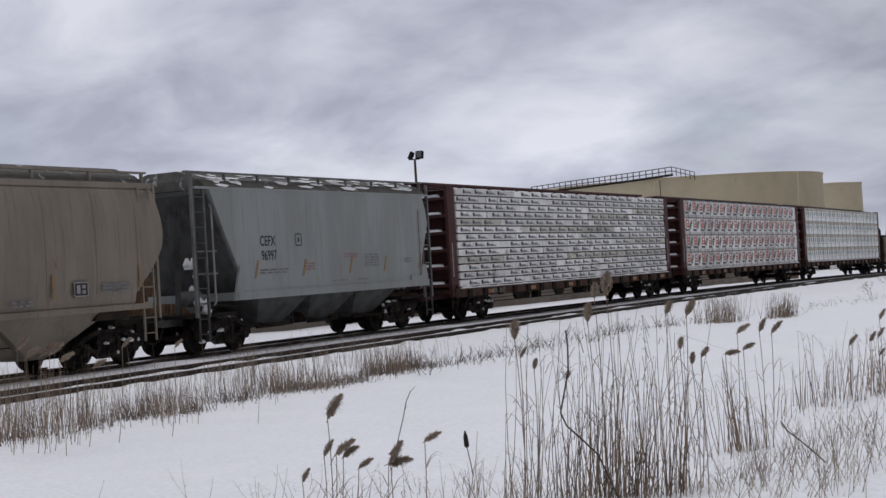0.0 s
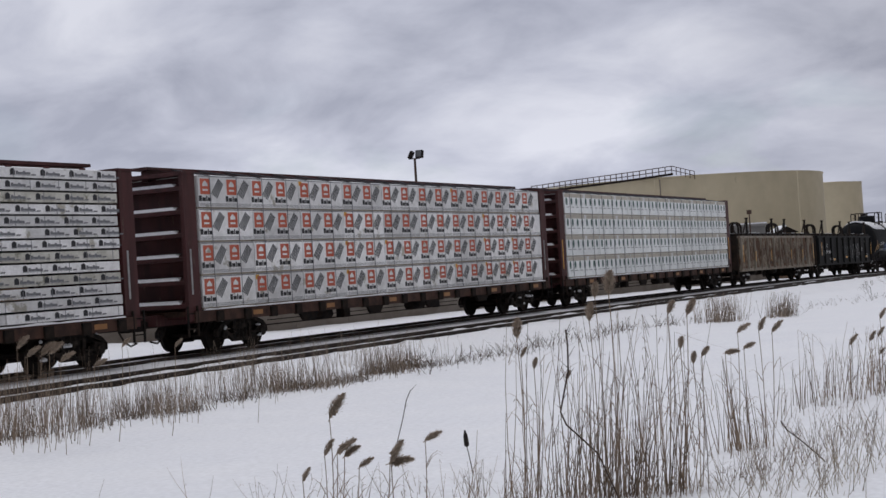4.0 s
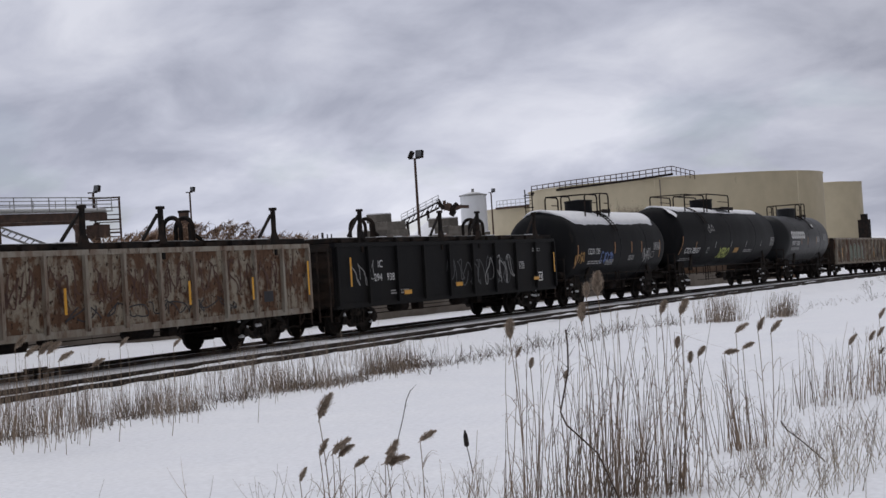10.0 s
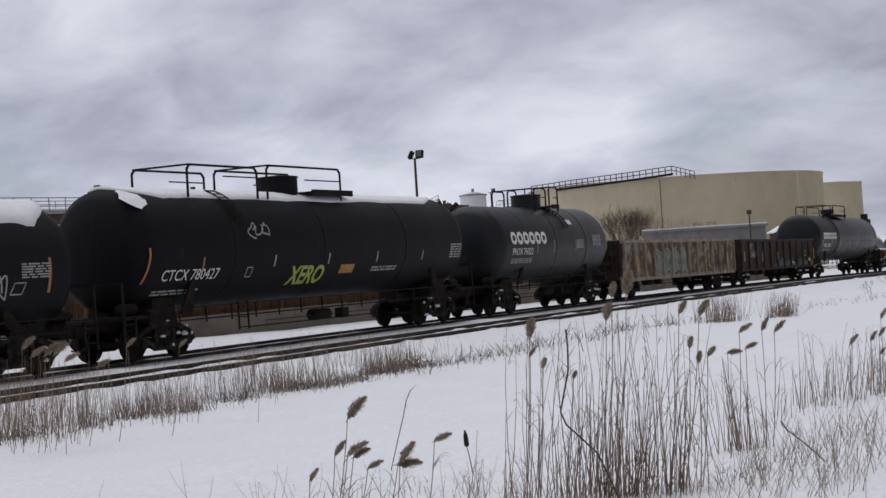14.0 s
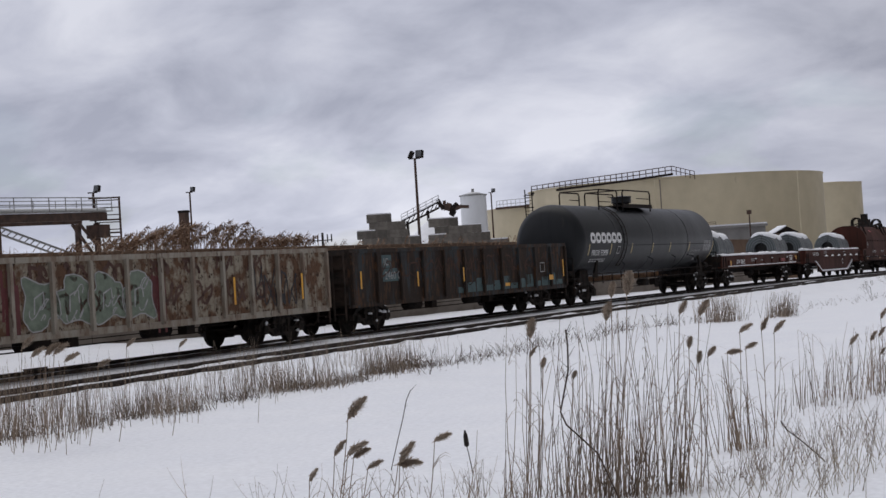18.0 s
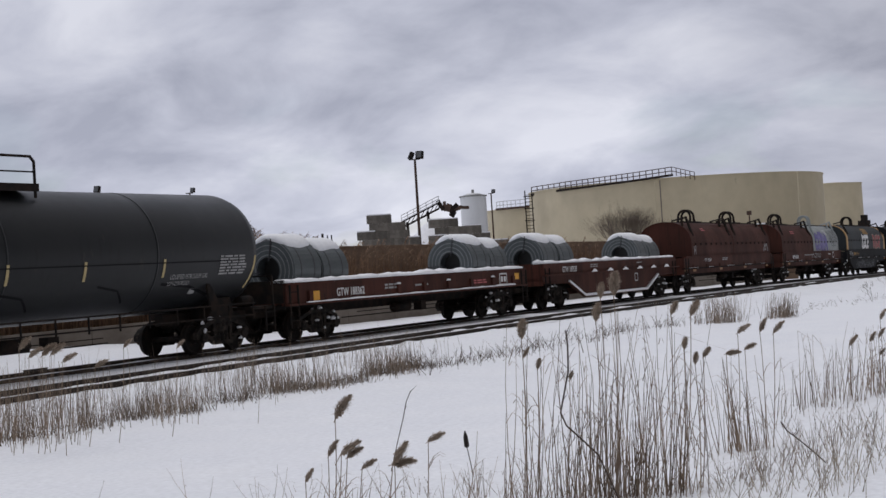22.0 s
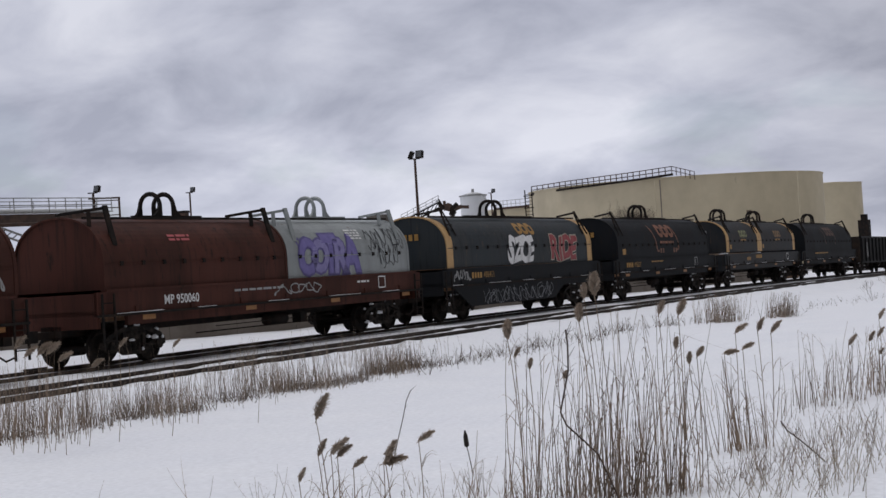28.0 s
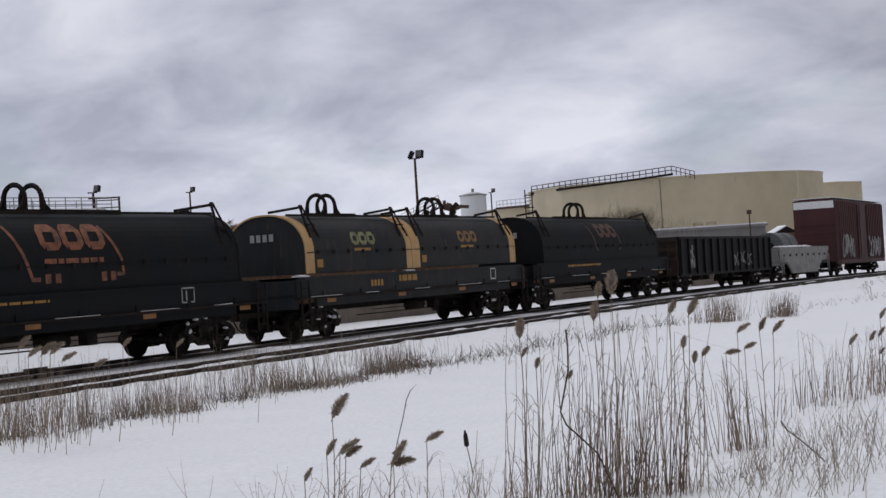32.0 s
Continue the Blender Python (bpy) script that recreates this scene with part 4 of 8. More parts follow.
# ---------- centre-beam lumber cars ----------
def centrebeam(u, half, label, load):
    car = railcar("centrebeam_lumber_car", label, "lumber car", u, half, 2.4, 0.45)
    sill(car, -half, half, 0.80, 1.10, 0.4, MAROON)
    bm = soften(box(B(), -half + 0.3, half - 0.3, -1.52, 1.52, 1.02, 1.16), 0.02)
    part("deck", bm, WOODDECK, car)
    for y in (-1.5, 1.5):
        part("side_sill", box(B(), -half + 0.2, half - 0.2, y - 0.05, y + 0.05, 0.86, 1.16), WOODDECK, car)
    k = int(2 * half / 1.25)
    me = finish(soften(box(B(), -0.14, 0.14, -0.06, 0.05, -0.19, 0.10), 0.02), "winch")
    me.materials.append(STEEL)
    for i in range(k):
        x = -half + 1.2 + i * 1.25
        part("winch", me, STEEL, car).location = (x, -1.56, 1.02)
        if i % 3 == 1:
            patch(car, "reflector", x + 0.3, 0.93, 0.45, 0.13, REFLO, on_flat(-1.557))
    for i in range(4):
        x = -half * 0.5 + i * half * 0.33
        part("sill_bracket", soften(prism(B(), [(x - 0.5, 0.86), (x + 0.5, 0.86), (x + 0.3, 0.62), (x - 0.3, 0.62)], -1.4, -1.3), 0.01), STEEL, car)
    part("centre_beam", box(B(), -half + 0.3, half - 0.3, -0.10, 0.10, 4.68, 5.00), MAROON, car)
    part("top_chord", box(B(), -half + 0.1, half - 0.1, -0.28, 0.28, 4.98, 5.06), MAROON, car)
    n = 15
    for i in range(n + 1):
        x = -half + 0.6 + (2 * half - 1.2) * i / n
        part("centre_post", box(B(), x - 0.06, x + 0.06, -0.10, 0.10, 1.16, 4.55), MAROON, car)
    for s in (-1, 1):
        x0, x1 = sorted((s * half, s * (half - 0.52)))
        bh = part("bulkhead", soften(prism(B(), [(x0, 0.9), (x1, 0.9), (x1, 4.78), (x0, 4.78)], -1.5, -1.38), 0.015), MAROON, car, "maroon end bulkhead with snow on its ribs")
        part("bulkhead_frame", prism(B(), [(x0, 0.9), (x1, 0.9), (x1, 4.78), (x0, 4.78)], 1.38, 1.5), MAROON, bh)
        xi = s * (half - 0.5)
        part("bulkhead_sheet", box(B(), xi - 0.04, xi + 0.04, -1.38, 1.38, 0.95, 4.72), MAROON, bh)
        for i in range(6):
            z = 1.25 + i * 0.62
            bm = prism(B(), [(xi + s * 0.04, z), (xi + s * 0.46, z), (xi + s * 0.46, z + 0.1), (xi + s * 0.04, z + 0.22)], -1.38, 1.38)
            part("bulkhead_rib", bm, MAROON, bh)
            bm = loft(B(), [(z + 0.10, min(xi + s * 0.06, xi + s * 0.44), max(xi + s * 0.06, xi + s * 0.44), 1.2), (z + 0.20, min(xi + s * 0.05, xi + s * 0.34), max(xi + s * 0.05, xi + s * 0.34), 1.0)])
            part("rib_snow", bm, LOADSNOW, bh)
        part("bulkhead_cap", box(B(), x0, x1, -1.5, 1.5, 4.74, 4.84), MAROON, bh)
        ladder(car, s * (half - 0.1), -1.53, 0.5, 1.3, 0.4)
        part("reflector", strokes(rect(x0 + 0.15, 1.6, 0.07, 1.2), on_flat(-1.508)), REFLECT if load == 2 else DIMWHITE, bh)
    brake_gear(car, 2.0)
    brake_gear(car, -4.0)
    if load == 0:
        lettering(car, "AOK  28172", -half + 2.9, 0.92, 0.24, DIMWHITE, on_flat(-1.625), wide=0.9)
    part("deck_snow", lumpy(-half + 0.6, half - 0.6, -1.60, -1.50, 1.162, 0.07, load + 20, 0.25), LOADSNOW, car)
    # the load, in wrapped bundles on the near side and the far side
    z0, z1 = 1.18, 4.75
    x0, x1 = -half + 0.62, half - 0.62
    rnd = random.Random(int(load * 7))
    rowsn = 13 if load == 0 else 4
    rh = (z1 - z0) / rowsn
    for side in (-1, 1):
        for r in range(rowsn):
            cuts = [x0]
            unit = 4.9 if load == 0 else (2.4 if load == 1 else 3.65)
            while cuts[-1] < x1 - unit * 0.6:
                cuts.append(min(x1, cuts[-1] + unit * rnd.choice((0.5, 0.75, 1.0, 1.1, 1.25) if load == 0 else (1.0,))))
            cuts[-1] = x1
            for a, b in zip(cuts, cuts[1:]):
                j = rnd.uniform(-0.025, 0.04) if load == 0 else rnd.uniform(-0.012, 0.03)
                zb = z0 + r * rh
                gap = 0.05 if load == 0 else 0.055
                bm = box(B(), a + 0.008, b - 0.008, min(side * 0.12, side * (1.5 + j)), max(side * 0.12, side * (1.5 + j)), zb + gap, zb + rh)
                bun = part("wrapped_lumber", soften(bm, 0.015), WRAPB if load == 2 else WRAPOLD if load == 0 and rnd.random() < 0.12 else WRAP, car)
                if gap > 0.05:
                    part("bearer", box(B(), a + 0.02, b - 0.02, side * 0.9 - 0.55, side * 0.9 + 0.55, zb + 0.002, zb + gap), LUMBER, bun)
                if side < 0:
                    print_load(bun, load, a, b, zb + gap, zb + rh, on_flat(-(1.5 + j) - 0.004), rnd)
        for i in range(int((x1 - x0) / 1.2)):
            x = x0 + 0.5 + i * 1.2
            if load == 0:
                part("load_tie", box(B(), x - 0.04, x + 0.04, side * 1.45 - 0.06, side * 1.45 + 0.06, z1 + 0.002, z1 + 0.05), MAROON, car)
            else:
                part("load_strap", bar(B(), (x, side * 0.1, z1 + 0.30), (x, side * 1.5, z1 + 0.012), 0.035), STRAP, car)
                if side < 0:
                    part("load_strap", bar(B(), (x, -1.545, z0), (x, -1.545, z1 + 0.012), 0.014), GREYINK, car)
    part("load_cover_snow", loft(B(), [(z1 + 0.01, x0 + 0.1, x1 - 0.1, 1.35), (z1 + 0.06, x0 + 0.3, x1 - 0.3, 1.15)]), LOADSNOW, car)


STAMPS = {}


def stamp(key, polys, material):
    """A printed shape as shared mesh data, drawn about its own corner."""
    if key not in STAMPS:
        me = finish(strokes(polys, on_flat(0)), key)
        me.materials.append(material)
        STAMPS[key] = me
    return STAMPS[key]


def print_load(bun, load, a, b, z0, z1, lay, rnd):
    """The marks printed on the wrapping, each a piece of its own."""
    h = z1 - z0
    y = lay(0, 0)[1]

    def put(name, key, polys, material, x, proud=0.0):
        part(name, stamp(key, polys, material), material, bun).location = (x, y - proud, z0)

    if load == 0:
        x = a + 0.10 + rnd.random() * 0.75
        tent = rect(0, h * 0.26, 0.15, h * 0.42) + [[(-0.01, h * 0.68), (0.16, h * 0.68), (0.12, h * 0.84), (0.075, h * 0.92), (0.03, h * 0.84)]]
        word = rect(0.17, h * 0.28, 0.46, h * 0.26) + rect(0.18, h * 0.54, 0.07, h * 0.12) + rect(0.40, h * 0.54, 0.07, h * 0.12) + rect(0.66, h * 0.26, 0.14, h * 0.10) + rect(-0.02, h * 0.20, 0.80, h * 0.04)
        while x < b - 0.55:
            put("printed_tree", "tent_mark", tent, INK, x)
            put("printed_bar", "word_bar", word, GREYINK, x)
            x += 0.95
        k = 1
        while a + k * 0.92 < b - 0.1:
            put("strap", "strap_line", rect(0, 0, 0.018, h), GREYINK, a + k * 0.92, 0.002)
            k += 1
    elif load == 1:
        em = rect(-0.03, h * 0.40, 0.10, h * 0.50) + rect(0.30, h * 0.40, 0.10, h * 0.50) + rect(0.07, h * 0.40, 0.23, h * 0.11)
        em += [[(0.07, h * 0.90), (0.07, h * 0.74), (0.185, h * 0.85), (0.30, h * 0.74), (0.30, h * 0.90)]] + rect(0.07, h * 0.57, 0.23, h * 0.09)
        word = rect(-0.10, h * 0.18, 0.12, h * 0.18) + rect(0.04, h * 0.18, 0.15, h * 0.12) + rect(0.21, h * 0.18, 0.05, h * 0.17) + rect(0.28, h * 0.18, 0.15, h * 0.12)
        lines = [q for i in range(5) for q in stroke([(0.45 + i * 0.055, h * (0.42 - i * 0.035)), (0.80 + i * 0.045, h * (0.90 - i * 0.035))], 0.04)]
        x = a + 0.12
        while x < b - 0.35:
            put("printed_emblem", "roof_emblem", em, REDINK, x)
            put("printed_bar", "roof_word", word, INK, x)
            if x < b - 1.0:
                put("printed_stripes", "roof_lines", lines, STRIPE, x)
            x += 1.17
        for k in range(3):
            put("printed_bar", "foot_line%.2f%d" % (b - a, k), rect(0.04, h * (0.03 + 0.035 * k), b - a - 0.08, h * 0.012), GREYINK, a)
        put("wrap_fold", "top_fold%.2f" % (b - a), rect(0.02, h * 0.96, b - a - 0.04, h * 0.03), GREYINK, a)
        if rnd.random() < 0.3:
            patch(bun, "paper_tag", a + 0.02, z1 - h * 0.2, 0.16, h * 0.15, REFLECT, lay)
    else:
        c = h * 0.40
        em = rect(0, c, 0.06, h * 0.10) + rect(0.10, c, 0.06, h * 0.10) + rect(-0.01, c + h * 0.08, 0.18, h * 0.18) + [[(-0.01, c + h * 0.26), (0.17, c + h * 0.26), (0.16, c + h * 0.34), (0.08, c + h * 0.39), (0.01, c + h * 0.34)]]
        x = a + 0.15
        while x < b - 0.2:
            put("printed_emblem", "leaf_emblem", em, GREENINK, x)
            put("printed_bar", "leaf_bar", rect(0.02, h * 0.29, 0.32, h * 0.03), GREYINK, x)
            x += 0.52
        for i in range(int((b - a) / 1.2)):
            put("strap", "wrap_fold", rect(0, 0, 0.02, h * 0.84), GREYINK, a + 0.6 + i * 1.2, 0.001)
        part("wrap_edge", strokes(rect(a + 0.02, z1 - h * 0.20, b - a - 0.04, h * 0.19), lay), KRAFT, bun)
        patch(bun, "paper_tag", a + (b - a) * 0.55, z1 - h * 0.21, 0.26, h * 0.21, WHITEP, lambda x, z: (x, lay(x, z)[1] - 0.003, z))


# ---------- gondolas ----------
def gondola(u, half, label, skin, post, top, lids=False, posts=12, floor=0.92):
    car = railcar("gondola_car", label, "gondola car", u, half, 1.9)
    t = 0.07
    for y in (-1.48, 1.48):
        part("side_wall", box(B(), -half, half, y - t / 2, y + t / 2, floor, top - 0.08), skin, car)
        part("top_chord", soften(box(B(), -half - 0.02, half + 0.02, y - 0.09, y + 0.09, top - 0.13, top), 0.02), post, car)
        part("bottom_sill", box(B(), -half, half, y - 0.06, y + 0.06, floor - 0.10, floor + 0.07), post, car)
        for i in range(posts + 1):
            x = -half + 0.08 + (2 * half - 0.16) * i / posts
            s = 1 if y > 0 else -1
            bm = prism(B(), [(x - 0.055, floor), (x + 0.055, floor), (x + 0.04, top - 0.12), (x - 0.04, top - 0.12)], min(y + s * 0.035, y + s * 0.145), max(y + s * 0.035, y + s * 0.145))
            part("side_post", soften(bm, 0.012), post, car)
    part("floor", box(B(), -half, half, -1.45, 1.45, floor - 0.06, floor), STEEL, car)
    for s in (-1, 1):
        x = s * (half - 0.04)
        ew = part("end_wall", box(B(), x - 0.035, x + 0.035, -1.45, 1.45, floor, top), ENDDARK, car)
        for i in range(4):
            z = floor + 0.25 + i * (top - floor) / 4
            part("end_rib", soften(box(B(), min(x, x + s * 0.14), max(x, x + s * 0.14), -1.4, 1.4, z, z + 0.16), 0.03), ENDDARK, ew)
        ladder(car, s * (half + 0.16), -1.2, 0.45, top - 0.2, 0.42, ENDDARK, along="y")
    sill(car, -half - 0.1, half + 0.1)
    brake_gear(car, 1.5)
    brake_gear(car, -3.0)
    if lids:
        lid = part("lid", soften(box(B(), -half + 0.05, half - 0.05, -1.45, 1.45, top + 0.02, top + 0.16), 0.03), STEEL, car, "flat dark steel lid")
        for i in range(4):
            xa = -half + 0.3 + i * half / 2
            part("lid_snow", loft(B(), [(top + 0.165, xa, xa + half / 2 - 0.9, 1.3), (top + 0.19, xa + 0.2, xa + half / 2 - 1.2, 1.1)]), HGREYD, lid)
        rnd = random.Random(int(u))
        for i in range(14):
            x = -half + 0.4 + i * (2 * half - 0.8) / 14
            w = rnd.uniform(0.3, 0.9)
            part("lid_lip", soften(box(B(), x, x + w, -1.56, -1.40, top + 0.01, top + rnd.uniform(0.07, 0.17)), 0.015), STEEL, lid)
            if rnd.random() < 0.45:
                part("lip_snow", soften(box(B(), x + 0.05, x + w * 0.8, -1.55, -1.44, top + 0.172, top + 0.19), 0.008), LOADSNOW, lid)
        for x, braced in ((-half * 0.80, 1), (-1.3, 0), (1.6, 1), (6.6, 0)):
            bm = B()
            bar(bm, (x, -1.5, top - 0.3), (x, -1.5, top + 1.0), 0.105)
            box(bm, x - 0.085, x + 0.085, -1.58, -1.42, top + 0.98, top + 1.06)
            prism(bm, [(x - 0.22, top), (x + 0.22, top), (x + 0.08, top + 0.34), (x - 0.08, top + 0.34)], -1.56, -1.46)
            bar(bm, (x - 0.12, -1.5, top + 0.85), (x - 0.75, -1.5, top + 0.2), 0.065)
            if not braced:
                far = B()
                bar(far, (x - 1.1, 0.6, top), (x - 1.1, 0.6, top + 0.75), 0.12)
                bar(far, (x - 1.05, 0.6, top + 0.5), (x - 0.5, 0.6, top + 0.2), 0.08)
                part("stacking_post", far, STEEL, lid)
            part("stacking_post", bm, STEEL, lid)
            if braced:
                for dx in (2.30, 2.84):
                    part("lifting_bail", arch_across(B(), x + dx, top + 0.15, 0.30, 0.72, 0.13), STEEL, lid)
    return car


def arch_across(bm, x, z, r, h, w):
    """A bail that stands across the track."""
    pts = [(x, -r, z)]
    for i in range(11):
        a = math.pi * (1 - i / 10)
        pts.append((x, r * math.cos(a), z + h - r + r * math.sin(a)))
    pts.append((x, r, z))
    return pipe(bm, pts, w / 2)


def gondola_side(y=-1.52):
    return on_flat(y - 0.006)


def scrawl(parent, seed, x, z, w, h, n, width, material, lay, name="graffiti"):
    """Loose looping sprayed lines with no readable letters."""
    rnd = random.Random(seed)
    g = None
    for i in range(n):
        cx, cz = x + w * (i + 0.5) / n, z + h / 2
        a, b, c, d = rnd.uniform(0.6, 1.4), rnd.uniform(0.8, 2.2), rnd.uniform(0, 6.28), rnd.uniform(0, 6.28)
        pts = []
        for k in range(22):
            t = k / 21 * 5.2
            pts.append((cx + w / n * 0.52 * math.sin(a * t + c) + w / n * 0.12 * math.sin(3.1 * t), cz + h * 0.5 * math.sin(b * t + d) * (0.75 + 0.25 * math.sin(1.7 * t))))
        g = part(name, strokes(stroke(pts, width), lay), material, parent)
    return g


def blob_letters(parent, seed, x, z, w, h, n, fill, edge, lay, name="graffiti"):
    """Fat rounded shapes side by side, with an outline."""
    rnd = random.Random(seed)
    far = lambda a, b: (a, lay(a, b)[1] - 0.003, lay(a, b)[2])
    q, e = [], []
    for i in range(n):
        cx, ww = x + w * (i + 0.5) / n, w / n * 0.54
        pts = []
        p1, p2 = rnd.uniform(0, 6), rnd.uniform(0, 6)
        for k in range(28):
            a = 2 * math.pi * k / 28
            wob = 0.90 + 0.15 * math.sin(3 * a + p1) + 0.11 * math.sin(5 * a + p2)
            pts.append((cx + ww * wob * math.copysign(abs(math.cos(a)) ** 0.6, math.cos(a)), z + h / 2 + h / 2 * wob * math.copysign(abs(math.sin(a)) ** 0.6, math.sin(a))))
        for k in range(28):
            q.append([(cx, z + h / 2), pts[k], pts[(k + 1) % 28]])
        e.append(stroke(pts + pts[:1], 0.035))
        e.append(stroke([(cx - ww * 0.3, z + h * 0.3), (cx - ww * 0.25, z + h * rnd.uniform(0.55, 0.7)), (cx + ww * 0.2, z + h * 0.72), (cx + ww * 0.25, z + h * rnd.uniform(0.35, 0.5))], 0.045))
        for _ in range(3):
            u, v, d, p3 = cx + ww * rnd.uniform(-0.5, 0.5), z + h * rnd.uniform(0.2, 0.8), rnd.uniform(0.08, 0.2), rnd.uniform(0, 6)
            e.append(stroke([(u + d * math.cos(p3 + k * 0.6), v + d * 0.8 * math.sin(p3 + k * 0.9)) for k in range(8)], 0.035))
    g = part(name, strokes(q, lay), fill, parent)
    for i in range(len(e)):
        part(name + "_outline", strokes(e[i], far), edge, g)


def gondolas():
    lay = gondola_side()
    g = gondola(-34.98, 8.26, "rust-streaked grey gondola car with lidded load and tall posts", RUSTG, RUSTP, 2.86, True)
    for x in (-8.0, -5.5, -2.2, 2.4, 5.2, 8.0):
        patch(g, "reflector", x, 1.35, 0.09, 0.62 if abs(x) < 7 else 1.0, REFLECT, on_flat(-1.634))
    scrawl(g, 4, -7.4, 1.55, 14.8, 0.95, 34, 0.045, GRAF_BROWN, lay)
    scrawl(g, 6, -2.0, 1.15, 6.5, 0.4, 9, 0.035, INK, lay)
    patch(g, "data_panel", 5.9, 1.25, 0.45, 0.3, INK, lay)
    g = gondola(-17.0, 8.3, "black gondola car with white lettering and lidded load", BLACKP, BLACKP, 2.86, True, posts=9)
    lettering(g, "IC", -5.75, 2.05, 0.34, WHITEP, lay)
    lettering(g, "294   938", -6.0, 1.62, 0.34, WHITEP, lay)
    for x, z, h in ((-7.6, 1.5, 0.9), (-4.3, 1.12, 0.14), (-0.6, 1.25, 0.14), (6.0, 1.25, 0.12), (8.0, 1.5, 0.8)):
        patch(g, "reflector", x, z, 0.10 if h > 0.5 else 0.5, h, REFLECT, on_flat(-1.634))
    part("data_panel", strokes(stroke([(6.6, 1.22), (7.05, 1.22), (7.05, 1.52), (6.6, 1.52), (6.6, 1.22)], 0.05) + rect(6.72, 1.30, 0.08, 0.14) + rect(6.88, 1.30, 0.08, 0.14), lay), WHITEP, g)
    bars(g, 4.9, 1.95, 4, 0.5, 0.045, DIMWHITE, lay, seed=15)
    bars(g, 6.2, 2.45, 2, 0.7, 0.05, DIMWHITE, lay, seed=16)
    scrawl(g, 7, -7.4, 1.5, 1.4, 0.8, 3, 0.035, DIMWHITE, lay)
    scrawl(g, 8, -1.0, 1.25, 3.0, 1.0, 5, 0.04, STRIPE, lay)
    scrawl(g, 9, 2.0, 1.2, 2.4, 1.1, 4, 0.045, DIMWHITE, lay)
    scrawl(g, 10, 2.1, 1.15, 2.2, 1.2, 3, 0.03, STRIPE, lay)
    bars(g, -5.0, 1.25, 2, 1.2, 0.05, DIMWHITE, lay, seed=5)
    g = gondola(48.99, 8.5, "rusty grey gondola car with green and maroon graffiti", RUSTG, RUSTP, 2.72, posts=13)
    blob_letters(g, 3, -4.2, 1.05, 4.6, 1.2, 4, GRAF_GREEN, DIMWHITE, lay)
    for x in (-4.75, 0.35):
        for k in range(6):
            part("graffiti_ground", strokes(stroke([(x + 0.09 * k, 1.0 + 0.3 * math.sin(k * 2.1 + x)), (x + 0.09 * k + 0.02, 1.7), (x + 0.09 * k, 2.25 + 0.2 * math.sin(k * 3.3 + x))], 0.085), on_flat(-1.519 - 0.0006 * k)), GRAF_RED, g)
    for i, x in enumerate((-3.9, -2.7, -1.4, 0.3, 1.6, 3.0, 4.4)):
        scrawl(g, 30 + i, x, 2.15, 0.7, 0.42, 2, 0.09, GRAF_BROWN, lay)
        scrawl(g, 50 + i, x + 0.4, 1.35, 0.8, 0.6, 2, 0.08, GRAF_BROWN, lay)
    scrawl(g, 70, -7.6, 1.6, 1.2, 0.7, 3, 0.07, INK, lay)
    scrawl(g, 71, 4.6, 1.1, 2.2, 1.2, 4, 0.05, INK, lay)
    for x in (-7.0, 3.6, 6.9):
        patch(g, "reflector", x, 1.25, 0.09, 0.75, REFLECT, on_flat(-1.634))
    patch(g, "data_panel", 5.7, 1.2, 0.5, 0.25, INK, lay)
    g = gondola(67.2, 8.43, "brown rusted gondola car with worn white lettering", BROWNG, BROWNG, 2.66, posts=11)
    for x, z in ((-6.45, 2.02), (-6.42, 1.58)):
        patch(g, "stencil_ground", x, z, 0.62 if z > 2 else 1.0, 0.42, TEAL, on_flat(-1.5185))
    lettering(g, "IC", -6.35, 2.1, 0.34, DIMWHITE, lay)
    lettering(g, "2460 06", -6.3, 1.65, 0.36, DIMWHITE, lay)
    for x, z, h in ((-8.0, 1.4, 0.55), (-4.35, 1.35, 0.5), (-1.0, 1.4, 0.5), (2.4, 1.1, 0.12), (7.9, 1.3, 0.7), (6.5, 1.2, 0.2)):
        patch(g, "reflector", x, z, 0.09 if h > 0.3 else 0.4, h, REFLECT, on_flat(-1.634))
    scrawl(g, 91, -1.5, 1.1, 9.5, 1.2, 18, 0.045, ENDDARK, lay)
    scrawl(g, 93, -6.5, 1.7, 14.0, 0.6, 24, 0.05, WOODDECK, on_flat(-1.524))
    part("data_panel", strokes(stroke([(5.9, 1.55), (6.3, 1.55), (6.3, 1.9), (5.9, 1.9), (5.9, 1.55)], 0.04), on_flat(-1.53)), DIMWHITE, g)
    for k in range(13):
        patch(g, "faded_paint", -1.2 + k * 0.72, 0.98, 0.62, 0.22 + 0.14 * (k % 3), TEAL, on_flat(-1.5175))
    g = gondola(244.3, 8.3, "short black gondola car with weathered posts", BLACKP, BLACKP, 2.86, posts=13)
    scrawl(g, 95, -6.6, 1.2, 0.6, 1.2, 2, 0.09, DIMWHITE, lay)
    scrawl(g, 96, 1.0, 1.2, 3.5, 0.8, 4, 0.07, DIMWHITE, lay)


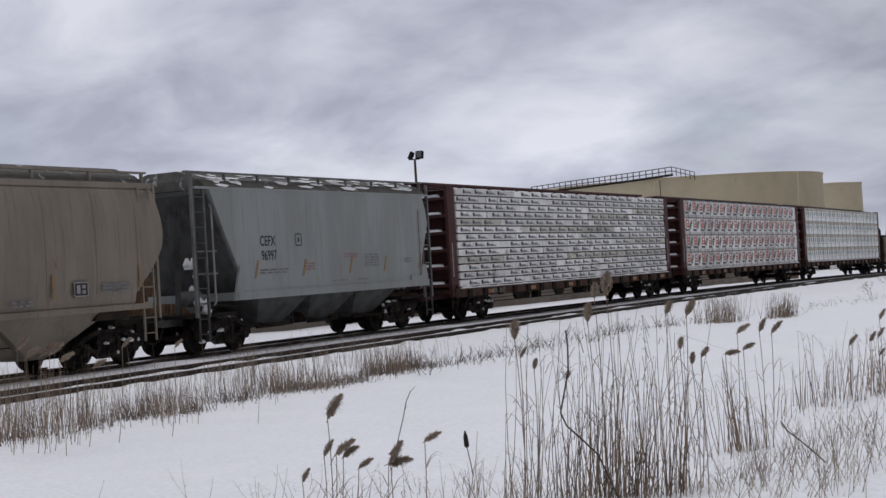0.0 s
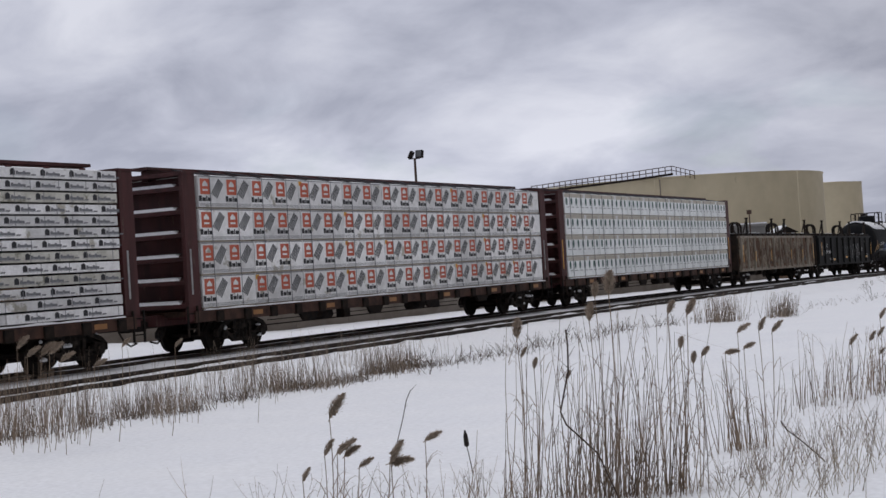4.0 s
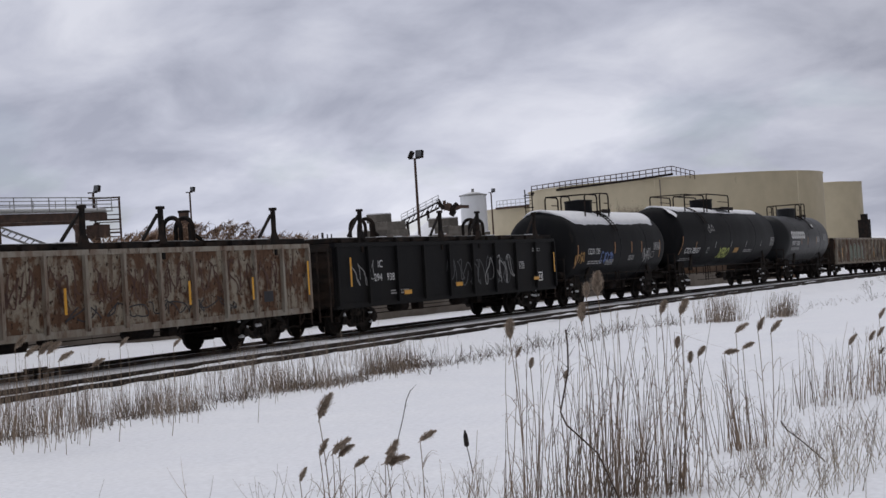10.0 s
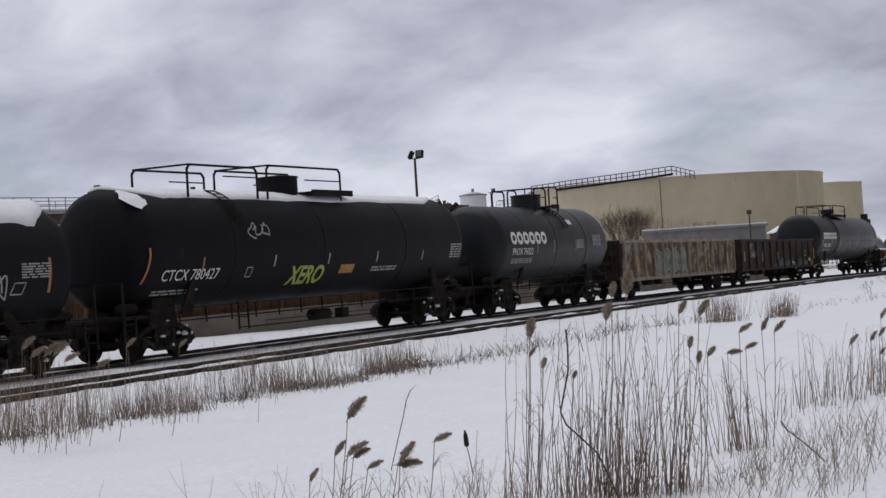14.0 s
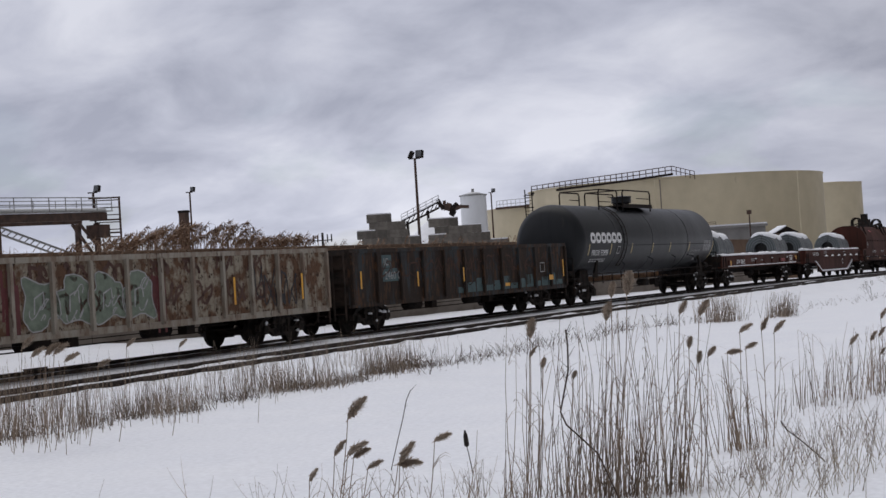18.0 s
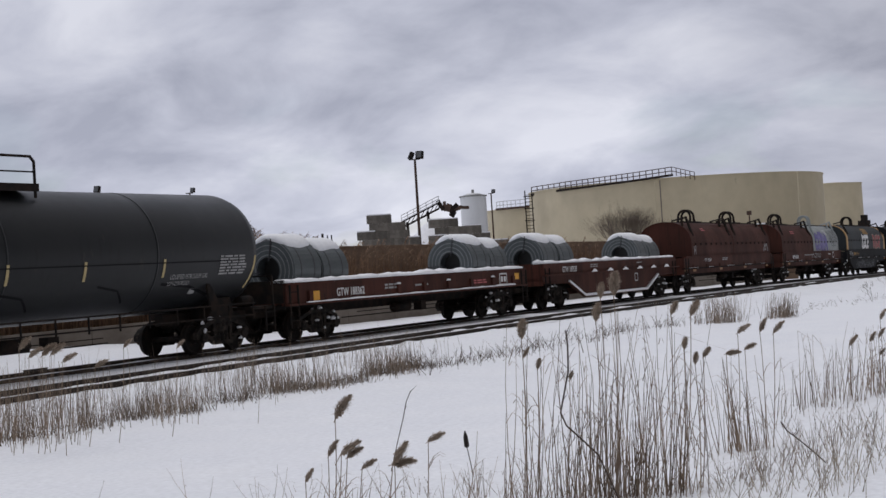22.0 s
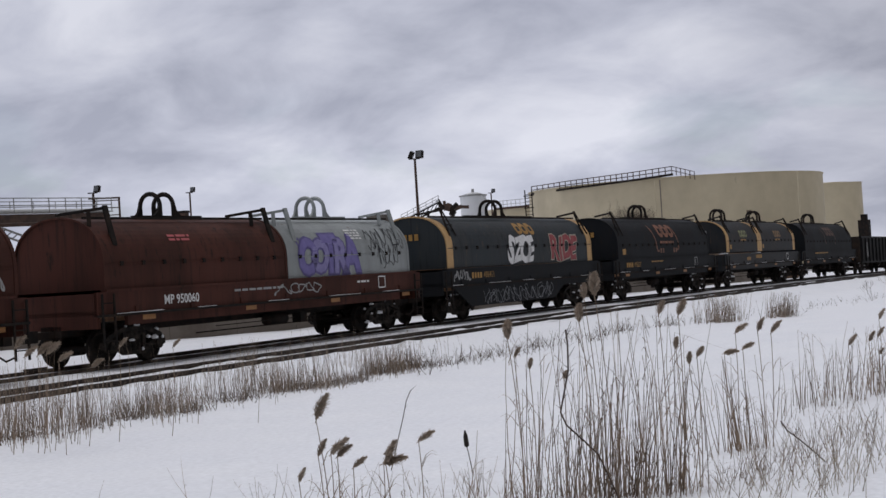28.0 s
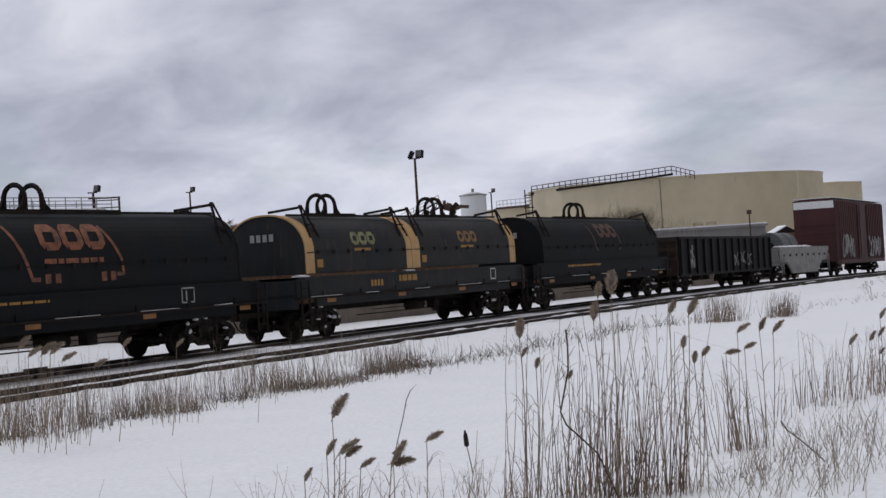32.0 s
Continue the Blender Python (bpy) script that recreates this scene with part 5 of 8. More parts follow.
# ---------- tank cars ----------
def tank_car(u, half, r, cz, label, skin, deck=0.0, rail=2.4, snow=0, ladder_x=None, under_rail=True, inset=2.0, spans=None, dome=0.62, foot=0.42):
    car = railcar("tank_car", label, "tank car", u, half + 0.55, inset)
    prof = [(-half, 0.02), (-half + 0.02, r * 0.45), (-half + 0.14, r * 0.80), (-half + 0.36, r * 0.96), (-half + 0.62, r), (half - 0.62, r), (half - 0.36, r * 0.96), (half - 0.14, r * 0.80), (half - 0.02, r * 0.45), (half, 0.02)]
    part("shell", drum(B(), prof, 48, "x", (0, 0, cz)), skin, car, smooth=True)
    for x in (-half * 0.55, -half * 0.05, half * 0.5):
        part("weld_band", drum(B(), [(-0.03, r), (-0.03, r + 0.008), (0.03, r + 0.008), (0.03, r)], 48, "x", (x, 0, cz)), skin, car, smooth=True)
    for s in (-1, 1):
        x = s * (half - 1.45)
        bm = prism(B(), [(x - 0.55, 0.95), (x + 0.55, 0.95), (x + 0.40, cz - r * 0.8), (x - 0.40, cz - r * 0.8)], -1.05, 1.05)
        part("saddle", bm, STEEL, car)
        a, b = sorted((s * (half - 2.6), s * (half + 0.6)))
        part("stub_sill", soften(box(B(), a, b, -0.35, 0.35, 0.80, 1.12), 0.03), STEEL, car)
        a, b = sorted((s * (half + 0.55), s * (half - 0.55)))
        part("end_platform", box(B(), a, b, -1.4, 1.4, 1.08, 1.16), STEEL, car)
        bm = B()
        x = s * (half + 0.5)
        bar(bm, (x, -1.4, 1.15), (x, -1.4, 2.0), 0.05)
        bar(bm, (x, 1.4, 1.15), (x, 1.4, 2.0), 0.05)
        bar(bm, (x, -1.4, 2.0), (x, 1.4, 2.0), 0.05)
        part("end_railing", bm, STEEL, car)
        ladder(car, s * (half + 0.3), -1.42, 0.45, 1.15, 0.42)
        part("brake_cylinder", drum(B(), [(-0.3, 0.05), (-0.27, 0.16), (0.27, 0.16), (0.3, 0.05)], 12, "x", (s * (half - 0.2), -0.9, 1.32)), STEEL, car)
    if under_rail:
        bm = B()
        for z in (0.95, 1.28):
            bar(bm, (-half + 0.4, -1.42, z), (half - 0.4, -1.42, z), 0.04)
        n = int(2 * half / 1.1)
        for i in range(n):
            x = -half + 0.5 + (2 * half - 1) * i / (n - 1)
            bar(bm, (x, -1.42, 0.86), (x, -1.42, 1.3), 0.035)
        part("hand_rail", bm, STEEL, car)
    # manway, its housing and the railed platform on top
    top = cz + r
    part("manway_housing", drum(B(), [(top - 0.15, dome * (1 if dome > 0.6 else 0.55)), (top + 0.16, dome * (1 if dome > 0.6 else 0.7)), (top + 0.22, dome), (top + 0.46, dome), (top + 0.475, dome * 1.05), (top + 0.515, dome * 1.05), (top + 0.53, dome * 0.93), (top + 0.58, 0.05)], 24, "z", (deck, 0, 0)), skin, car, smooth=False)
    pa, pb = (deck + 0.4, deck + 0.4 + rail * 0.55) if dome > 0.6 else (spans[1][0] - 0.15, spans[1][1] + 0.05)
    deckplate = part("platform", box(B(), pa, pb, -1.0, 1.0, top - 0.03, top + 0.03), STEEL, car)
    for y in (-1.0, 1.0):
        part("platform_edge", box(B(), pa, pb, y - 0.03, y + 0.03, top - 0.10, top + 0.08), STEEL, deckplate)
    for a, b, hgt in spans or ((deck - rail * 0.95, deck - 0.1, 0.72), (deck + 0.25, deck + 0.4 + rail * 0.55, 0.80)):
        for y in (-0.95, 0.95):
            bm = B()
            pipe(bm, [(a, y, top - 0.25), (a, y, top + hgt - 0.12), (a + 0.12, y, top + hgt), (b - 0.12, y, top + hgt), (b, y, top + hgt - 0.12), (b, y, top - 0.25)], 0.038)
            bar(bm, ((a + b) / 2, y, top + 0.36), (b, y, top + 0.36), 0.035)
            part("platform_railing", bm, STEEL, car)
        part("platform_railing", bar(B(), (a + 0.05, -0.95, top + hgt), (a + 0.05, 0.95, top + hgt), 0.05), STEEL, car)
    lx = deck + 0.6 if ladder_x is None else ladder_x
    bm = B()
    lay = on_drum(cz, r, 0.07)
    zs = [cz + r * foot + r * (0.95 - foot) * i / 8 for i in range(9)]
    for d in (-0.2, 0.2):
        pipe(bm, [lay(lx + d, z) for z in zs], 0.02)
    for z in zs:
        bar(bm, lay(lx - 0.2, z), lay(lx + 0.2, z), 0.03)
    part("ladder", bm, STEEL, car)
    if snow:
        n = 48
        loops = []
        for i in range(n + 1):
            x = -half * 0.95 + 1.90 * half * i / n
            wob = snow * (0.93 + 0.16 * noise.noise(Vector((x * 0.45, u, 0))) + 0.05 * noise.noise(Vector((x * 2.3, u, 4)))) * min(1, ((n - i + 1) / 5) ** 0.6, ((i + 1) / 5) ** 0.6)
            lp = []
            for k in range(9):
                a = -wob + 2 * wob * k / 8
                e = 0.05 * (1 - (2 * k / 8 - 1) ** 4) + 0.008
                lp.append((x, math.sin(a) * (r + e), cz + math.cos(a) * (r + e)))
            lp += [(x, math.sin(a) * (r - 0.02), cz + math.cos(a) * (r - 0.02)) for a in (wob, 0, -wob)]
            loops.append(lp)
        part("top_snow", rings(B(), loops), LOADSNOW, car, smooth=True)
    for s in (-1, 1):
        x = s * (half - 2.35)
        part("cradle_arm", prism(B(), [(x - s * 0.10, cz - r * 0.55), (x + s * 0.04, cz - r * 0.55), (x + s * 0.55, 1.12), (x + s * 0.05, 1.12)], -1.36, -1.28), STEEL, car)
    bm = B()
    for d in (-0.22, 0.22):
        bar(bm, (lx + d, -1.45, 0.55), (lx + d, -1.45, 1.35), 0.04)
    for k in range(3):
        bar(bm, (lx - 0.22, -1.45, 0.62 + k * 0.28), (lx + 0.22, -1.45, 0.62 + k * 0.28), 0.03)
    part("step", bm, STEEL, car)
    brake_gear(car, 0.5)
    return car, on_drum(cz, r)


def frame_shape(x, z, w, h, t, lean=0.0):
    """A plain block with cut corners and a slot through it."""
    c = min(w, h) * 0.15
    w, h, x, z = w - t, h - t, x + t / 2, z + t / 2
    pts = [(c, 0), (w - c, 0), (w, c), (w, h - c), (w - c, h), (c, h), (0, h - c), (0, c), (c, 0)]
    return stroke([(x + a + lean * b, z + b) for a, b in pts], t)


def ring_row(parent, x, z, n, pitch, w, h, t, material, lay):
    """A row of plain slotted blocks that stands for an emblem."""
    for i in range(n):
        part("emblem", strokes(frame_shape(x + i * pitch, z, w, h, t), lay), material, parent, "white block of the emblem")


def tank_cars():
    car, lay = tank_car(-1.0, 5.97, 1.61, 2.49, "black tank car with snow along its top and small graffiti", TANKB, deck=-1.2, rail=1.6, snow=0.98, inset=2.2)
    side = lay
    lay = lambda a, b: side(a - 0.37, b)
    lettering(car, "CCLX 1295", -3.85, 2.15, 0.36, WHITEP, lay, wide=0.78)
    bars(car, -3.7, 1.82, 2, 1.6, 0.05, DIMWHITE, lay, seed=11)
    bars(car, 1.1, 2.0, 4, 0.7, 0.035, DIMWHITE, lay, seed=12)
    bars(car, -1.6, 1.85, 4, 0.9, 0.035, DIMWHITE, lay, seed=13)
    bars(car, 4.3, 2.55, 6, 0.9, 0.035, DIMWHITE, lay, seed=14)
    for x, z, h in ((-5.0, 1.6, 0.95), (-0.75, 2.15, 0.5), (1.35, 2.15, 0.5), (2.65, 2.15, 0.5), (5.15, 1.9, 0.8)):
        patch(car, "reflector", x, z, 0.09, h, REFLO, lay)
    scrawl(car, 3, -5.15, 1.75, 1.0, 0.5, 4, 0.05, GOLD, lay)
    scrawl(car, 4, -2.3, 1.75, 1.4, 0.5, 5, 0.06, GRAF_BLUE, lay)
    scrawl(car, 5, 2.9, 1.65, 1.0, 0.7, 3, 0.045, DIMWHITE, lay)
    part("stencil_frame", strokes(stroke([(4.0, 1.9), (4.35, 1.9), (4.45, 2.15), (4.1, 2.15), (4.0, 1.9)], 0.03), lay), DIMWHITE, car)

    car, lay = tank_car(15.97, 8.98, 1.61, 2.86, "long black tank car with yellow-green graffiti and railed platform", TANKB, deck=-0.5, rail=4.2, snow=0.64, ladder_x=-4.6, spans=((-6.1, -2.9, 0.64), (-2.4, 1.6, 0.74)))
    part("end_snow", strokes([[(-8.45, 4.12), (-8.45 + 0.42 * math.cos(k * 0.524) * (1 + 0.25 * math.sin(k * 2.3)), 4.12 + 0.26 * math.sin(k * 0.524) * (1 + 0.2 * math.sin(k * 3.1))), (-8.45 + 0.42 * math.cos((k + 1) * 0.524) * (1 + 0.25 * math.sin((k + 1) * 2.3)), 4.12 + 0.26 * math.sin((k + 1) * 0.524) * (1 + 0.2 * math.sin((k + 1) * 3.1)))] for k in range(12)], on_drum(2.86, 1.61, 0.02)), LOADSNOW, car)
    lettering(car, "CTCX 780427", -8.0, 2.0, 0.40, WHITEP, lay, wide=1.0)
    bars(car, -8.1, 1.72, 2, 1.9, 0.045, DIMWHITE, lay, seed=21)
    bars(car, 2.45, 2.05, 2, 1.6, 0.05, DIMWHITE, lay, seed=22)
    bars(car, 7.6, 2.7, 6, 0.8, 0.05, DIMWHITE, lay, seed=23)
    part("data_panel", strokes(stroke([(-4.35, 2.0), (-4.1, 2.0), (-4.1, 2.25), (-4.35, 2.25), (-4.35, 2.0)], 0.03), lay), DIMWHITE, car)
    lettering(car, "XERO", -2.1, 1.72, 0.72, GRAF_LIME, lay, "graffiti", wide=0.95, bold=0.02)
    scrawl(car, 22, -4.3, 3.05, 1.0, 0.45, 3, 0.045, DIMWHITE, lay)
    patch(car, "placard", 0.55, 1.95, 0.8, 0.26, GOLD, lay)
    part("reflector", strokes(stroke([(-8.72, 1.95), (-8.62, 2.3), (-8.58, 2.65), (-8.60, 2.85)], 0.08), lay), REFLO, car)
    for x in (-6.4, -3.1, -0.25, 2.6, 5.6):
        patch(car, "reflector", x, 2.25, 0.07, 0.32, DIMWHITE if x > -6 else REFLO, lay)

    car, lay = tank_car(33.2, 5.6, 1.60, 2.64, "short dark grey tank car with white block emblem", TANKG, deck=0.35, rail=1.3)
    ring_row(car, -4.62, 2.66, 6, 0.56, 0.50, 0.48, 0.145, WHITEP, lay)
    lettering(car, "PROX 76022", -4.55, 2.26, 0.36, WHITEP, lay, wide=0.98)
    bars(car, -4.55, 2.08, 3, 1.9, 0.04, DIMWHITE, lay, seed=31)
    bars(car, 1.75, 2.75, 5, 0.7, 0.045, DIMWHITE, lay, seed=32)
    bars(car, 3.5, 2.95, 8, 0.9, 0.035, DIMWHITE, lay, seed=33)
    patch(car, "placard", 1.4, 3.45, 0.45, 0.2, WHITEP, lay)
    for x in (-2.3, -0.65, 1.6, 5.05):
        patch(car, "reflector", x, 2.3, 0.09, 0.5, REFLO, lay)

    car, lay = tank_car(86.63, 9.40, 1.615, 2.775, "long dark grey tank car with white block emblem and dented jacket", TANKG, deck=-0.2, rail=3.3, ladder_x=-4.3, inset=2.03, spans=((-5.5, -3.2, 0.68), (-2.5, 1.2, 0.72)), dome=0.48, foot=-0.7)
    ring_row(car, -8.3, 2.62, 6, 0.62, 0.56, 0.46, 0.15, WHITEP, lay)
    lettering(car, "PROX 93898", -8.05, 2.08, 0.36, WHITEP, lay, wide=0.98)
    bars(car, -8.05, 1.90, 2, 1.8, 0.05, DIMWHITE, lay, seed=41)
    part("data_frame", strokes(stroke([(-5.1, 2.15), (-4.78, 2.15), (-4.74, 2.45), (-5.06, 2.45), (-5.1, 2.15)], 0.04), lay), DIMWHITE, car)
    lettering(car, "LIQUEFIED PETROLEUM GAS", 5.28, 2.06, 0.17, DIMWHITE, lay, wide=0.72)
    lettering(car, "NON-ODORIZED", 5.22, 1.90, 0.15, DIMWHITE, lay, wide=0.78)
    bars(car, 7.3, 2.58, 7, 1.2, 0.045, DIMWHITE, lay, seed=43)
    for x in (-8.45, -5.9, -3.3, -0.5, 2.0, 4.92):
        patch(car, "reflector", x, 2.12, 0.09, 0.46, PALEYEL, lay)
    part("reflector", strokes(stroke([(8.72, 1.72), (8.80, 2.0), (8.86, 2.3), (8.88, 2.6)], 0.08), on_drum(2.775, 1.61)), PALEYEL, car)
    patch(car, "data_panel", 6.3, 1.66, 0.26, 0.14, DIMWHITE, lay)
    part("jacket_seam", strokes(stroke([(-4.2, 2.5), (8.3, 2.48)], 0.03) + stroke([(-3.8, 1.75), (-3.2, 1.62), (-2.9, 1.40)], 0.05) + stroke([(-0.8, 1.95), (0.2, 1.80), (0.6, 1.50)], 0.05) + stroke([(2.6, 1.98), (3.4, 1.85), (3.8, 1.55)], 0.05) + stroke([(5.0, 1.95), (6.2, 1.85), (7.2, 1.60)], 0.07), lay), TANKB, car)


# ---------- steel coil cars ----------
COILS = []


def coil(u, z, r, length, y=0.0, snow=True, tone=COIL):
    ob = thing("steel_coil", "large galvanised steel coil capped with snow" if snow else "large galvanised steel coil", "steel coil", "steel coils on the train")
    n = 40
    prof = [(-length / 2, 0.41), (-length / 2, r - 0.015), (-length / 2 + 0.015, r), (length / 2 - 0.015, r), (length / 2, r - 0.015), (length / 2, 0.41)]
    bm = rings(B(), [[(a, q * math.cos(2 * math.pi * i / n), q * math.sin(2 * math.pi * i / n)) for i in range(n)] for a, q in prof + prof[:1]], caps=False)
    part("coil_wrap", bm, tone, ob)
    bm = B()
    for k in range(4):
        q = 0.47 + (r - 0.53) * k / 3
        rings(bm, [[(-length / 2 - e, w * math.cos(2 * math.pi * i / n), w * math.sin(2 * math.pi * i / n)) for i in range(n)] for e, w in ((0.0, q - 0.016), (0.006, q - 0.008), (0.006, q + 0.008), (0.0, q + 0.016))], caps=False)
    part("coil_edge", bm, COILFACE, ob)
    part("bore", rings(B(), [[(a, 0.412 * math.cos(2 * math.pi * i / n), 0.412 * math.sin(2 * math.pi * i / n)) for i in range(n)] for a in (-length / 2 + 0.4, length / 2)], caps=True), BOREM, ob)
    for x in (-length * 0.25, length * 0.25):
        part("band", rings(B(), [[(x + d, (r + e) * math.cos(2 * math.pi * i / n), (r + e) * math.sin(2 * math.pi * i / n)) for i in range(n)] for d, e in ((-0.025, 0), (-0.025, 0.006), (0.025, 0.006), (0.025, 0))], caps=False), STRAP, ob)
    a = math.radians(100)
    bm = B()
    bar(bm, (-length / 2 - 0.015, 0.3 * math.cos(a), 0.3 * math.sin(a)), (-length / 2 - 0.015, r * math.cos(a), r * math.sin(a)), 0.035)
    bar(bm, (-length / 2 - 0.015, 0.3, -0.05), (-length / 2 - 0.015, r, -0.1), 0.035)
    part("band", bm, STRAP, ob)
    if snow:
        loops = []
        for i in range(9):
            x = -length / 2 - 0.02 + (length + 0.04) * i / 8
            e = 0.14 if 0 < i < 8 else 0.06
            w = 0.80 + 0.05 * math.sin(i * 0.8 + u) - (0.12 if i in (0, 8) else 0)
            lp = [(x, math.sin(t) * (r + e * (1 - (t / w) ** 4) + 0.005), math.cos(t) * (r + e * (1 - (t / w) ** 4) + 0.005)) for t in [w * (k / 5 - 1) for k in range(11)]]
            lp += [(x, math.sin(t) * (r - 0.02), math.cos(t) * (r - 0.02)) for t in (w, 0, -w)]
            loops.append(lp)
        part("snow_cap", rings(B(), loops), LOADSNOW, ob, smooth=True)
    COILS.append((ob, u, y, z))


def lumpy(x0, x1, y0, y1, z, h, seed, step=0.35):
    """A ridge of snow along a sill."""
    loops, x = [], x0
    while x <= x1:
        k = 0.45 + 0.75 * abs(noise.noise(Vector((x * 0.8, seed, 0)))) + 0.25 * noise.noise(Vector((x * 2.7, seed, 4)))
        k = max(0.12, k) * h
        m = (y0 + y1) / 2
        loops.append([(x, y0, z), (x, y0 + 0.01, z + k * 0.6), (x, m, z + k), (x, y1 - 0.01, z + k * 0.6), (x, y1, z)])
        x += step
    return rings(B(), loops)


def open_coil_cars():
    half = 8.2
    car = railcar("coil_flat_car", "oxide-red open coil car heaped with snow", "coil car", 105.2, half, 1.9, 0.45)
    for y in (-1.5, 1.5):
        bm = prism(B(), [(-half, 1.14), (half, 1.14), (half, 1.72), (-half, 1.72)], y - 0.05, y + 0.05)
        part("side_sill", bm, REDBR, car)
        part("sill_flange", soften(box(B(), -half, half, y - 0.14, y + 0.14, 1.09, 1.15), 0.01), REDBR, car)
        part("sill_cap", box(B(), -half, half, y - 0.10, y + 0.10, 1.70, 1.76), REDBR, car)
    for i in range(9):
        x = -half + 1.2 + i * 1.75
        if -6.0 < x < -2.2:
            continue
        part("stake_pocket", soften(box(B(), x - 0.1, x + 0.1, -1.63, -1.54, 1.1, 1.5), 0.02), REDBR, car)
        if i % 2:
            part("ledge_snow", loft(B(), [(1.5, x - 0.14, x + 0.14, 0.02), (1.56, x - 0.08, x + 0.08, 0.01)]), LOADSNOW, car).location = (0, -1.59, 0)
    part("floor", box(B(), -half, half, -1.45, 1.45, 1.1, 1.18), REDBR, car)
    for s in (-1, 1):
        part("end_wall", box(B(), min(s * half, s * (half - 0.08)), max(s * half, s * (half - 0.08)), -1.5, 1.5, 1.0, 1.85), STEEL, car)
        ladder(car, s * (half - 0.3), -1.62, 0.45, 1.7, 0.42)
    part("sill_snow", lumpy(-half, half, -1.6, -1.0, 1.765, 0.22, 1), LOADSNOW, car, smooth=True)
    part("sill_snow", lumpy(-half, half, 1.0, 1.6, 1.765, 0.22, 6), LOADSNOW, car, smooth=True)
    part("floor_snow", lumpy(-half + 0.2, half - 0.2, -1.2, 1.2, 1.19, 0.5, 3), LOADSNOW, car, smooth=True)
    part("flange_snow", lumpy(-half + 1, half - 1, -1.66, -1.56, 1.152, 0.08, 9, 0.25), LOADSNOW, car, smooth=True)
    sill(car, -half, half)
    lay = on_flat(-1.556)
    lettering(car, "GTW 188362", -5.5, 1.28, 0.34, WHITEP, lay, wide=0.85, bold=0.006)
    bars(car, -2.6, 1.48, 2, 0.9, 0.06, DIMWHITE, lay, seed=51)
    bars(car, -0.6, 1.4, 1, 0.9, 0.06, DIMWHITE, lay, seed=52)
    bars(car, 3.6, 1.4, 2, 1.2, 0.05, GRAF_ROSE, lay, seed=53)
    patch(car, "reflector", -7.0, 1.2, 0.55, 0.28, REFLECT, lay)
    patch(car, "reflector", 7.2, 1.35, 0.4, 0.24, REFLECT, lay)
    part("data_panel", strokes(stroke([(5.9, 1.2), (6.5, 1.2), (6.5, 1.6), (5.9, 1.6), (5.9, 1.2)], 0.05) + rect(6.0, 1.3, 0.16, 0.2) + rect(6.25, 1.3, 0.16, 0.2), lay), WHITEP, car)
    brake_gear(car, 0)
    for u, r, top in ((99.1, 0.97, 3.14), (100.8, 0.90, 3.0), (110.85, 0.97, 3.06), (112.5, 0.90, 2.92)):
        coil(u, top - r, r, 1.45)

    half = 8.0
    car = railcar("coil_car", "oxide-red fishbelly coil car with snow on its ledges", "coil car", 123.1, half, 1.8, 0.6)
    belly = [(-half, 1.10), (-half + 2.6, 1.05), (-half + 4.2, 0.42), (half - 4.2, 0.42), (half - 2.6, 1.05), (half, 1.10), (half, 1.42), (-half, 1.42)]
    for y in (-1.46, 1.46):
        part("side_plate", prism(B(), belly, y - 0.04, y + 0.04), REDBR, car)
        part("top_beam", soften(box(B(), -half, half, y - 0.12, y + 0.12, 1.42, 1.88), 0.02), REDBR, car)
    edge = B()
    for (xa, za), (xb, zb) in zip(belly[:5], belly[1:6]):
        bar(edge, (xa, -1.52, za), (xb, -1.52, zb), 0.13, 0.05)
    part("bottom_flange", edge, REDBR, car)
    bm = B()
    for (xa, za), (xb, zb) in zip(belly[1:4], belly[2:5]):
        bar(bm, (xa, -1.53, za + 0.06), (xb, -1.53, zb + 0.06), 0.12, 0.10)
    part("flange_snow", bm, LOADSNOW, car)
    part("floor", box(B(), -half, half, -1.4, 1.4, 1.2, 1.3), REDBR, car)
    for s in (-1, 1):
        part("end_wall", box(B(), min(s * half, s * (half - 0.08)), max(s * half, s * (half - 0.08)), -1.5, 1.5, 1.0, 1.9), REDBR, car)
        ladder(car, s * (half - 0.3), -1.60, 0.45, 1.7, 0.42)
    for i in range(8):
        x = -half + 1.4 + i * 1.85
        if x < -4.0:
            continue
        part("bracket", soften(prism(B(), [(x - 0.12, 1.42), (x + 0.12, 1.42), (x + 0.06, 1.56), (x - 0.06, 1.56)], -1.66, -1.57), 0.008), REDBR, car)
        part("bracket_snow", loft(B(), [(1.435, x - 0.24, x + 0.24, 0.06), (1.50, x - 0.1, x + 0.16, 0.04), (1.56, x - 0.03, x + 0.06, 0.02)]), LOADSNOW, car).location = (0, -1.68, 0)
    part("ledge", box(B(), -half, half, -1.76, -1.585, 1.385, 1.433), REDBR, car)
    part("beam_snow", lumpy(-half, half, -1.56, -1.1, 1.885, 0.2, 12), LOADSNOW, car, smooth=True)
    part("beam_snow", lumpy(-half, half, 1.1, 1.56, 1.885, 0.2, 13), LOADSNOW, car, smooth=True)
    part("floor_snow", lumpy(-half + 0.2, half - 0.2, -1.2, 1.2, 1.30, 0.45, 14), LOADSNOW, car, smooth=True)
    sill(car, -half, half)
    lay = on_flat(-1.586)
    lettering(car, "GTW 187535", -6.15, 1.50, 0.32, WHITEP, lay, wide=0.85, bold=0.006)
    lettering(car, "GTW 187535", -0.85, 1.55, 0.24, DIMWHITE, lambda a, b: (-8.012, -a, b), wide=0.9)
    bars(car, -3.1, 1.72, 2, 0.8, 0.05, DIMWHITE, lay, seed=61)
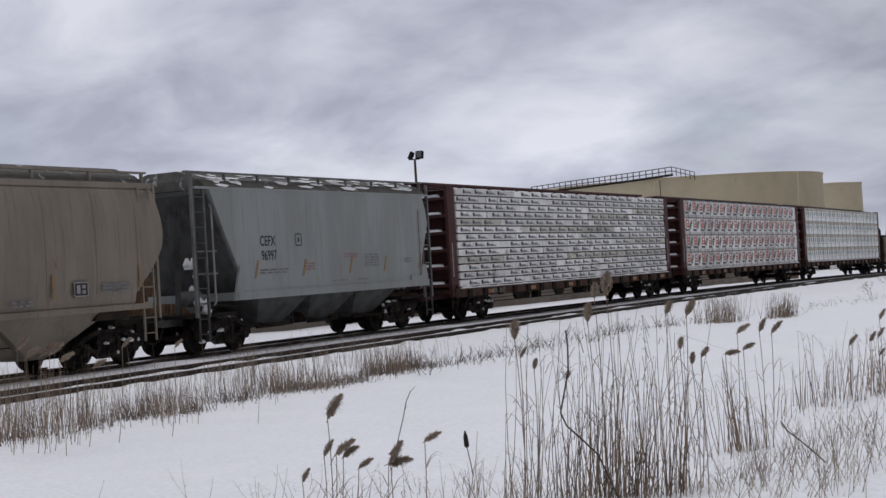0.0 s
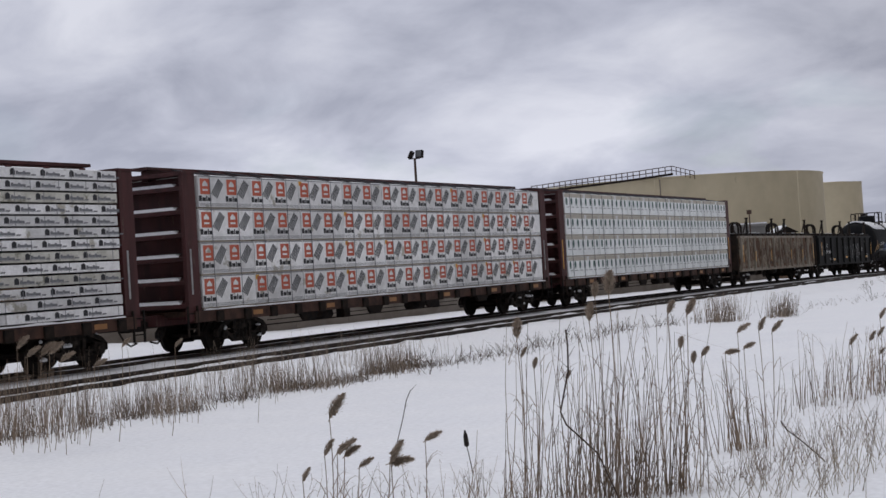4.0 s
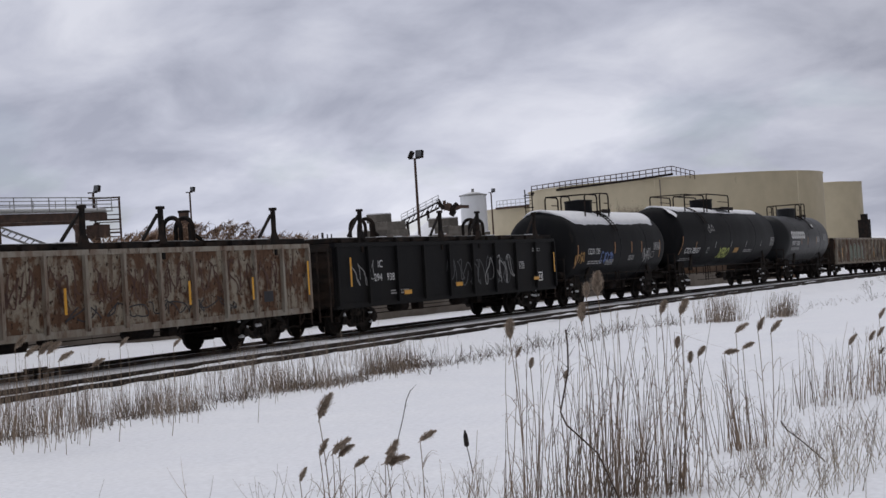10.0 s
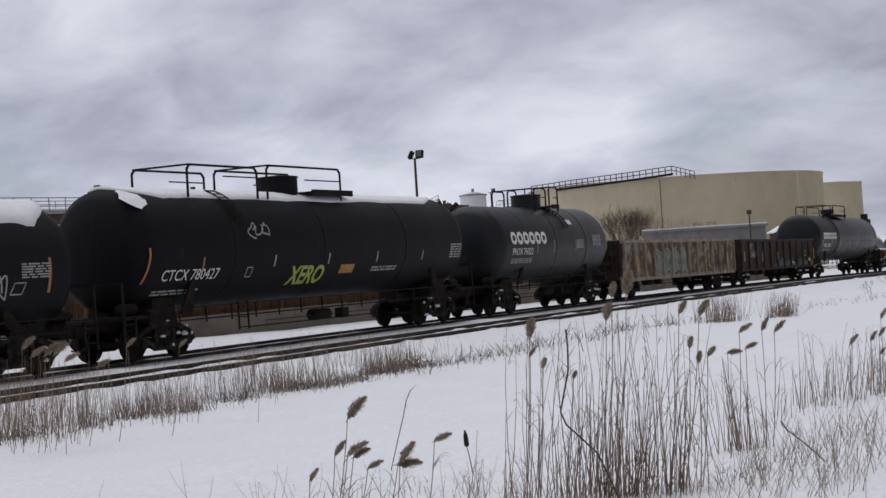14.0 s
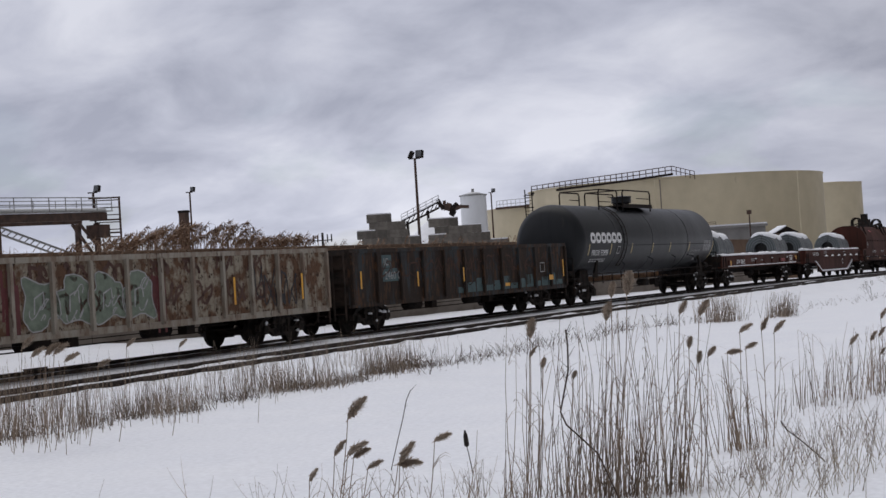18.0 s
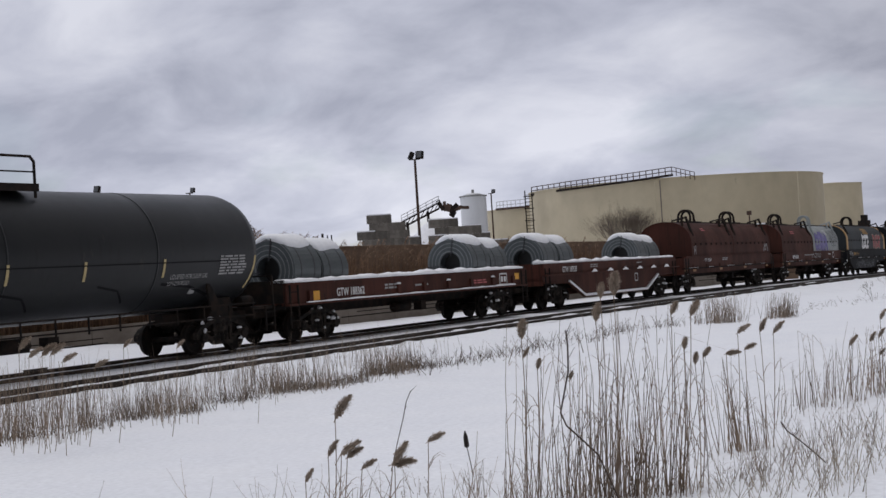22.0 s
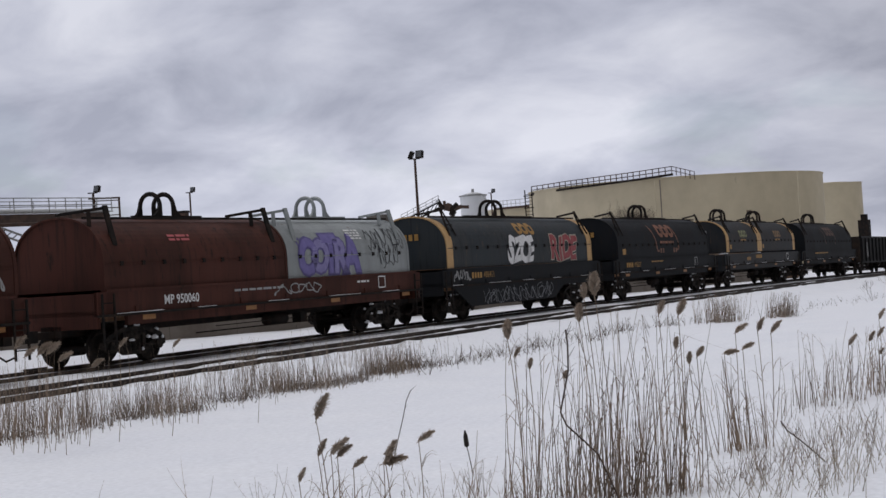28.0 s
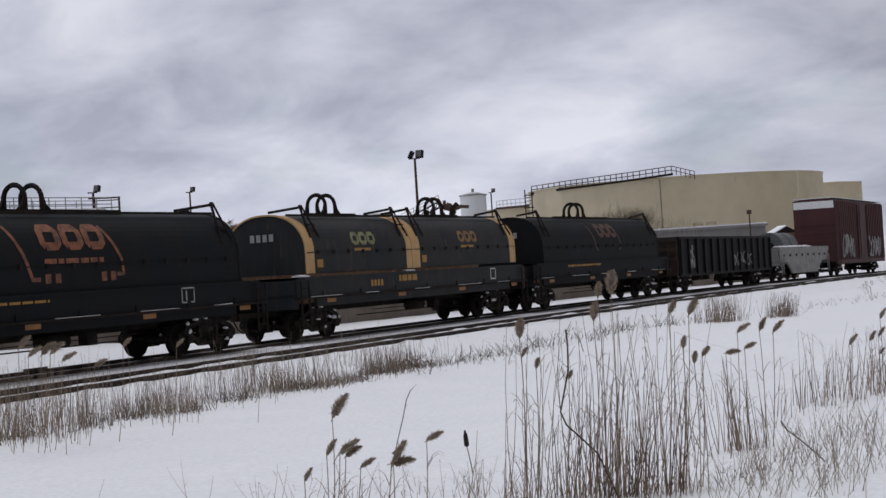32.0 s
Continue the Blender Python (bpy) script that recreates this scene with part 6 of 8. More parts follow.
    bars(car, 2.5, 1.7, 1, 0.7, 0.05, DIMWHITE, lay, seed=62)
    part("data_panel", strokes(stroke([(2.4, 0.9), (2.75, 0.9), (2.75, 1.22), (2.4, 1.22), (2.4, 0.9)], 0.04), on_flat(-1.506)), WHITEP, car)
    for u, r, top in ((117.25, 0.98, 3.08), (119.1, 0.90, 3.0), (128.3, 0.95, 3.06), (130.1, 0.87, 2.96)):
        coil(u, top - r, r, 1.45)


def hood_profile(w, z0, z1, top, k=26):
    pts = [(-w, z0), (-w, z1)]
    for i in range(1, k):
        a = math.pi * (1 - i / k)
        pts.append((w * math.copysign(abs(math.cos(a)) ** 0.9, math.cos(a)), z1 + (top - z1) * math.sin(a) ** 0.9))
    return pts + [(w, z1), (w, z0)]


def on_hood(w, z1, top, gap=0.008):
    def f(x, z):
        if z <= z1:
            return (x, -w - gap, z)
        s = min(1, (z - z1) / (top - z1)) ** (1 / 0.9)
        c = math.sqrt(max(0, 1 - s * s)) ** 0.9
        return (x, -w * c - gap * (0.5 + c), z + gap * s)
    return f


def hood(car, x0, x1, w, z0, z1, top, material, bands=None, bails=1, frames=2, label=""):
    pr = hood_profile(w, z0, z1, top)
    h = part("hood", rings(B(), [[(x, y, z) for y, z in pr] for x in (x0, x1)]), material, car, label)
    for x in (x0, x1):
        part("hood_rim", rings(B(), [[(x + d, y * k, z0 + (z - z0) * k) for y, z in pr] for d, k in ((-0.05, 0.985), (-0.05, 1.012), (0.05, 1.012), (0.05, 0.985))], caps=False), bands or material, h)
    if bands:
        for x in (x0 + 0.05, x1 - 0.42):
            part("painted_band", rings(B(), [[(x + d, y * 1.004, z0 + (z - z0) * 1.002) for y, z in pr] for d in (0, 0.36)], caps=False), bands, h)
    for i in range(1, 4):
        x = x0 + (x1 - x0) * i / 4
        part("hood_seam", rings(B(), [[(x + d, y * 1.003, z0 + (z - z0) * 1.0015) for y, z in pr] for d in (-0.02, 0.02)], caps=False), material, h)
    part("edge_angle", box(B(), x0, x1, -w - 0.03, -w + 0.02, z1 - 0.012, z1 + 0.012), material, h)
    k = int((x1 - x0) / 0.85)
    for i in range(k):
        x = x0 + 0.6 + (x1 - x0 - 1.2) * i / (k - 1)
        part("latch", soften(box(B(), x - 0.05, x + 0.05, -w - 0.05, -w, z1 - 0.05, z1 + 0.06), 0.01), STEEL, h)
    tone = material if material in (SILVER, REDBR) else STEEL
    for i in range(bails):
        c = x0 + (x1 - x0) * (i + 0.5) / bails
        for d in (-0.28, 0.28):
            part("lifting_bail", arch_across(B(), c + d, top - 0.06, 0.34, 0.74, 0.13), tone if tone is SILVER else STEEL, h)
        reach = 3.0 if bails == 1 and x1 - x0 > 9 else 1.4
        for y in (-0.42, 0.26):
            part("bail_base", box(B(), c - reach, c + reach, y, y + 0.16, top - 0.08, top + 0.07), tone if tone is SILVER else STEEL, h)
        for y in (-0.34, 0.34):
            for e in (-1, 1):
                a = c + e * 0.30
                part("bail_gusset", prism(B(), [(a, top), (a + e * 0.34, top), (a + e * 0.10, top + 0.20), (a, top + 0.44)], y - 0.035, y + 0.035), tone if tone is SILVER else STEEL, h)
    part("top_rail", bar(B(), (x0 + 0.1, -0.75, top - 0.03), (x1 - 0.1, -0.75, top - 0.03), 0.06), STEEL, h)
    for i in range(frames):
        x = x0 + 0.5 + (x1 - x0 - 1.0) * i / max(1, frames - 1)
        bm = B()
        if tone is STEEL:
            bar(bm, (x - 0.16, -1.40, z1 + 0.45), (x + 0.02, -0.95, top + 0.26), 0.055)
            bar(bm, (x + 0.34, -1.40, z1 + 0.45), (x + 0.10, -0.95, top + 0.26), 0.055)
            bar(bm, (x - 0.10, -1.25, z1 + 0.85), (x + 0.30, -1.25, z1 + 0.85), 0.05)
        else:
            bar(bm, (x + 0.0, -1.38, z1 + 0.45), (x + 0.14, -1.0, top + 0.26), 0.13, 0.07)
            bar(bm, (x - 0.45, -1.0, top - 0.25), (x - 0.40, -0.95, top + 0.12), 0.10)
        bar(bm, (x + 0.10, -0.97, top + 0.20), (x - 1.3, -0.75, top + 0.03), 0.075)
        part("stacking_guide", bm, tone if tone is SILVER else STEEL, h)
    return h


def hood_car(u, half, label, frame_mat, z0=1.88, trough=1.28, cx=0.0, inset=1.8):
    car = railcar("coil_car", label, "coil car", u, half, inset, cx)
    for y in (-1.48, 1.48):
        part("side_sill", soften(box(B(), cx - half, cx + half, y - 0.06, y + 0.06, trough, z0 - 0.06), 0.015), frame_mat, car)
        part("walkway", box(B(), cx - half, cx + half, y - 0.16, y + 0.10, trough - 0.06, trough), STEEL, car)
        part("top_flange", box(B(), cx - half + 0.3, cx + half - 0.3, y - 0.10, y + 0.10, z0 - 0.06, z0), frame_mat, car)
    part("floor", box(B(), cx - half, cx + half, -1.42, 1.42, trough, trough + 0.1), frame_mat, car)
    for s in (-1, 1):
        part("end_sill", box(B(), cx + min(s * half, s * (half - 0.1)), cx + max(s * half, s * (half - 0.1)), -1.5, 1.5, 0.95, 1.80), frame_mat, car)
        ladder(car, cx + s * (half - 0.28), -1.62, 0.42, 1.78, 0.42, STEEL)
    for i in range(7):
        x = cx - half + 1.4 + i * (2 * half - 2.8) / 6
        part("stake_pocket", soften(box(B(), x - 0.07, x + 0.07, -1.575, -1.54, trough + 0.01, trough + 0.16), 0.01), frame_mat, car)
        if i % 2 == 0:
            patch(car, "reflector", x + 0.35, trough - 0.20, 0.5, 0.12, REFLO, on_flat(-1.42))
    part("lower_sill", box(B(), cx - half + 1.2, cx + half - 1.2, -1.41, -1.30, trough - 0.30, trough - 0.06), frame_mat, car)
    for i in range(5):
        x = cx - half + 0.6 + i * 2 * half / 5
        part("ledge_snow", lumpy(x, x + 1.3 + 0.5 * math.sin(u + i * 2), -1.63, -1.57, trough + 0.002, 0.022, int(u) + i, 0.25), LOADSNOW, car, smooth=True)
    sill(car, cx - half, cx + half)
    brake_gear(car, 1.0)
    return car


def initials(parent, x, z, size, material, lay):
    """The owner's initials as four plain blocks."""
    h = size * 0.66
    for i in range(4):
        part("letter_block", strokes(rect(x + i * size * 0.68, z, size * 0.46, h), lay), material, parent)


def block_emblem(parent, x, z, s, material, lay):
    """A bold emblem of three plain leaning blocks, each with a slot."""
    emblem = None
    for k in range(3):
        q = frame_shape(x + k * 0.74 * s, z + 0.08 * s, 0.70 * s, 0.62 * s, 0.19 * s, 0.12)
        emblem = part("emblem", strokes(q, lay), material, parent)
    return emblem


def hooded_cars():
    w, z0, z1 = 1.46, 1.88, 2.50
    car = hood_car(140.7, 8.2, "oxide-red coil car under two red hoods", REDBR)
    lay, sd = on_hood(w, z1, 3.72), lambda a, b: (a, -1.556, b + 0.27)
    for a, b in ((-6.6, 0.75), (0.85, 8.0)):
        hood(car, a, b, w, z0, z1, 3.72, REDBR)
    lettering(car, "HTT 100869", -4.9, 1.30, 0.24, WHITEP, sd, wide=0.95)
    bars(car, -1.8, 1.42, 2, 1.0, 0.05, DIMWHITE, sd, seed=71)
    part("stencil_mark", strokes(stroke([(-6.2, 1.98), (-6.2, 2.42)], 0.06) + stroke([(-5.95, 1.98), (-5.95, 2.42)], 0.06) + stroke([(-6.2, 2.2), (-5.95, 2.2)], 0.05), lay), DIMWHITE, car)
    bars(car, -4.2, 3.3, 2, 0.6, 0.05, GRAF_ROSE, lay, seed=72)
    scrawl(car, 73, 6.8, 1.98, 0.8, 0.5, 3, 0.05, DIMWHITE, lay)

    car = hood_car(158.9, 7.95, "oxide-red coil car with one red and one silver hood, graffiti", REDBR, cx=0.3)
    hood(car, -7.25, 0.48, w, z0, z1, 3.70, REDBR)
    hood(car, 0.60, 7.65, w, z0, z1, 3.70, SILVER, label="silver hood with violet graffiti")
    lay = on_hood(w, z1, 3.70)
    lettering(car, "MP 950060", -5.2, 1.16, 0.33, WHITEP, sd, wide=0.95, bold=0.006)
    bars(car, -2.2, 1.35, 1, 2.4, 0.06, DIMWHITE, sd, seed=81)
    bars(car, 4.2, 1.35, 1, 0.7, 0.06, WHITEP, sd, seed=82)
    part("data_panel", strokes(stroke([(5.5, 1.15), (5.9, 1.15), (5.9, 1.5), (5.5, 1.5), (5.5, 1.15)], 0.04), sd), WHITEP, car)
    bars(car, -4.6, 3.15, 2, 0.9, 0.06, GRAF_ROSE, lay, seed=83)
    fat = [lambda a, b, k=k: (a + (b - 2.3) * 0.05, lay(a, b)[1] - 0.004 * k, lay(a, b)[2] + 0.003 * k) for k in range(4)]
    for k, (ch, x, z, size) in enumerate((("O", 1.15, 2.02, 1.40), ("O", 1.85, 2.06, 1.28), ("T", 2.48, 2.02, 1.56), ("R", 3.05, 2.02, 1.40), ("A", 3.65, 2.00, 1.52))):
        lettering(car, ch, x, z, size, GRAF_PURPLE, fat[0], "graffiti", wide=0.88, bold=0.13)
        lettering(car, ch, x, z, size, GRAF_LILAC if k % 2 else GRAF_VIOLET, fat[2], "graffiti", wide=0.88, bold=0.065)
    part("graffiti", strokes(stroke([(1.25, 2.75), (1.15, 2.95), (1.3, 3.05), (1.4, 2.9)], 0.07), lay), GRAF_PURPLE, car)
    bars(car, 4.1, 3.25, 4, 0.8, 0.05, WHITEP, lay, seed=86)
    scrawl(car, 88, 5.1, 2.6, 2.3, 0.75, 7, 0.03, INK, lay)
    scrawl(car, 89, 5.6, 2.0, 1.4, 0.8, 5, 0.03, INK, lay)
    scrawl(car, 90, -0.3, 1.16, 2.4, 0.3, 6, 0.035, DIMWHITE, sd)

    car = hood_car(175.2, 7.3, "blue-grey coil car with yellow-ended hood and graffiti", NAVY, cx=0.9, inset=2.0)
    top = 3.80
    hood(car, -5.8, 7.4, w, z0 + 0.02, z1 + 0.1, top, BLUEG, YELLOW, bails=1, frames=2)
    lay = on_hood(w, z1 + 0.1, top)
    part("belly_plate", prism(B(), [(-5.6, 1.22), (-4.2, 0.48), (3.2, 0.48), (4.6, 1.22)], -1.50, -1.44), NAVY, car)
    initials(car, -4.2, 1.22, 0.32, GOLD, sd)
    lettering(car, "496411", -3.25, 1.22, 0.32, GOLD, sd, wide=0.95)
    scrawl(car, 101, -5.6, 1.15, 1.3, 0.4, 5, 0.045, DIMWHITE, sd)
    scrawl(car, 102, -3.2, 0.55, 6.2, 0.62, 12, 0.022, GREYINK, on_flat(-1.508))
    scrawl(car, 103, -3.0, 0.5, 5.8, 0.52, 10, 0.025, GREYINK, on_flat(-1.506))
    block_emblem(car, 0.25, 3.0, 0.75, GOLD, lay)
    def sway(k):
        def f(a, b):
            a, b = a + 0.07 * math.sin(5.1 * b + a) + 0.10 * (b - 2.4), b + 0.06 * math.sin(4.3 * a)
            p = lay(a, b)
            return (p[0], p[1] - 0.004 * k, p[2] + 0.003 * k)
        return f
    out = [sway(k) for k in range(4)]
    for ch, x, z, size in (("S", -0.85, 2.02, 1.45), ("Z", -0.28, 2.06, 1.26), ("O", 0.22, 2.00, 1.42), ("E", 0.88, 2.06, 1.34)):
        lettering(car, ch, x, z, size, INK, out[1], "graffiti", wide=0.82, bold=0.115)
        lettering(car, ch, x, z, size, WHITEP, out[2], "graffiti", wide=0.82, bold=0.065)
    for ch, x in (("R", 3.10), ("I", 3.98), ("D", 4.32), ("E", 5.14)):
        lettering(car, ch, x, 2.05, 1.30, LUMBER, out[1], "graffiti", wide=0.98, bold=0.105)
        lettering(car, ch, x, 2.05, 1.30, GRAF_CRIMSON, out[2], "graffiti", wide=0.98, bold=0.06)
    initials(car, -0.5, 2.95, 0.34, GOLD, lambda a, b: (-5.87, -a, b))

    car = hood_car(191.5, 7.5, "dark navy coil car under one long hood with orange emblem", NAVY, cx=1.0, inset=2.05)
    hood(car, -5.65, 7.5, w, z0, z1, 3.83, NAVY, bails=1, frames=2)
    lay = on_hood(w, z1, 3.83)
    block_emblem(car, -0.05, 2.78, 1.02, ORANGE, lay)
    part("emblem_brackets", strokes(stroke([(-0.95, 3.45), (-0.55, 2.55), (-0.4, 2.2), (-0.15, 2.2)], 0.10) + stroke([(2.2, 3.45), (2.65, 2.6), (2.7, 2.25), (2.45, 2.25)], 0.10), lay), ORANGE, car)
    bars(car, 0.0, 2.55, 1, 2.0, 0.12, ORANGE, lay, seed=111)
    part("emblem_spots", strokes(rect(0.0, 2.10, 0.18, 0.22) + rect(0.33, 2.10, 0.18, 0.22) + rect(1.9, 2.10, 0.18, 0.22) + rect(2.23, 2.10, 0.18, 0.22), lay), ORANGE, car)
    initials(car, -4.9, 1.22, 0.32, GOLD, sd)
    lettering(car, "493327", -3.95, 1.22, 0.32, GOLD, sd, wide=0.95)
    initials(car, -0.5, 2.95, 0.34, GOLD, lambda a, b: (-5.72, -a, b))
    bars(car, -1.6, 1.4, 1, 1.6, 0.06, GOLD, sd, seed=112)
    patch(car, "placard", -5.1, 2.08, 0.4, 0.26, GOLD, lay)
    part("data_panel", strokes(stroke([(4.8, 1.15), (5.3, 1.15), (5.3, 1.52), (4.8, 1.52), (4.8, 1.15)], 0.04) + rect(4.95, 1.2, 0.06, 0.25), sd), DIMWHITE, car)

    car = hood_car(209.2, 7.9, "slate coil car under two hoods with yellow end bands", SLATE, cx=0.35)
    for a, b in ((-6.85, -0.45), (-0.35, 7.55)):
        hood(car, a, b, w, z0 + 0.1, z1 + 0.1, 3.80, SLATE, YELLOW)
        h2 = on_hood(w, z1 + 0.1, 3.80)
        block_emblem(car, (a + b) / 2 - 0.6, 2.75, 0.66, LEMON if a < -3 else OCHRE, h2)
        patch(car, "emblem_bar", (a + b) / 2 - 0.5, 2.6, 1.0, 0.10, GOLD, h2)
        patch(car, "placard", a + 0.55, 2.15, 0.32, 0.24, GOLD, h2)
    initials(car, -3.4, 1.2, 0.3, GOLD, sd)
    initials(car, -0.5, 3.0, 0.34, DIMWHITE, lambda a, b: (-6.93, -a, b))
    bars(car, -1.6, 1.3, 1, 1.2, 0.2, GOLD, sd, seed=121)
    part("data_panel", strokes(stroke([(5.2, 1.15), (5.6, 1.15), (5.6, 1.52), (5.2, 1.52), (5.2, 1.15)], 0.04), sd), WHITEP, car)
    for x in (-7.2, -1.0):
        part("trough_snow", lumpy(x, x + 0.6, -1.5, -1.1, 1.885, 0.1, 3, 0.2), LOADSNOW, car)

    car = hood_car(226.2, 7.95, "dark navy coil car under one weathered hood", NAVY)
    hood(car, -6.7, 6.8, w, z0, z1, 3.80, NAVY, bails=1, frames=2)
    lay = on_hood(w, z1, 3.80)
    block_emblem(car, -0.6, 2.8, 1.0, GRAF_BROWN, lay)
    part("emblem_brackets", strokes(stroke([(-1.4, 3.4), (-1.1, 2.5), (-0.8, 2.3)], 0.08) + stroke([(1.5, 3.4), (1.9, 2.5), (1.7, 2.3)], 0.08), lay), GRAF_BROWN, car)
    bars(car, -4.5, 1.4, 1, 3.6, 0.08, GOLD, sd, seed=131)
    initials(car, -0.5, 2.95, 0.34, DIMWHITE, lambda a, b: (-6.78, -a, b))


def last_cars():
    half = 6.2
    car = railcar("coil_car", "short pale grey coil car with fishbelly sides", "coil car", 261.0, half, 1.7)
    for y in (-1.46, 1.46):
        part("side_plate", prism(B(), [(-half, 1.25), (-half + 1.8, 1.2), (-half + 3.0, 0.45), (half - 3.0, 0.45), (half - 1.8, 1.2), (half, 1.25), (half, 2.0), (-half, 2.0)], y - 0.05, y + 0.05), GREYCAR, car)
        part("top_beam", soften(box(B(), -half, half, y - 0.12, y + 0.12, 1.85, 2.15), 0.02), GREYCAR, car)
    for i in range(8):
        x = -half + 0.8 + i * 1.5
        part("side_opening", box(B(), x, x + 0.35, -1.53, -1.50, 1.55, 1.7), STEEL, car)
    part("floor", box(B(), -half, half, -1.4, 1.4, 1.2, 1.3), GREYCAR, car)
    part("beam_snow", lumpy(-half, 1.5, -1.56, -1.1, 2.155, 0.14, 5), LOADSNOW, car)
    sill(car, -half, half)
    for s in (-1, 1):
        part("end_wall", box(B(), min(s * half, s * (half - 0.08)), max(s * half, s * (half - 0.08)), -1.5, 1.5, 1.0, 2.1), GREYCAR, car)
        ladder(car, s * (half - 0.3), -1.60, 0.45, 1.7, 0.42, GREYCAR)
    for u in (258.6, 260.6):
        coil(u, 2.15, 1.0, 1.7, snow=False)

    half = 8.1
    car = railcar("box_car", "maroon ribbed box car with snow on its roof and pale graffiti", "box car", 278.2, half, 1.9)
    z0, z1 = 1.05, 5.50
    part("body", box(B(), -half, half, -1.48, 1.48, z0, z1), BOXM, car)
    n = 26
    me = finish(soften(box(B(), -0.05, 0.05, -0.06, 0.0, 0.1, z1 - z0 - 0.1), 0.02), "side_post")
    me.materials.append(BOXM)
    for i in range(n + 1):
        x = -half + 0.08 + (2 * half - 0.16) * i / n
        if abs(x - 0.3) < 1.7:
            continue
        part("side_post", me, BOXM, car).location = (x, -1.48, z0)
    d = part("sliding_door", soften(box(B(), -1.2, 1.8, -1.58, -1.5, z0 + 0.1, z1 - 0.2), 0.02), BOXM, car)
    for i in range(5):
        part("door_rib", box(B(), -1.2, 1.8, -1.62, -1.58, z0 + 0.4 + i * 0.75, z0 + 0.48 + i * 0.75), BOXM, d)
    for x in (-0.9, 1.4):
        part("lock_bar", bar(B(), (x, -1.64, z0 + 0.2), (x, -1.64, z1 - 0.3), 0.05), STEEL, d)
    part("side_sill", box(B(), -half, half, -1.52, -1.44, 0.85, z0 + 0.05), BOXM, car)
    part("end_panel", box(B(), -half - 0.06, -half - 0.002, -1.44, 1.44, 4.9, 5.42), WHITEP, car, "white painted upper end panel")
    for i in range(5):
        part("end_rib", soften(box(B(), -half - 0.09, -half - 0.003, -1.4, 1.4, 1.3 + i * 0.6, 1.46 + i * 0.6), 0.03), BOXM, car)
    part("roof", loft(B(), [(z1, -half, half, 1.5), (z1 + 0.08, -half + 0.02, half - 0.02, 1.0), (z1 + 0.12, -half + 0.02, half - 0.02, 0.1)]), BOXM, car)
    part("roof_snow", lumpy(-half, half, -1.45, 1.45, z1 + 0.12, 0.1, 2, 0.6), LOADSNOW, car)
    lay = on_flat(-1.548)
    scrawl(car, 140, -6.4, 1.3, 3.6, 1.7, 6, 0.16, DIMWHITE, lay)
    scrawl(car, 141, 2.4, 1.3, 4.2, 1.6, 6, 0.16, DIMWHITE, lay)
    ladder(car, -half + 0.3, -1.62, 0.5, 4.9, 0.42, BOXM)
    sill(car, -half, half)


hopper_tan()
hopper_grey()
centrebeam(-106.65, 11.62, "maroon centre-beam car stacked with white-wrapped lumber in thin layers", 0)
centrebeam(-81.47, 11.6, "maroon centre-beam car of wrapped lumber with red emblems", 1)
centrebeam(-56.72, 11.8, "maroon centre-beam car of pale wrapped lumber with green emblems", 2)
gondolas()
tank_cars()
open_coil_cars()
hooded_cars()
last_cars()


# ---------- the works behind the track ----------
def railing(bm, a, b, h=1.1, posts=10, r=0.03):
    a, b = Vector(a), Vector(b)
    up = Vector((0, 0, 1))
    for k in (0.5, 1.0):
        bar(bm, a + up * h * k, b + up * h * k, 2 * r, 2 * r, 5)
    for i in range(posts + 1):
        p = a.lerp(b, i / posts)
        bar(bm, p, p + up * h, 2 * r, 2 * r, 5)
    return bm


def storage_tank(name, c, r, h, label, material, courses=6, base=-1.6):
    t = thing(name, label, "storage tank")
    n = 96
    for i in range(courses):
        z0, z1 = base + (h - base) * i / courses, base + (h - base) * (i + 1) / courses
        q = r + 0.012 * (courses - i)
        part("shell_course", rings(B(), [[(c[0] + q * math.cos(2 * math.pi * k / n), c[1] + q * math.sin(2 * math.pi * k / n), z) for k in range(n)] for z in (z0, z1)], caps=False), material, t, smooth=True)
    part("roof", drum(B(), [(h - 0.02, r), (h + 0.25, r * 0.4), (h + 0.3, 0.1)], n, "z", (c[0], c[1], 0)), material, t, smooth=True)
    part("roof_kerb", rings(B(), [[(c[0] + q * math.cos(2 * math.pi * k / n), c[1] + q * math.sin(2 * math.pi * k / n), z) for k in range(n)] for z, q in ((h - 0.12, r), (h - 0.12, r + 0.12), (h, r + 0.12), (h, r))], caps=False), GALV if material is WHITETANK else material, t)
    return t


def polar(bearing, dist):
    a = radians(bearing)
    return dist * math.sin(a), dist * math.cos(a)


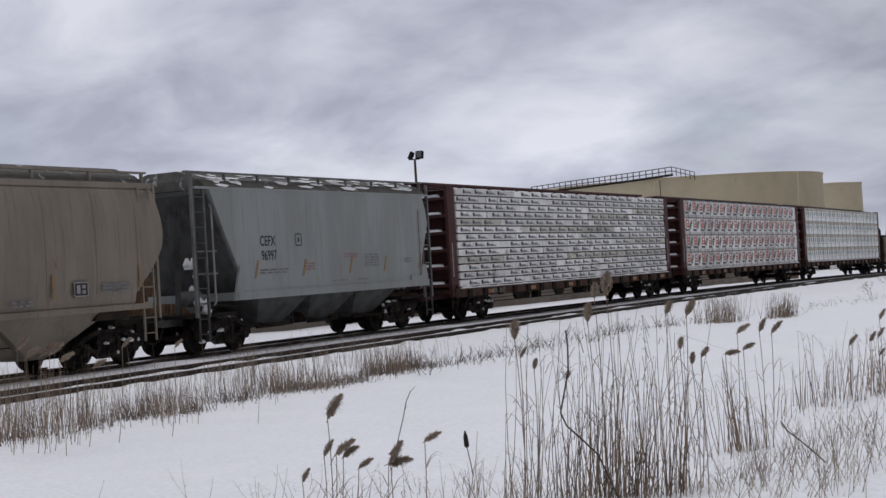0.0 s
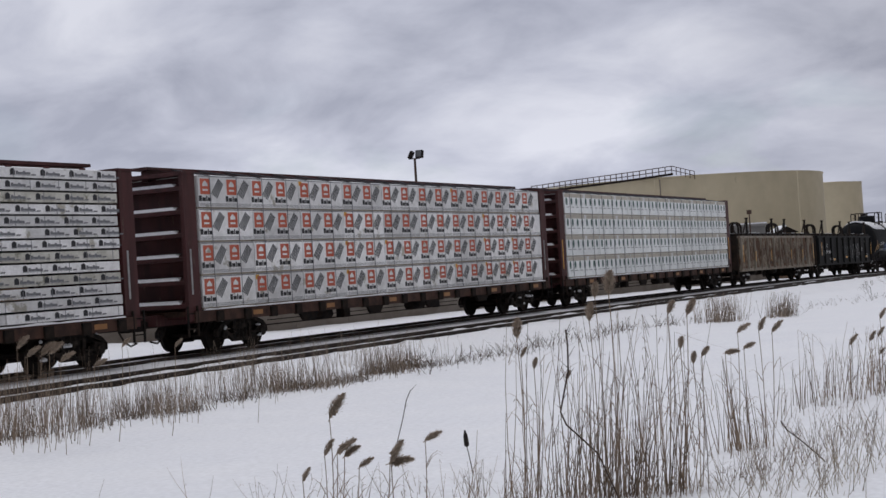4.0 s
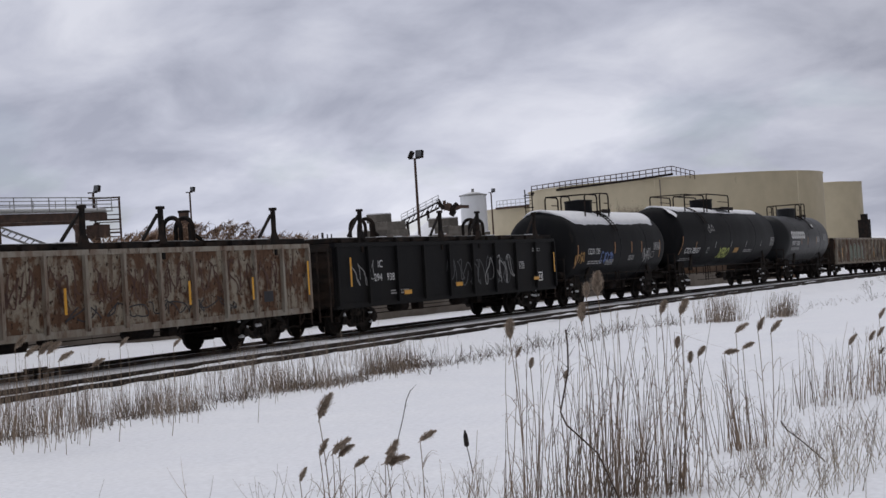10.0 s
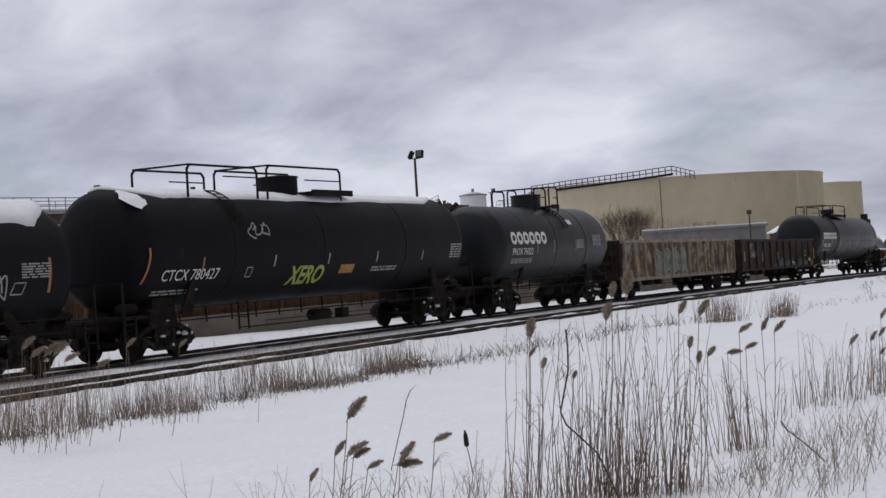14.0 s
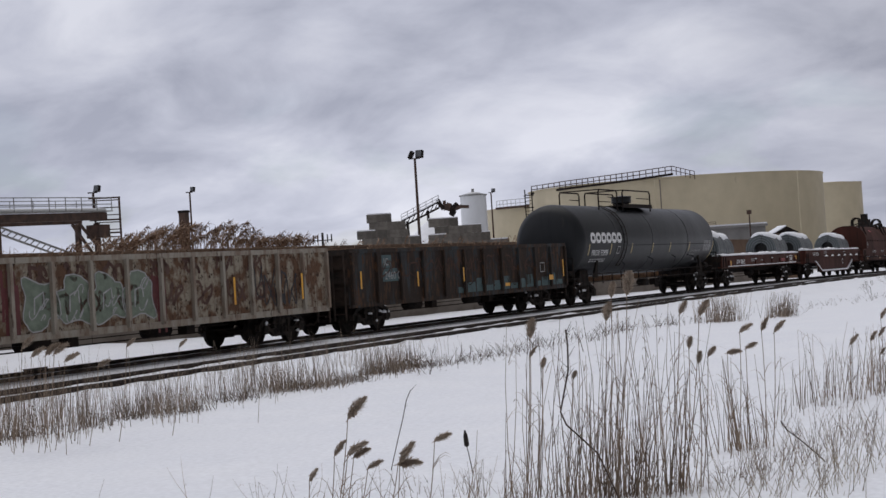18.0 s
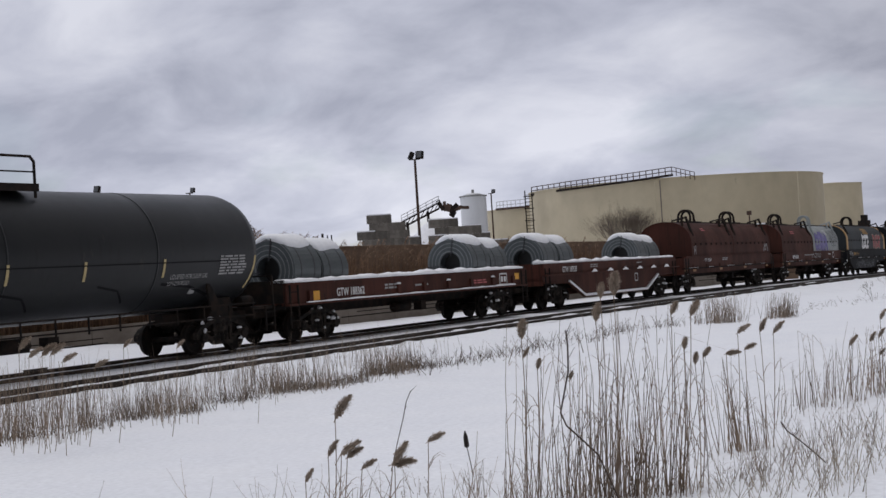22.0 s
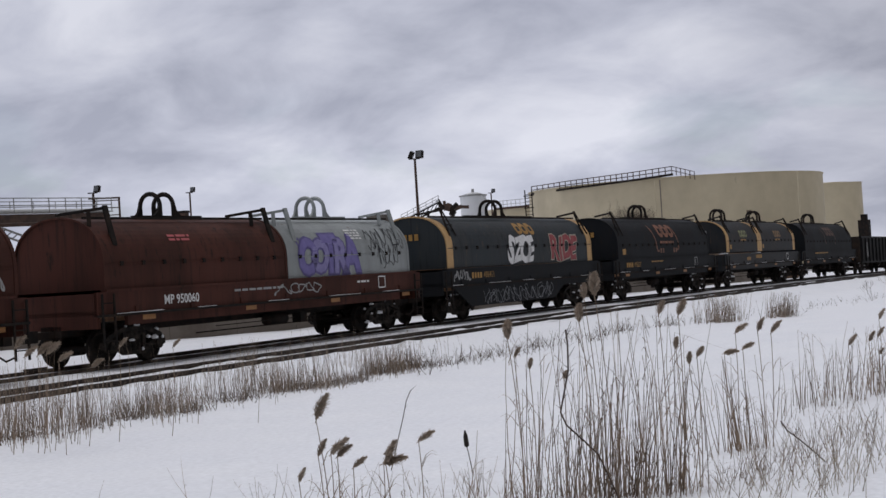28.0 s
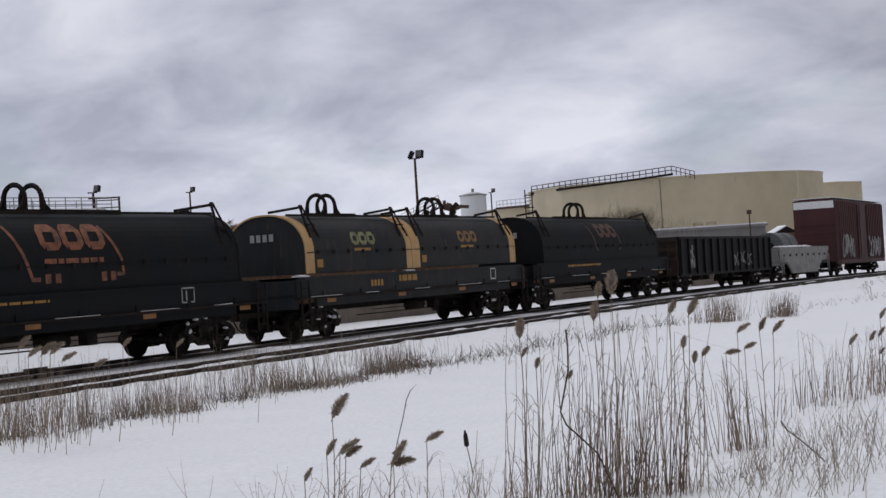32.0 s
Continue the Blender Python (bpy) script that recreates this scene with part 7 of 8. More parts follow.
def tank_farm():
    cx, cy = polar(71.5, 200)
    r, h = 20.0, 10.75
    t = storage_tank("storage_tank", (cx, cy), r, h, "huge beige steel storage tank with roof walkway", TANKBEIGE)
    # the stair rises round the shell to a landing, railed on both sides
    bm, deck = B(), B()
    pts = []
    line = ((65.88, 194.5, 10.42), (67.24, 185.2, 10.36), (68.6, 181.4, 10.45), (69.95, 179.6, 10.64), (71.47, 179.0, 10.98))
    for (ba, da, za), (bb, db, zb) in zip(line, line[1:]):
        for i in range(6):
            k = i / 6
            px, py = polar(ba + (bb - ba) * k, da + (db - da) * k)
            pts.append(Vector((px, py, za + (zb - za) * k)))
    pts.append(Vector((*polar(71.47, 179.0), 10.98)))
    for p, q in zip(pts, pts[1:]):
        for k in (0.5, 0.98):
            bar(bm, p + Vector((0, 0, k)), q + Vector((0, 0, k)), 0.10)
        bar(bm, p, p + Vector((0, 0, 0.98)), 0.09)
    rings(deck, [[(p.x, p.y - 0.15, p.z - 0.15), (p.x, p.y + 0.15, p.z - 0.15), (p.x, p.y + 0.15, p.z + 0.12), (p.x, p.y - 0.15, p.z + 0.12)] for p in pts])
    part("stair_deck", deck, STEEL, t)
    part("stair_railing", bm, RUSTB, t)
    bm = B()
    e = pts[-1]
    for i in range(6):
        k = i / 5
        p = e + Vector((0.9 * k, -2.6 * k, -0.85 * k))
        bar(bm, p, p + Vector((0, 0, 1.0)), 0.08)
        if i:
            bar(bm, last + Vector((0, 0, 1.0)), p + Vector((0, 0, 1.0)), 0.08)
            bar(bm, last + Vector((0, 0, 0.5)), p + Vector((0, 0, 0.5)), 0.08)
        last = p
    part("landing_railing", bm, RUSTB, t)
    bm = B()
    lx, ly = polar(65.74, 190)
    for s in (-0.5, 0.5):
        bar(bm, (lx, ly + s, 4.6), (lx, ly + s, 10.8), 0.12)
    for i in range(13):
        bar(bm, (lx, ly - 0.5, 4.8 + i * 0.45), (lx, ly + 0.5, 4.8 + i * 0.45), 0.07)
    for z in (6.8, 8.4, 10.0):
        bar(bm, (lx, ly - 0.7, z), (lx, ly + 0.7, z), 0.12)
    part("ladder", bm, STEEL, t)
    # two down pipes; the bar at 76.3 stands for a faint shell seam
    for b in (70.75, 70.98, 76.3):
        px, py = polar(b, 178.9 if b < 72 else 180.5)
        part("pipe_and_seam", bar(B(), (px, py, -1), (px, py, 10.4), 0.12), BARRIER if b < 71 and b > 70.9 else TANKBEIGE, t)
    px, py = polar(70.8, 180.4)
    part("overflow_box", soften(box(B(), px - 0.3, px + 0.3, py - 0.5, py + 0.5, 10.0, 10.6), 0.03), TANKBEIGE, t)
    cx, cy = polar(77.45, 262)
    storage_tank("storage_tank", (cx, cy), 5.55, 11.4, "beige steel storage tank behind the larger one", TANKBEIGE)
    cx, cy = polar(66.6, 215)
    t = storage_tank("storage_tank", (cx, cy), 9.6, 9.2, "low beige storage tank with railed roof", TANKBEIGE)
    bm = B()
    ps = []
    for i in range(22):
        a = radians(150 + i * 9)
        ps.append(Vector((cx + 9.8 * math.cos(a), cy + 9.8 * math.sin(a), 9.2)))
    for p, q in zip(ps, ps[1:]):
        railing(bm, p, q, 1.1, 2, 0.035)
    part("roof_railing", bm, GALV, t)
    bm = B()
    for p, q in zip(ps, ps[1:]):
        bar(bm, p, q, 0.5, 0.3)
    part("roof_walk", bm, RUSTB, t)
    cx, cy = polar(63.52, 150)
    t = storage_tank("silo", (cx, cy), 1.36, 8.75, "white upright steel silo beside the blocks", WHITETANK, 4)
    part("vent", bar(B(), (cx, cy, 8.9), (cx, cy, 9.4), 0.2), GALV, t)
    px, py = polar(64.25, 150)
    lamp_post("area_lamp", px, py, 4, 8.9, 1, 0.3)


def lamp_post(name, x, y, z0, z1, heads, size):
    t = thing(name, "dark floodlight pole with " + ("two heads" if heads > 1 else "one head"), "floodlight", "floodlight poles")
    part("pole", drum(B(), [(z0, 0.11 * size / 0.45 + 0.02), (z1, 0.07 * size / 0.45 + 0.02)], 10, "z", (x, y, 0)), RUSTB, t)
    part("bracket", bar(B(), (x - size * 0.5, y + size * 0.9, z1 - 0.03), (x + size * 0.4, y - size * 0.7, z1 - 0.03), 0.07), STEEL, t)
    for i in range(heads):
        wide = 0.62 if i == 0 else 0.34
        bm = soften(box(B(), -size * 0.32, size * 0.32, -size * wide, size * wide, -size * 0.1, size * 1.15), 0.04)
        h = part("lamp_head", bm, STEEL, t)
        h.matrix_basis = pose(x + (0.25 if i == 0 else -0.25) * size, y + (-0.75 if i == 0 else 0.75) * size, z1 + 0.12 * size, 0 if i == 0 else 32, 12 if i == 0 else -10, 0)
        if i == 0:
            part("lens", box(B(), -size * 0.36, -size * 0.325, -size * 0.5, size * 0.5, size * 0.02, size * 1.02), LAMPG, h)
    return t


def block_piles():
    me = finish(soften(box(B(), -0.62, 0.62, -0.5, 0.5, 0, 0.525), 0.035), "concrete_block")
    me.materials.append(CONCRETE)
    cap = finish(soften(box(B(), -0.60, 0.60, -0.48, 0.48, 0.527, 0.60), 0.03), "block_snow")
    cap.materials.append(LOADSNOW)
    rnd = random.Random(8)
    d = Vector((0.5, -0.866))
    for x, y, zt, spans in ((81.65, 48.56, 5.33, ((0.45, 1.2), (0.1, 1.9), (-0.4, 2.5), (-0.5, 2.9))),
                            (83.78, 44.85, 4.80, ((0.1, 1.5), (0.0, 2.8), (-0.1, 3.7), (-0.2, 4.6)))):
        t = thing("block_wall", "stepped wall of grey concrete blocks topped with snow", "block wall")
        top = {}
        for r in range(9):
            a, b = spans[min(r, 3)]
            z = zt - (r + 1) * 0.53
            n = max(2, round((b - a) / 1.15) + 1)
            for i in range(n):
                k = a + (b - a) * (i + 0.5) / n + (0.25 if r % 2 else -0.1)
                p = Vector((x, y)) + d * k
                o = part("concrete_block", me, CONCRETE, t)
                o.location = (p.x + rnd.uniform(-0.05, 0.05), p.y, z)
                o.rotation_euler = (0, 0, math.atan2(d.y, d.x) + rnd.uniform(-0.04, 0.04))
                if r < 4 and (r == 0 or i in (0, n - 1)) and rnd.random() < 0.75:
                    part("block_snow", cap, LOADSNOW, o)
    # salt or sand heap under snow, and the conveyor that feeds it
    bm = drum(B(), [(-1, 6.0), (1.5, 4.2), (3.6, 1.9), (4.9, 0.55), (5.2, 0.1)], 20, "z", (96.9, 52.1, 0))
    solid("snowy_heap", bm, LOADSNOW, "conical heap under fresh snow", "heap", smooth=True)
    t = thing("conveyor", "dark inclined belt conveyor with rusty drive head", "conveyor")
    a, b = Vector((104.5, 58.9, 5.3)), Vector((106.1, 56.1, 6.75))
    bm = B()
    for o in (-0.25, 0.25):
        bar(bm, a + Vector((0, 0, o)), b + Vector((0, 0, o)), 0.16)
    for i in range(9):
        p, q = a.lerp(b, i / 8), a.lerp(b, min(1, (i + 1) / 8))
        bar(bm, p - Vector((0, 0, 0.25)), q + Vector((0, 0, 0.25)), 0.07)
    part("truss", bm, STEEL, t)
    bm = B()
    railing(bm, a + Vector((0, 0, 0.3)), b + Vector((0, 0, 0.3)), 0.5, 6, 0.025)
    part("railing", bm, GALV, t)
    part("belt_cover", bar(B(), a + Vector((0, 0, 0.33)), b + Vector((0, 0, 0.33)), 0.5, 0.08), LOADSNOW, t)
    for i, (dx, dy, dz, w, h) in enumerate(((0.1, -0.1, 0.0, 0.35, 0.9), (0.2, -0.45, -0.1, 0.25, 0.8), (0.3, -0.75, -0.25, 0.42, 0.6), (0.45, -1.15, -0.3, 0.3, 0.9), (0.6, -1.5, -0.35, 0.26, 0.7), (0.8, -1.85, -0.3, 0.22, 1.0), (0.5, -1.0, -0.75, 0.5, 0.4))):
        p = b + Vector((dx, dy, dz))
        bm = soften(box(B(), -w / 2, w / 2, -w / 2, w / 2, -h / 2, h / 2), 0.04)
        o = part("drive_unit", bm, RUSTB if i % 3 else STEEL, t)
        o.matrix_basis = pose(p.x, p.y, p.z, -30 + i * 25, 15, 20)
    for k in (0.15, 0.7):
        p = a.lerp(b, k)
        part("leg", bar(B(), p, (p.x + 0.3, p.y, 0), 0.18), STEEL, t)


def loading_platform():
    t = thing("loading_platform", "brown steel gantry with railed walkway and white pipe", "gantry")
    a, b = Vector((54.2, 56.5, 5.35)), Vector((67.75, 59.1, 5.72))
    up = Vector((0, 0, 1))
    part("girder", bar(B(), a + Vector((0, 0, 0.32)), b + Vector((0, 0, 0.32)), 0.5, 0.46), RUSTB, t)
    part("girder", bar(B(), a + Vector((-0.4, 1.6, 0.2)), b + Vector((-0.4, 1.6, 0.2)), 0.4, 0.5), RUSTB, t)
    part("pipe", bar(B(), a + Vector((0, -0.1, 0.74)), b + Vector((0, -0.1, 0.68)), 0.26, 0.26, 12), WHITETANK, t)
    part("walkway", bar(B(), a + Vector((0.1, -0.4, 0.60)), b + Vector((0.1, -0.4, 0.60)), 0.5, 0.06), GALV, t)
    bm = B()
    railing(bm, a + Vector((0.1, -0.6, 0.62)), b + Vector((0.1, -0.6, 0.62)), 0.80, 8, 0.03)
    railing(bm, a + Vector((0, 0.5, 0.7)), b + Vector((0, 0.5, 0.7)), 0.6, 6, 0.025)
    part("railing", bm, GALV, t)
    e = Vector((68.1, 58.85, 0))
    bm = B()
    for dx, dy in ((-0.7, 0.6), (0.35, -0.45)):
        bar(bm, e + Vector((dx, dy, -0.3)), e + Vector((dx, dy, 7.2)), 0.09)
    for i in range(9):
        z = 3.4 + i * 0.45
        bar(bm, e + Vector((-0.7, 0.6, z)), e + Vector((0.35, -0.45, z)), 0.06)
    for z in (5.0, 5.8, 7.15):
        bar(bm, e + Vector((-1.0, 0.8, z)), e + Vector((0.4, -0.5, z)), 0.1)
    part("ladder_cage", bm, RUSTB, t)
    bm = B()
    for x, y in ((67.2, 59.2), (66.3, 59.9), (56.8, 57.0)):
        bar(bm, (x, y, -0.3), (x, y, 5.6), 0.28)
    bar(bm, (67.2, 59.2, 4.2), (65.2, 58.8, 5.6), 0.14)
    bar(bm, (67.0, 59.3, 3.6), (64.4, 58.6, 5.5), 0.14)
    part("leg", bm, RUSTB, t)
    part("gearbox", soften(box(B(), 66.7, 67.7, 58.6, 59.6, 4.7, 5.5), 0.08), RUSTB, t)
    bm = B()
    a2, b2 = Vector((57.5, 58.4, 5.45)), Vector((66.6, 60.3, 3.5))
    for o in (-0.2, 0.2):
        bar(bm, a2 + up * o, b2 + up * o, 0.1)
    for i in range(16):
        bar(bm, a2.lerp(b2, i / 16) - up * 0.2, a2.lerp(b2, (i + 1) / 16) + up * 0.2, 0.05)
    part("chute_truss", bm, GALV, t)
    lamp_post("floodlight_on_gantry", 67.58, 59.67, 6.0, 7.55, 1, 0.32)
    bm = drum(B(), [(-1, 9.0), (1.8, 6.5), (3.8, 3.5), (5.0, 1.2), (5.3, 0.1)], 22, "z", (62.5, 68, 0))
    solid("snowy_heap", bm, LOADSNOW, "broad heap under snow behind the gantry", "heap", smooth=True)
    t = thing("stack", "short square brown flue stack", "flue stack")
    part("shaft", soften(box(B(), -0.24, 0.24, -0.24, 0.24, -0.5, 6.2), 0.02), RUSTB, t)
    part("cap", soften(box(B(), -0.28, 0.28, -0.28, 0.28, 6.2, 6.36), 0.02), STEEL, t)
    t.location = (74.85, 58.5, 0)


def far_things():
    t = thing("low_building", "long low grey building with snow on its roof", "building")
    a, b = Vector((122.16, 43.9)), Vector((125.35, 33.7))
    d = (b - a)
    ang = math.degrees(math.atan2(d.y, d.x))
    wall = part("wall", soften(box(B(), 0, d.length, 0, 7, -1.8, 3.55), 0.03), ROOFM, t)
    part("roof", box(B(), -0.2, d.length + 0.2, -0.3, 7.2, 3.55, 3.75), ROOFM, t)
    part("roof_snow", soften(box(B(), -0.15, d.length + 0.15, -0.2, 7.1, 3.752, 3.88), 0.04), LOADSNOW, t)
    for i in range(9):
        part("cladding_rib", box(B(), i * d.length / 9, i * d.length / 9 + 0.12, -0.06, -0.002, -1.8, 3.5), ROOFM, t)
    for x in (4.4, 5.6):
        bm = B()
        railing(bm, (x, 1.0, 3.88), (x + 0.8, 1.0, 3.88), 0.30, 1, 0.02)
        part("roof_guard", bm, RUSTB, t)
    t.matrix_world = pose(a.x, a.y, -0.22, 0, 0, ang)
    t = thing("shed", "small shed with a snowy pitched roof", "shed")
    part("wall", box(B(), -0.85, 0.85, -1.1, 1.1, -1.8, 2.85), WALLCON, t)
    part("roof", rings(B(), [[(-1.1, y, 2.85), (1.1, y, 2.85), (0, y, 3.42)] for y in (-1.3, 1.3)]), STEEL, t)
    part("roof_snow", rings(B(), [[(-1.1, y, 2.87), (-1.1, y, 2.95), (0, y, 3.52), (0.02, y, 3.435)] for y in (-1.28, 1.28)]), LOADSNOW, t)
    t.matrix_world = pose(123.6, 31.75, -0.3, 0, 0, -60)
    t = thing("standpipe", "dark standpipe with round head", "standpipe")
    part("pole", bar(B(), (120.4, 33.7, 0), (120.4, 33.7, 4.4), 0.12, 0.12, 8), RUSTB, t)
    part("head", soften(box(B(), 120.27, 120.53, 33.52, 33.88, 4.35, 4.70), 0.1), RUSTB, t)
    t = thing("yard_machine", "dark far-off yard machine", "machine")
    part("body", soften(box(B(), 156.3, 157.5, 30.9, 32.0, -2, 3.6), 0.1), STEEL, t)
    part("cab", soften(box(B(), 156.4, 157.2, 31.1, 31.7, 3.6, 4.2), 0.05), STEEL, t)
    bm = B()
    for i in range(5):
        bar(bm, (158, 29.0 - i * 0.35, -2), (158, 29.0 - i * 0.35, 3.6 + 0.25 * (i % 2)), 0.08)
    bar(bm, (158, 29.1, 3.0), (158, 27.3, 3.0), 0.1)
    solid("far_fence", bm, STEEL, "dark posts of a far-off fence", "fence")
    t = thing("lattice_antenna", "thin far-off antenna mast", "antenna")
    bm = B()
    px, py = polar(57.4, 300)
    bar(bm, (px, py, 0), (px, py, 9.6), 0.35)
    for dy in (-2.2, -1.2, 1.2, 2.2):
        bar(bm, (px, py + dy, 7.6), (px, py + dy, 9.2), 0.2)
    bar(bm, (px, py - 2.4, 8.0), (px, py + 2.4, 8.0), 0.2)
    part("mast", bm, STEEL, t)


def yard_wall():
    """The stained retaining wall behind the track, with the reed bed above it."""
    w = thing("yard_wall", "long low stained concrete retaining wall", "wall")
    w["kind"] = "structure"
    x = 20.0
    i = 0
    while x < 125:
        me_bm = soften(box(B(), x + 0.01, x + 3.99, 33.2, 33.6, -1.3 + track_z(x), 3.05 + track_z(x) * 0.9), 0.02)
        part("wall_panel", me_bm, WALLCON, w)
        x += 4
        i += 1
    b = thing("concrete_barrier", "low weathered concrete barrier along the yard", "barrier")
    b["kind"] = "structure"
    x = 20.0
    while x < 125:
        part("barrier_unit", soften(box(B(), x + 0.015, x + 3.985, 32.2, 32.5, -0.9 + track_z(x), 0.62 + track_z(x)), 0.03), BARRIER, b)
        x += 4
    part("wall_cap", rings(B(), [[(x, 33.15, 3.05 + track_z(x) * 0.9), (x, 33.65, 3.05 + track_z(x) * 0.9), (x, 33.65, 3.12 + track_z(x) * 0.9), (x, 33.15, 3.12 + track_z(x) * 0.9)] for x in range(20, 126, 4)]), WALLCON, w)


yard_wall()
tank_farm()
block_piles()
loading_platform()
far_things()
lamp_post("floodlight_pole", 87.7, 48.05, -0.5, 9.3, 2, 0.42)
lamp_post("floodlight_pole", 79.1, 61.2, -0.5, 7.85, 1, 0.26)


# ---------- reeds, grass and twigs ----------
class Blades:
    """Gathers thin tapered stems into one mesh."""

    def __init__(self):
        self.v, self.f = [], []

    def stem(self, base, tip, bend, r0, r1, seg=3):
        base, tip, bend = Vector(base), Vector(tip), Vector(bend)
        k = len(self.v)
        for i in range(seg + 1):
            t = i / seg
            c = base.lerp(tip, t) + bend * (4 * t * (1 - t))
            r = r0 + (r1 - r0) * t
            for j in range(3):
                a = j * 2.0944 + 0.4
                self.v.append((c.x + r * math.cos(a), c.y + r * math.sin(a), c.z))
        for i in range(seg):
            for j in range(3):
                a, b = k + i * 3 + j, k + i * 3 + (j + 1) % 3
                self.f.append((a, b, b + 3, a + 3))
        self.f.append((k + seg * 3, k + seg * 3 + 1, k + seg * 3 + 2))

    def mesh(self, name, material):
        me = bpy.data.meshes.new(name)
        me.from_pydata(self.v, [], self.f)
        me.materials.append(material)
        return me


def stand(name, label, material, places, n, hmin, hmax, r, lean=(0.08, -0.03), wild=0.12, seed=0, category="reeds"):
    """A stand of stems round places (x, y, spread x, spread y, weight)."""
    rnd = random.Random(seed)
    bl = Blades()
    tot = sum(p[4] for p in places)
    for x, y, sx, sy, w in places:
        for _ in range(round(n * w / tot)):
            px, py = rnd.gauss(x, sx), rnd.gauss(y, sy)
            h = rnd.uniform(hmin, hmax) * (1 if rnd.random() < 0.75 else 0.55)
            g = ground_z(px, py) - 0.05
            dx, dy = rnd.gauss(lean[0], wild) * h, rnd.gauss(lean[1], wild) * h
            bl.stem((px, py, g), (px + dx, py + dy, g + h), (rnd.gauss(0, 0.03) * h, rnd.gauss(0, 0.03) * h, 0), r, r * 0.35)
            for _ in range(rnd.choice((0, 0, 1, 1, 2))):
                z = g + h * rnd.uniform(0.25, 0.9)
                k = (z - g) / h
                q = (px + dx * k, py + dy * k, z)
                l = min(0.3, 0.25 * h)
                bl.stem(q, (q[0] + rnd.gauss(0.25, 0.5) * l, q[1] + rnd.gauss(-0.35, 0.5) * l, z + rnd.uniform(-0.3, 0.9) * l), (0, 0, 0.22 * l), r * 0.8, r * 0.2, 3)
            if rnd.random() < 0.14:
                e = (px + dx, py + dy, g + h)
                bl.stem(e, (e[0] + rnd.gauss(0.1, 0.12) * h, e[1] + rnd.gauss(-0.1, 0.12) * h, g + h * rnd.uniform(0.75, 1.02)), (0, 0, 0.01), r * 0.5, r * 0.3, 1)
    return solid(name, bl.mesh(name, material), material, label, category, kind="stuff")


def strip_grass(name, label, material, lo, hi, n, hmin, hmax, r, seed, wild, y0, wide, patchy=0.0, cut=-1.0):
    """Stems along the siding, thick in some places and thin in others."""
    rnd = random.Random(seed)
    bl = Blades()
    k = 0
    while k < n:
        x = rnd.uniform(lo, hi)
        y = y0(x) + rnd.gauss(0, wide)
        dens = noise.noise(Vector((x * 0.8, y * 0.9, seed * 3.1 + patchy)))
        if dens < cut or rnd.random() > 0.55 + dens:
            continue
        k += 1
        h = rnd.uniform(hmin, hmax) * (1 + 0.5 * noise.noise(Vector((x * 0.45, y * 0.6, 9))))
        g = ground_z(x, y) - 0.04
        dx, dy = rnd.gauss(0.03, wild) * h, rnd.gauss(0, wild) * h
        q = r * rnd.uniform(0.6, 1.3)
        bl.stem((x, y, g), (x + dx, y + dy, g + h), (rnd.gauss(0, 0.04) * h, rnd.gauss(0, 0.04) * h, 0), q, q * 0.35)
        if rnd.random() < 0.3:
            e = rnd.uniform(0.4, 0.9)
            p = (x + dx * e, y + dy * e, g + h * e)
            bl.stem(p, (p[0] + rnd.gauss(0, 0.10), p[1] + rnd.gauss(0, 0.10), p[2] + rnd.uniform(-0.03, 0.14)), (0, 0, 0.03), q * 0.8, q * 0.3, 2)
    return solid(name, bl.mesh(name, material), material, label, "grass", kind="stuff")


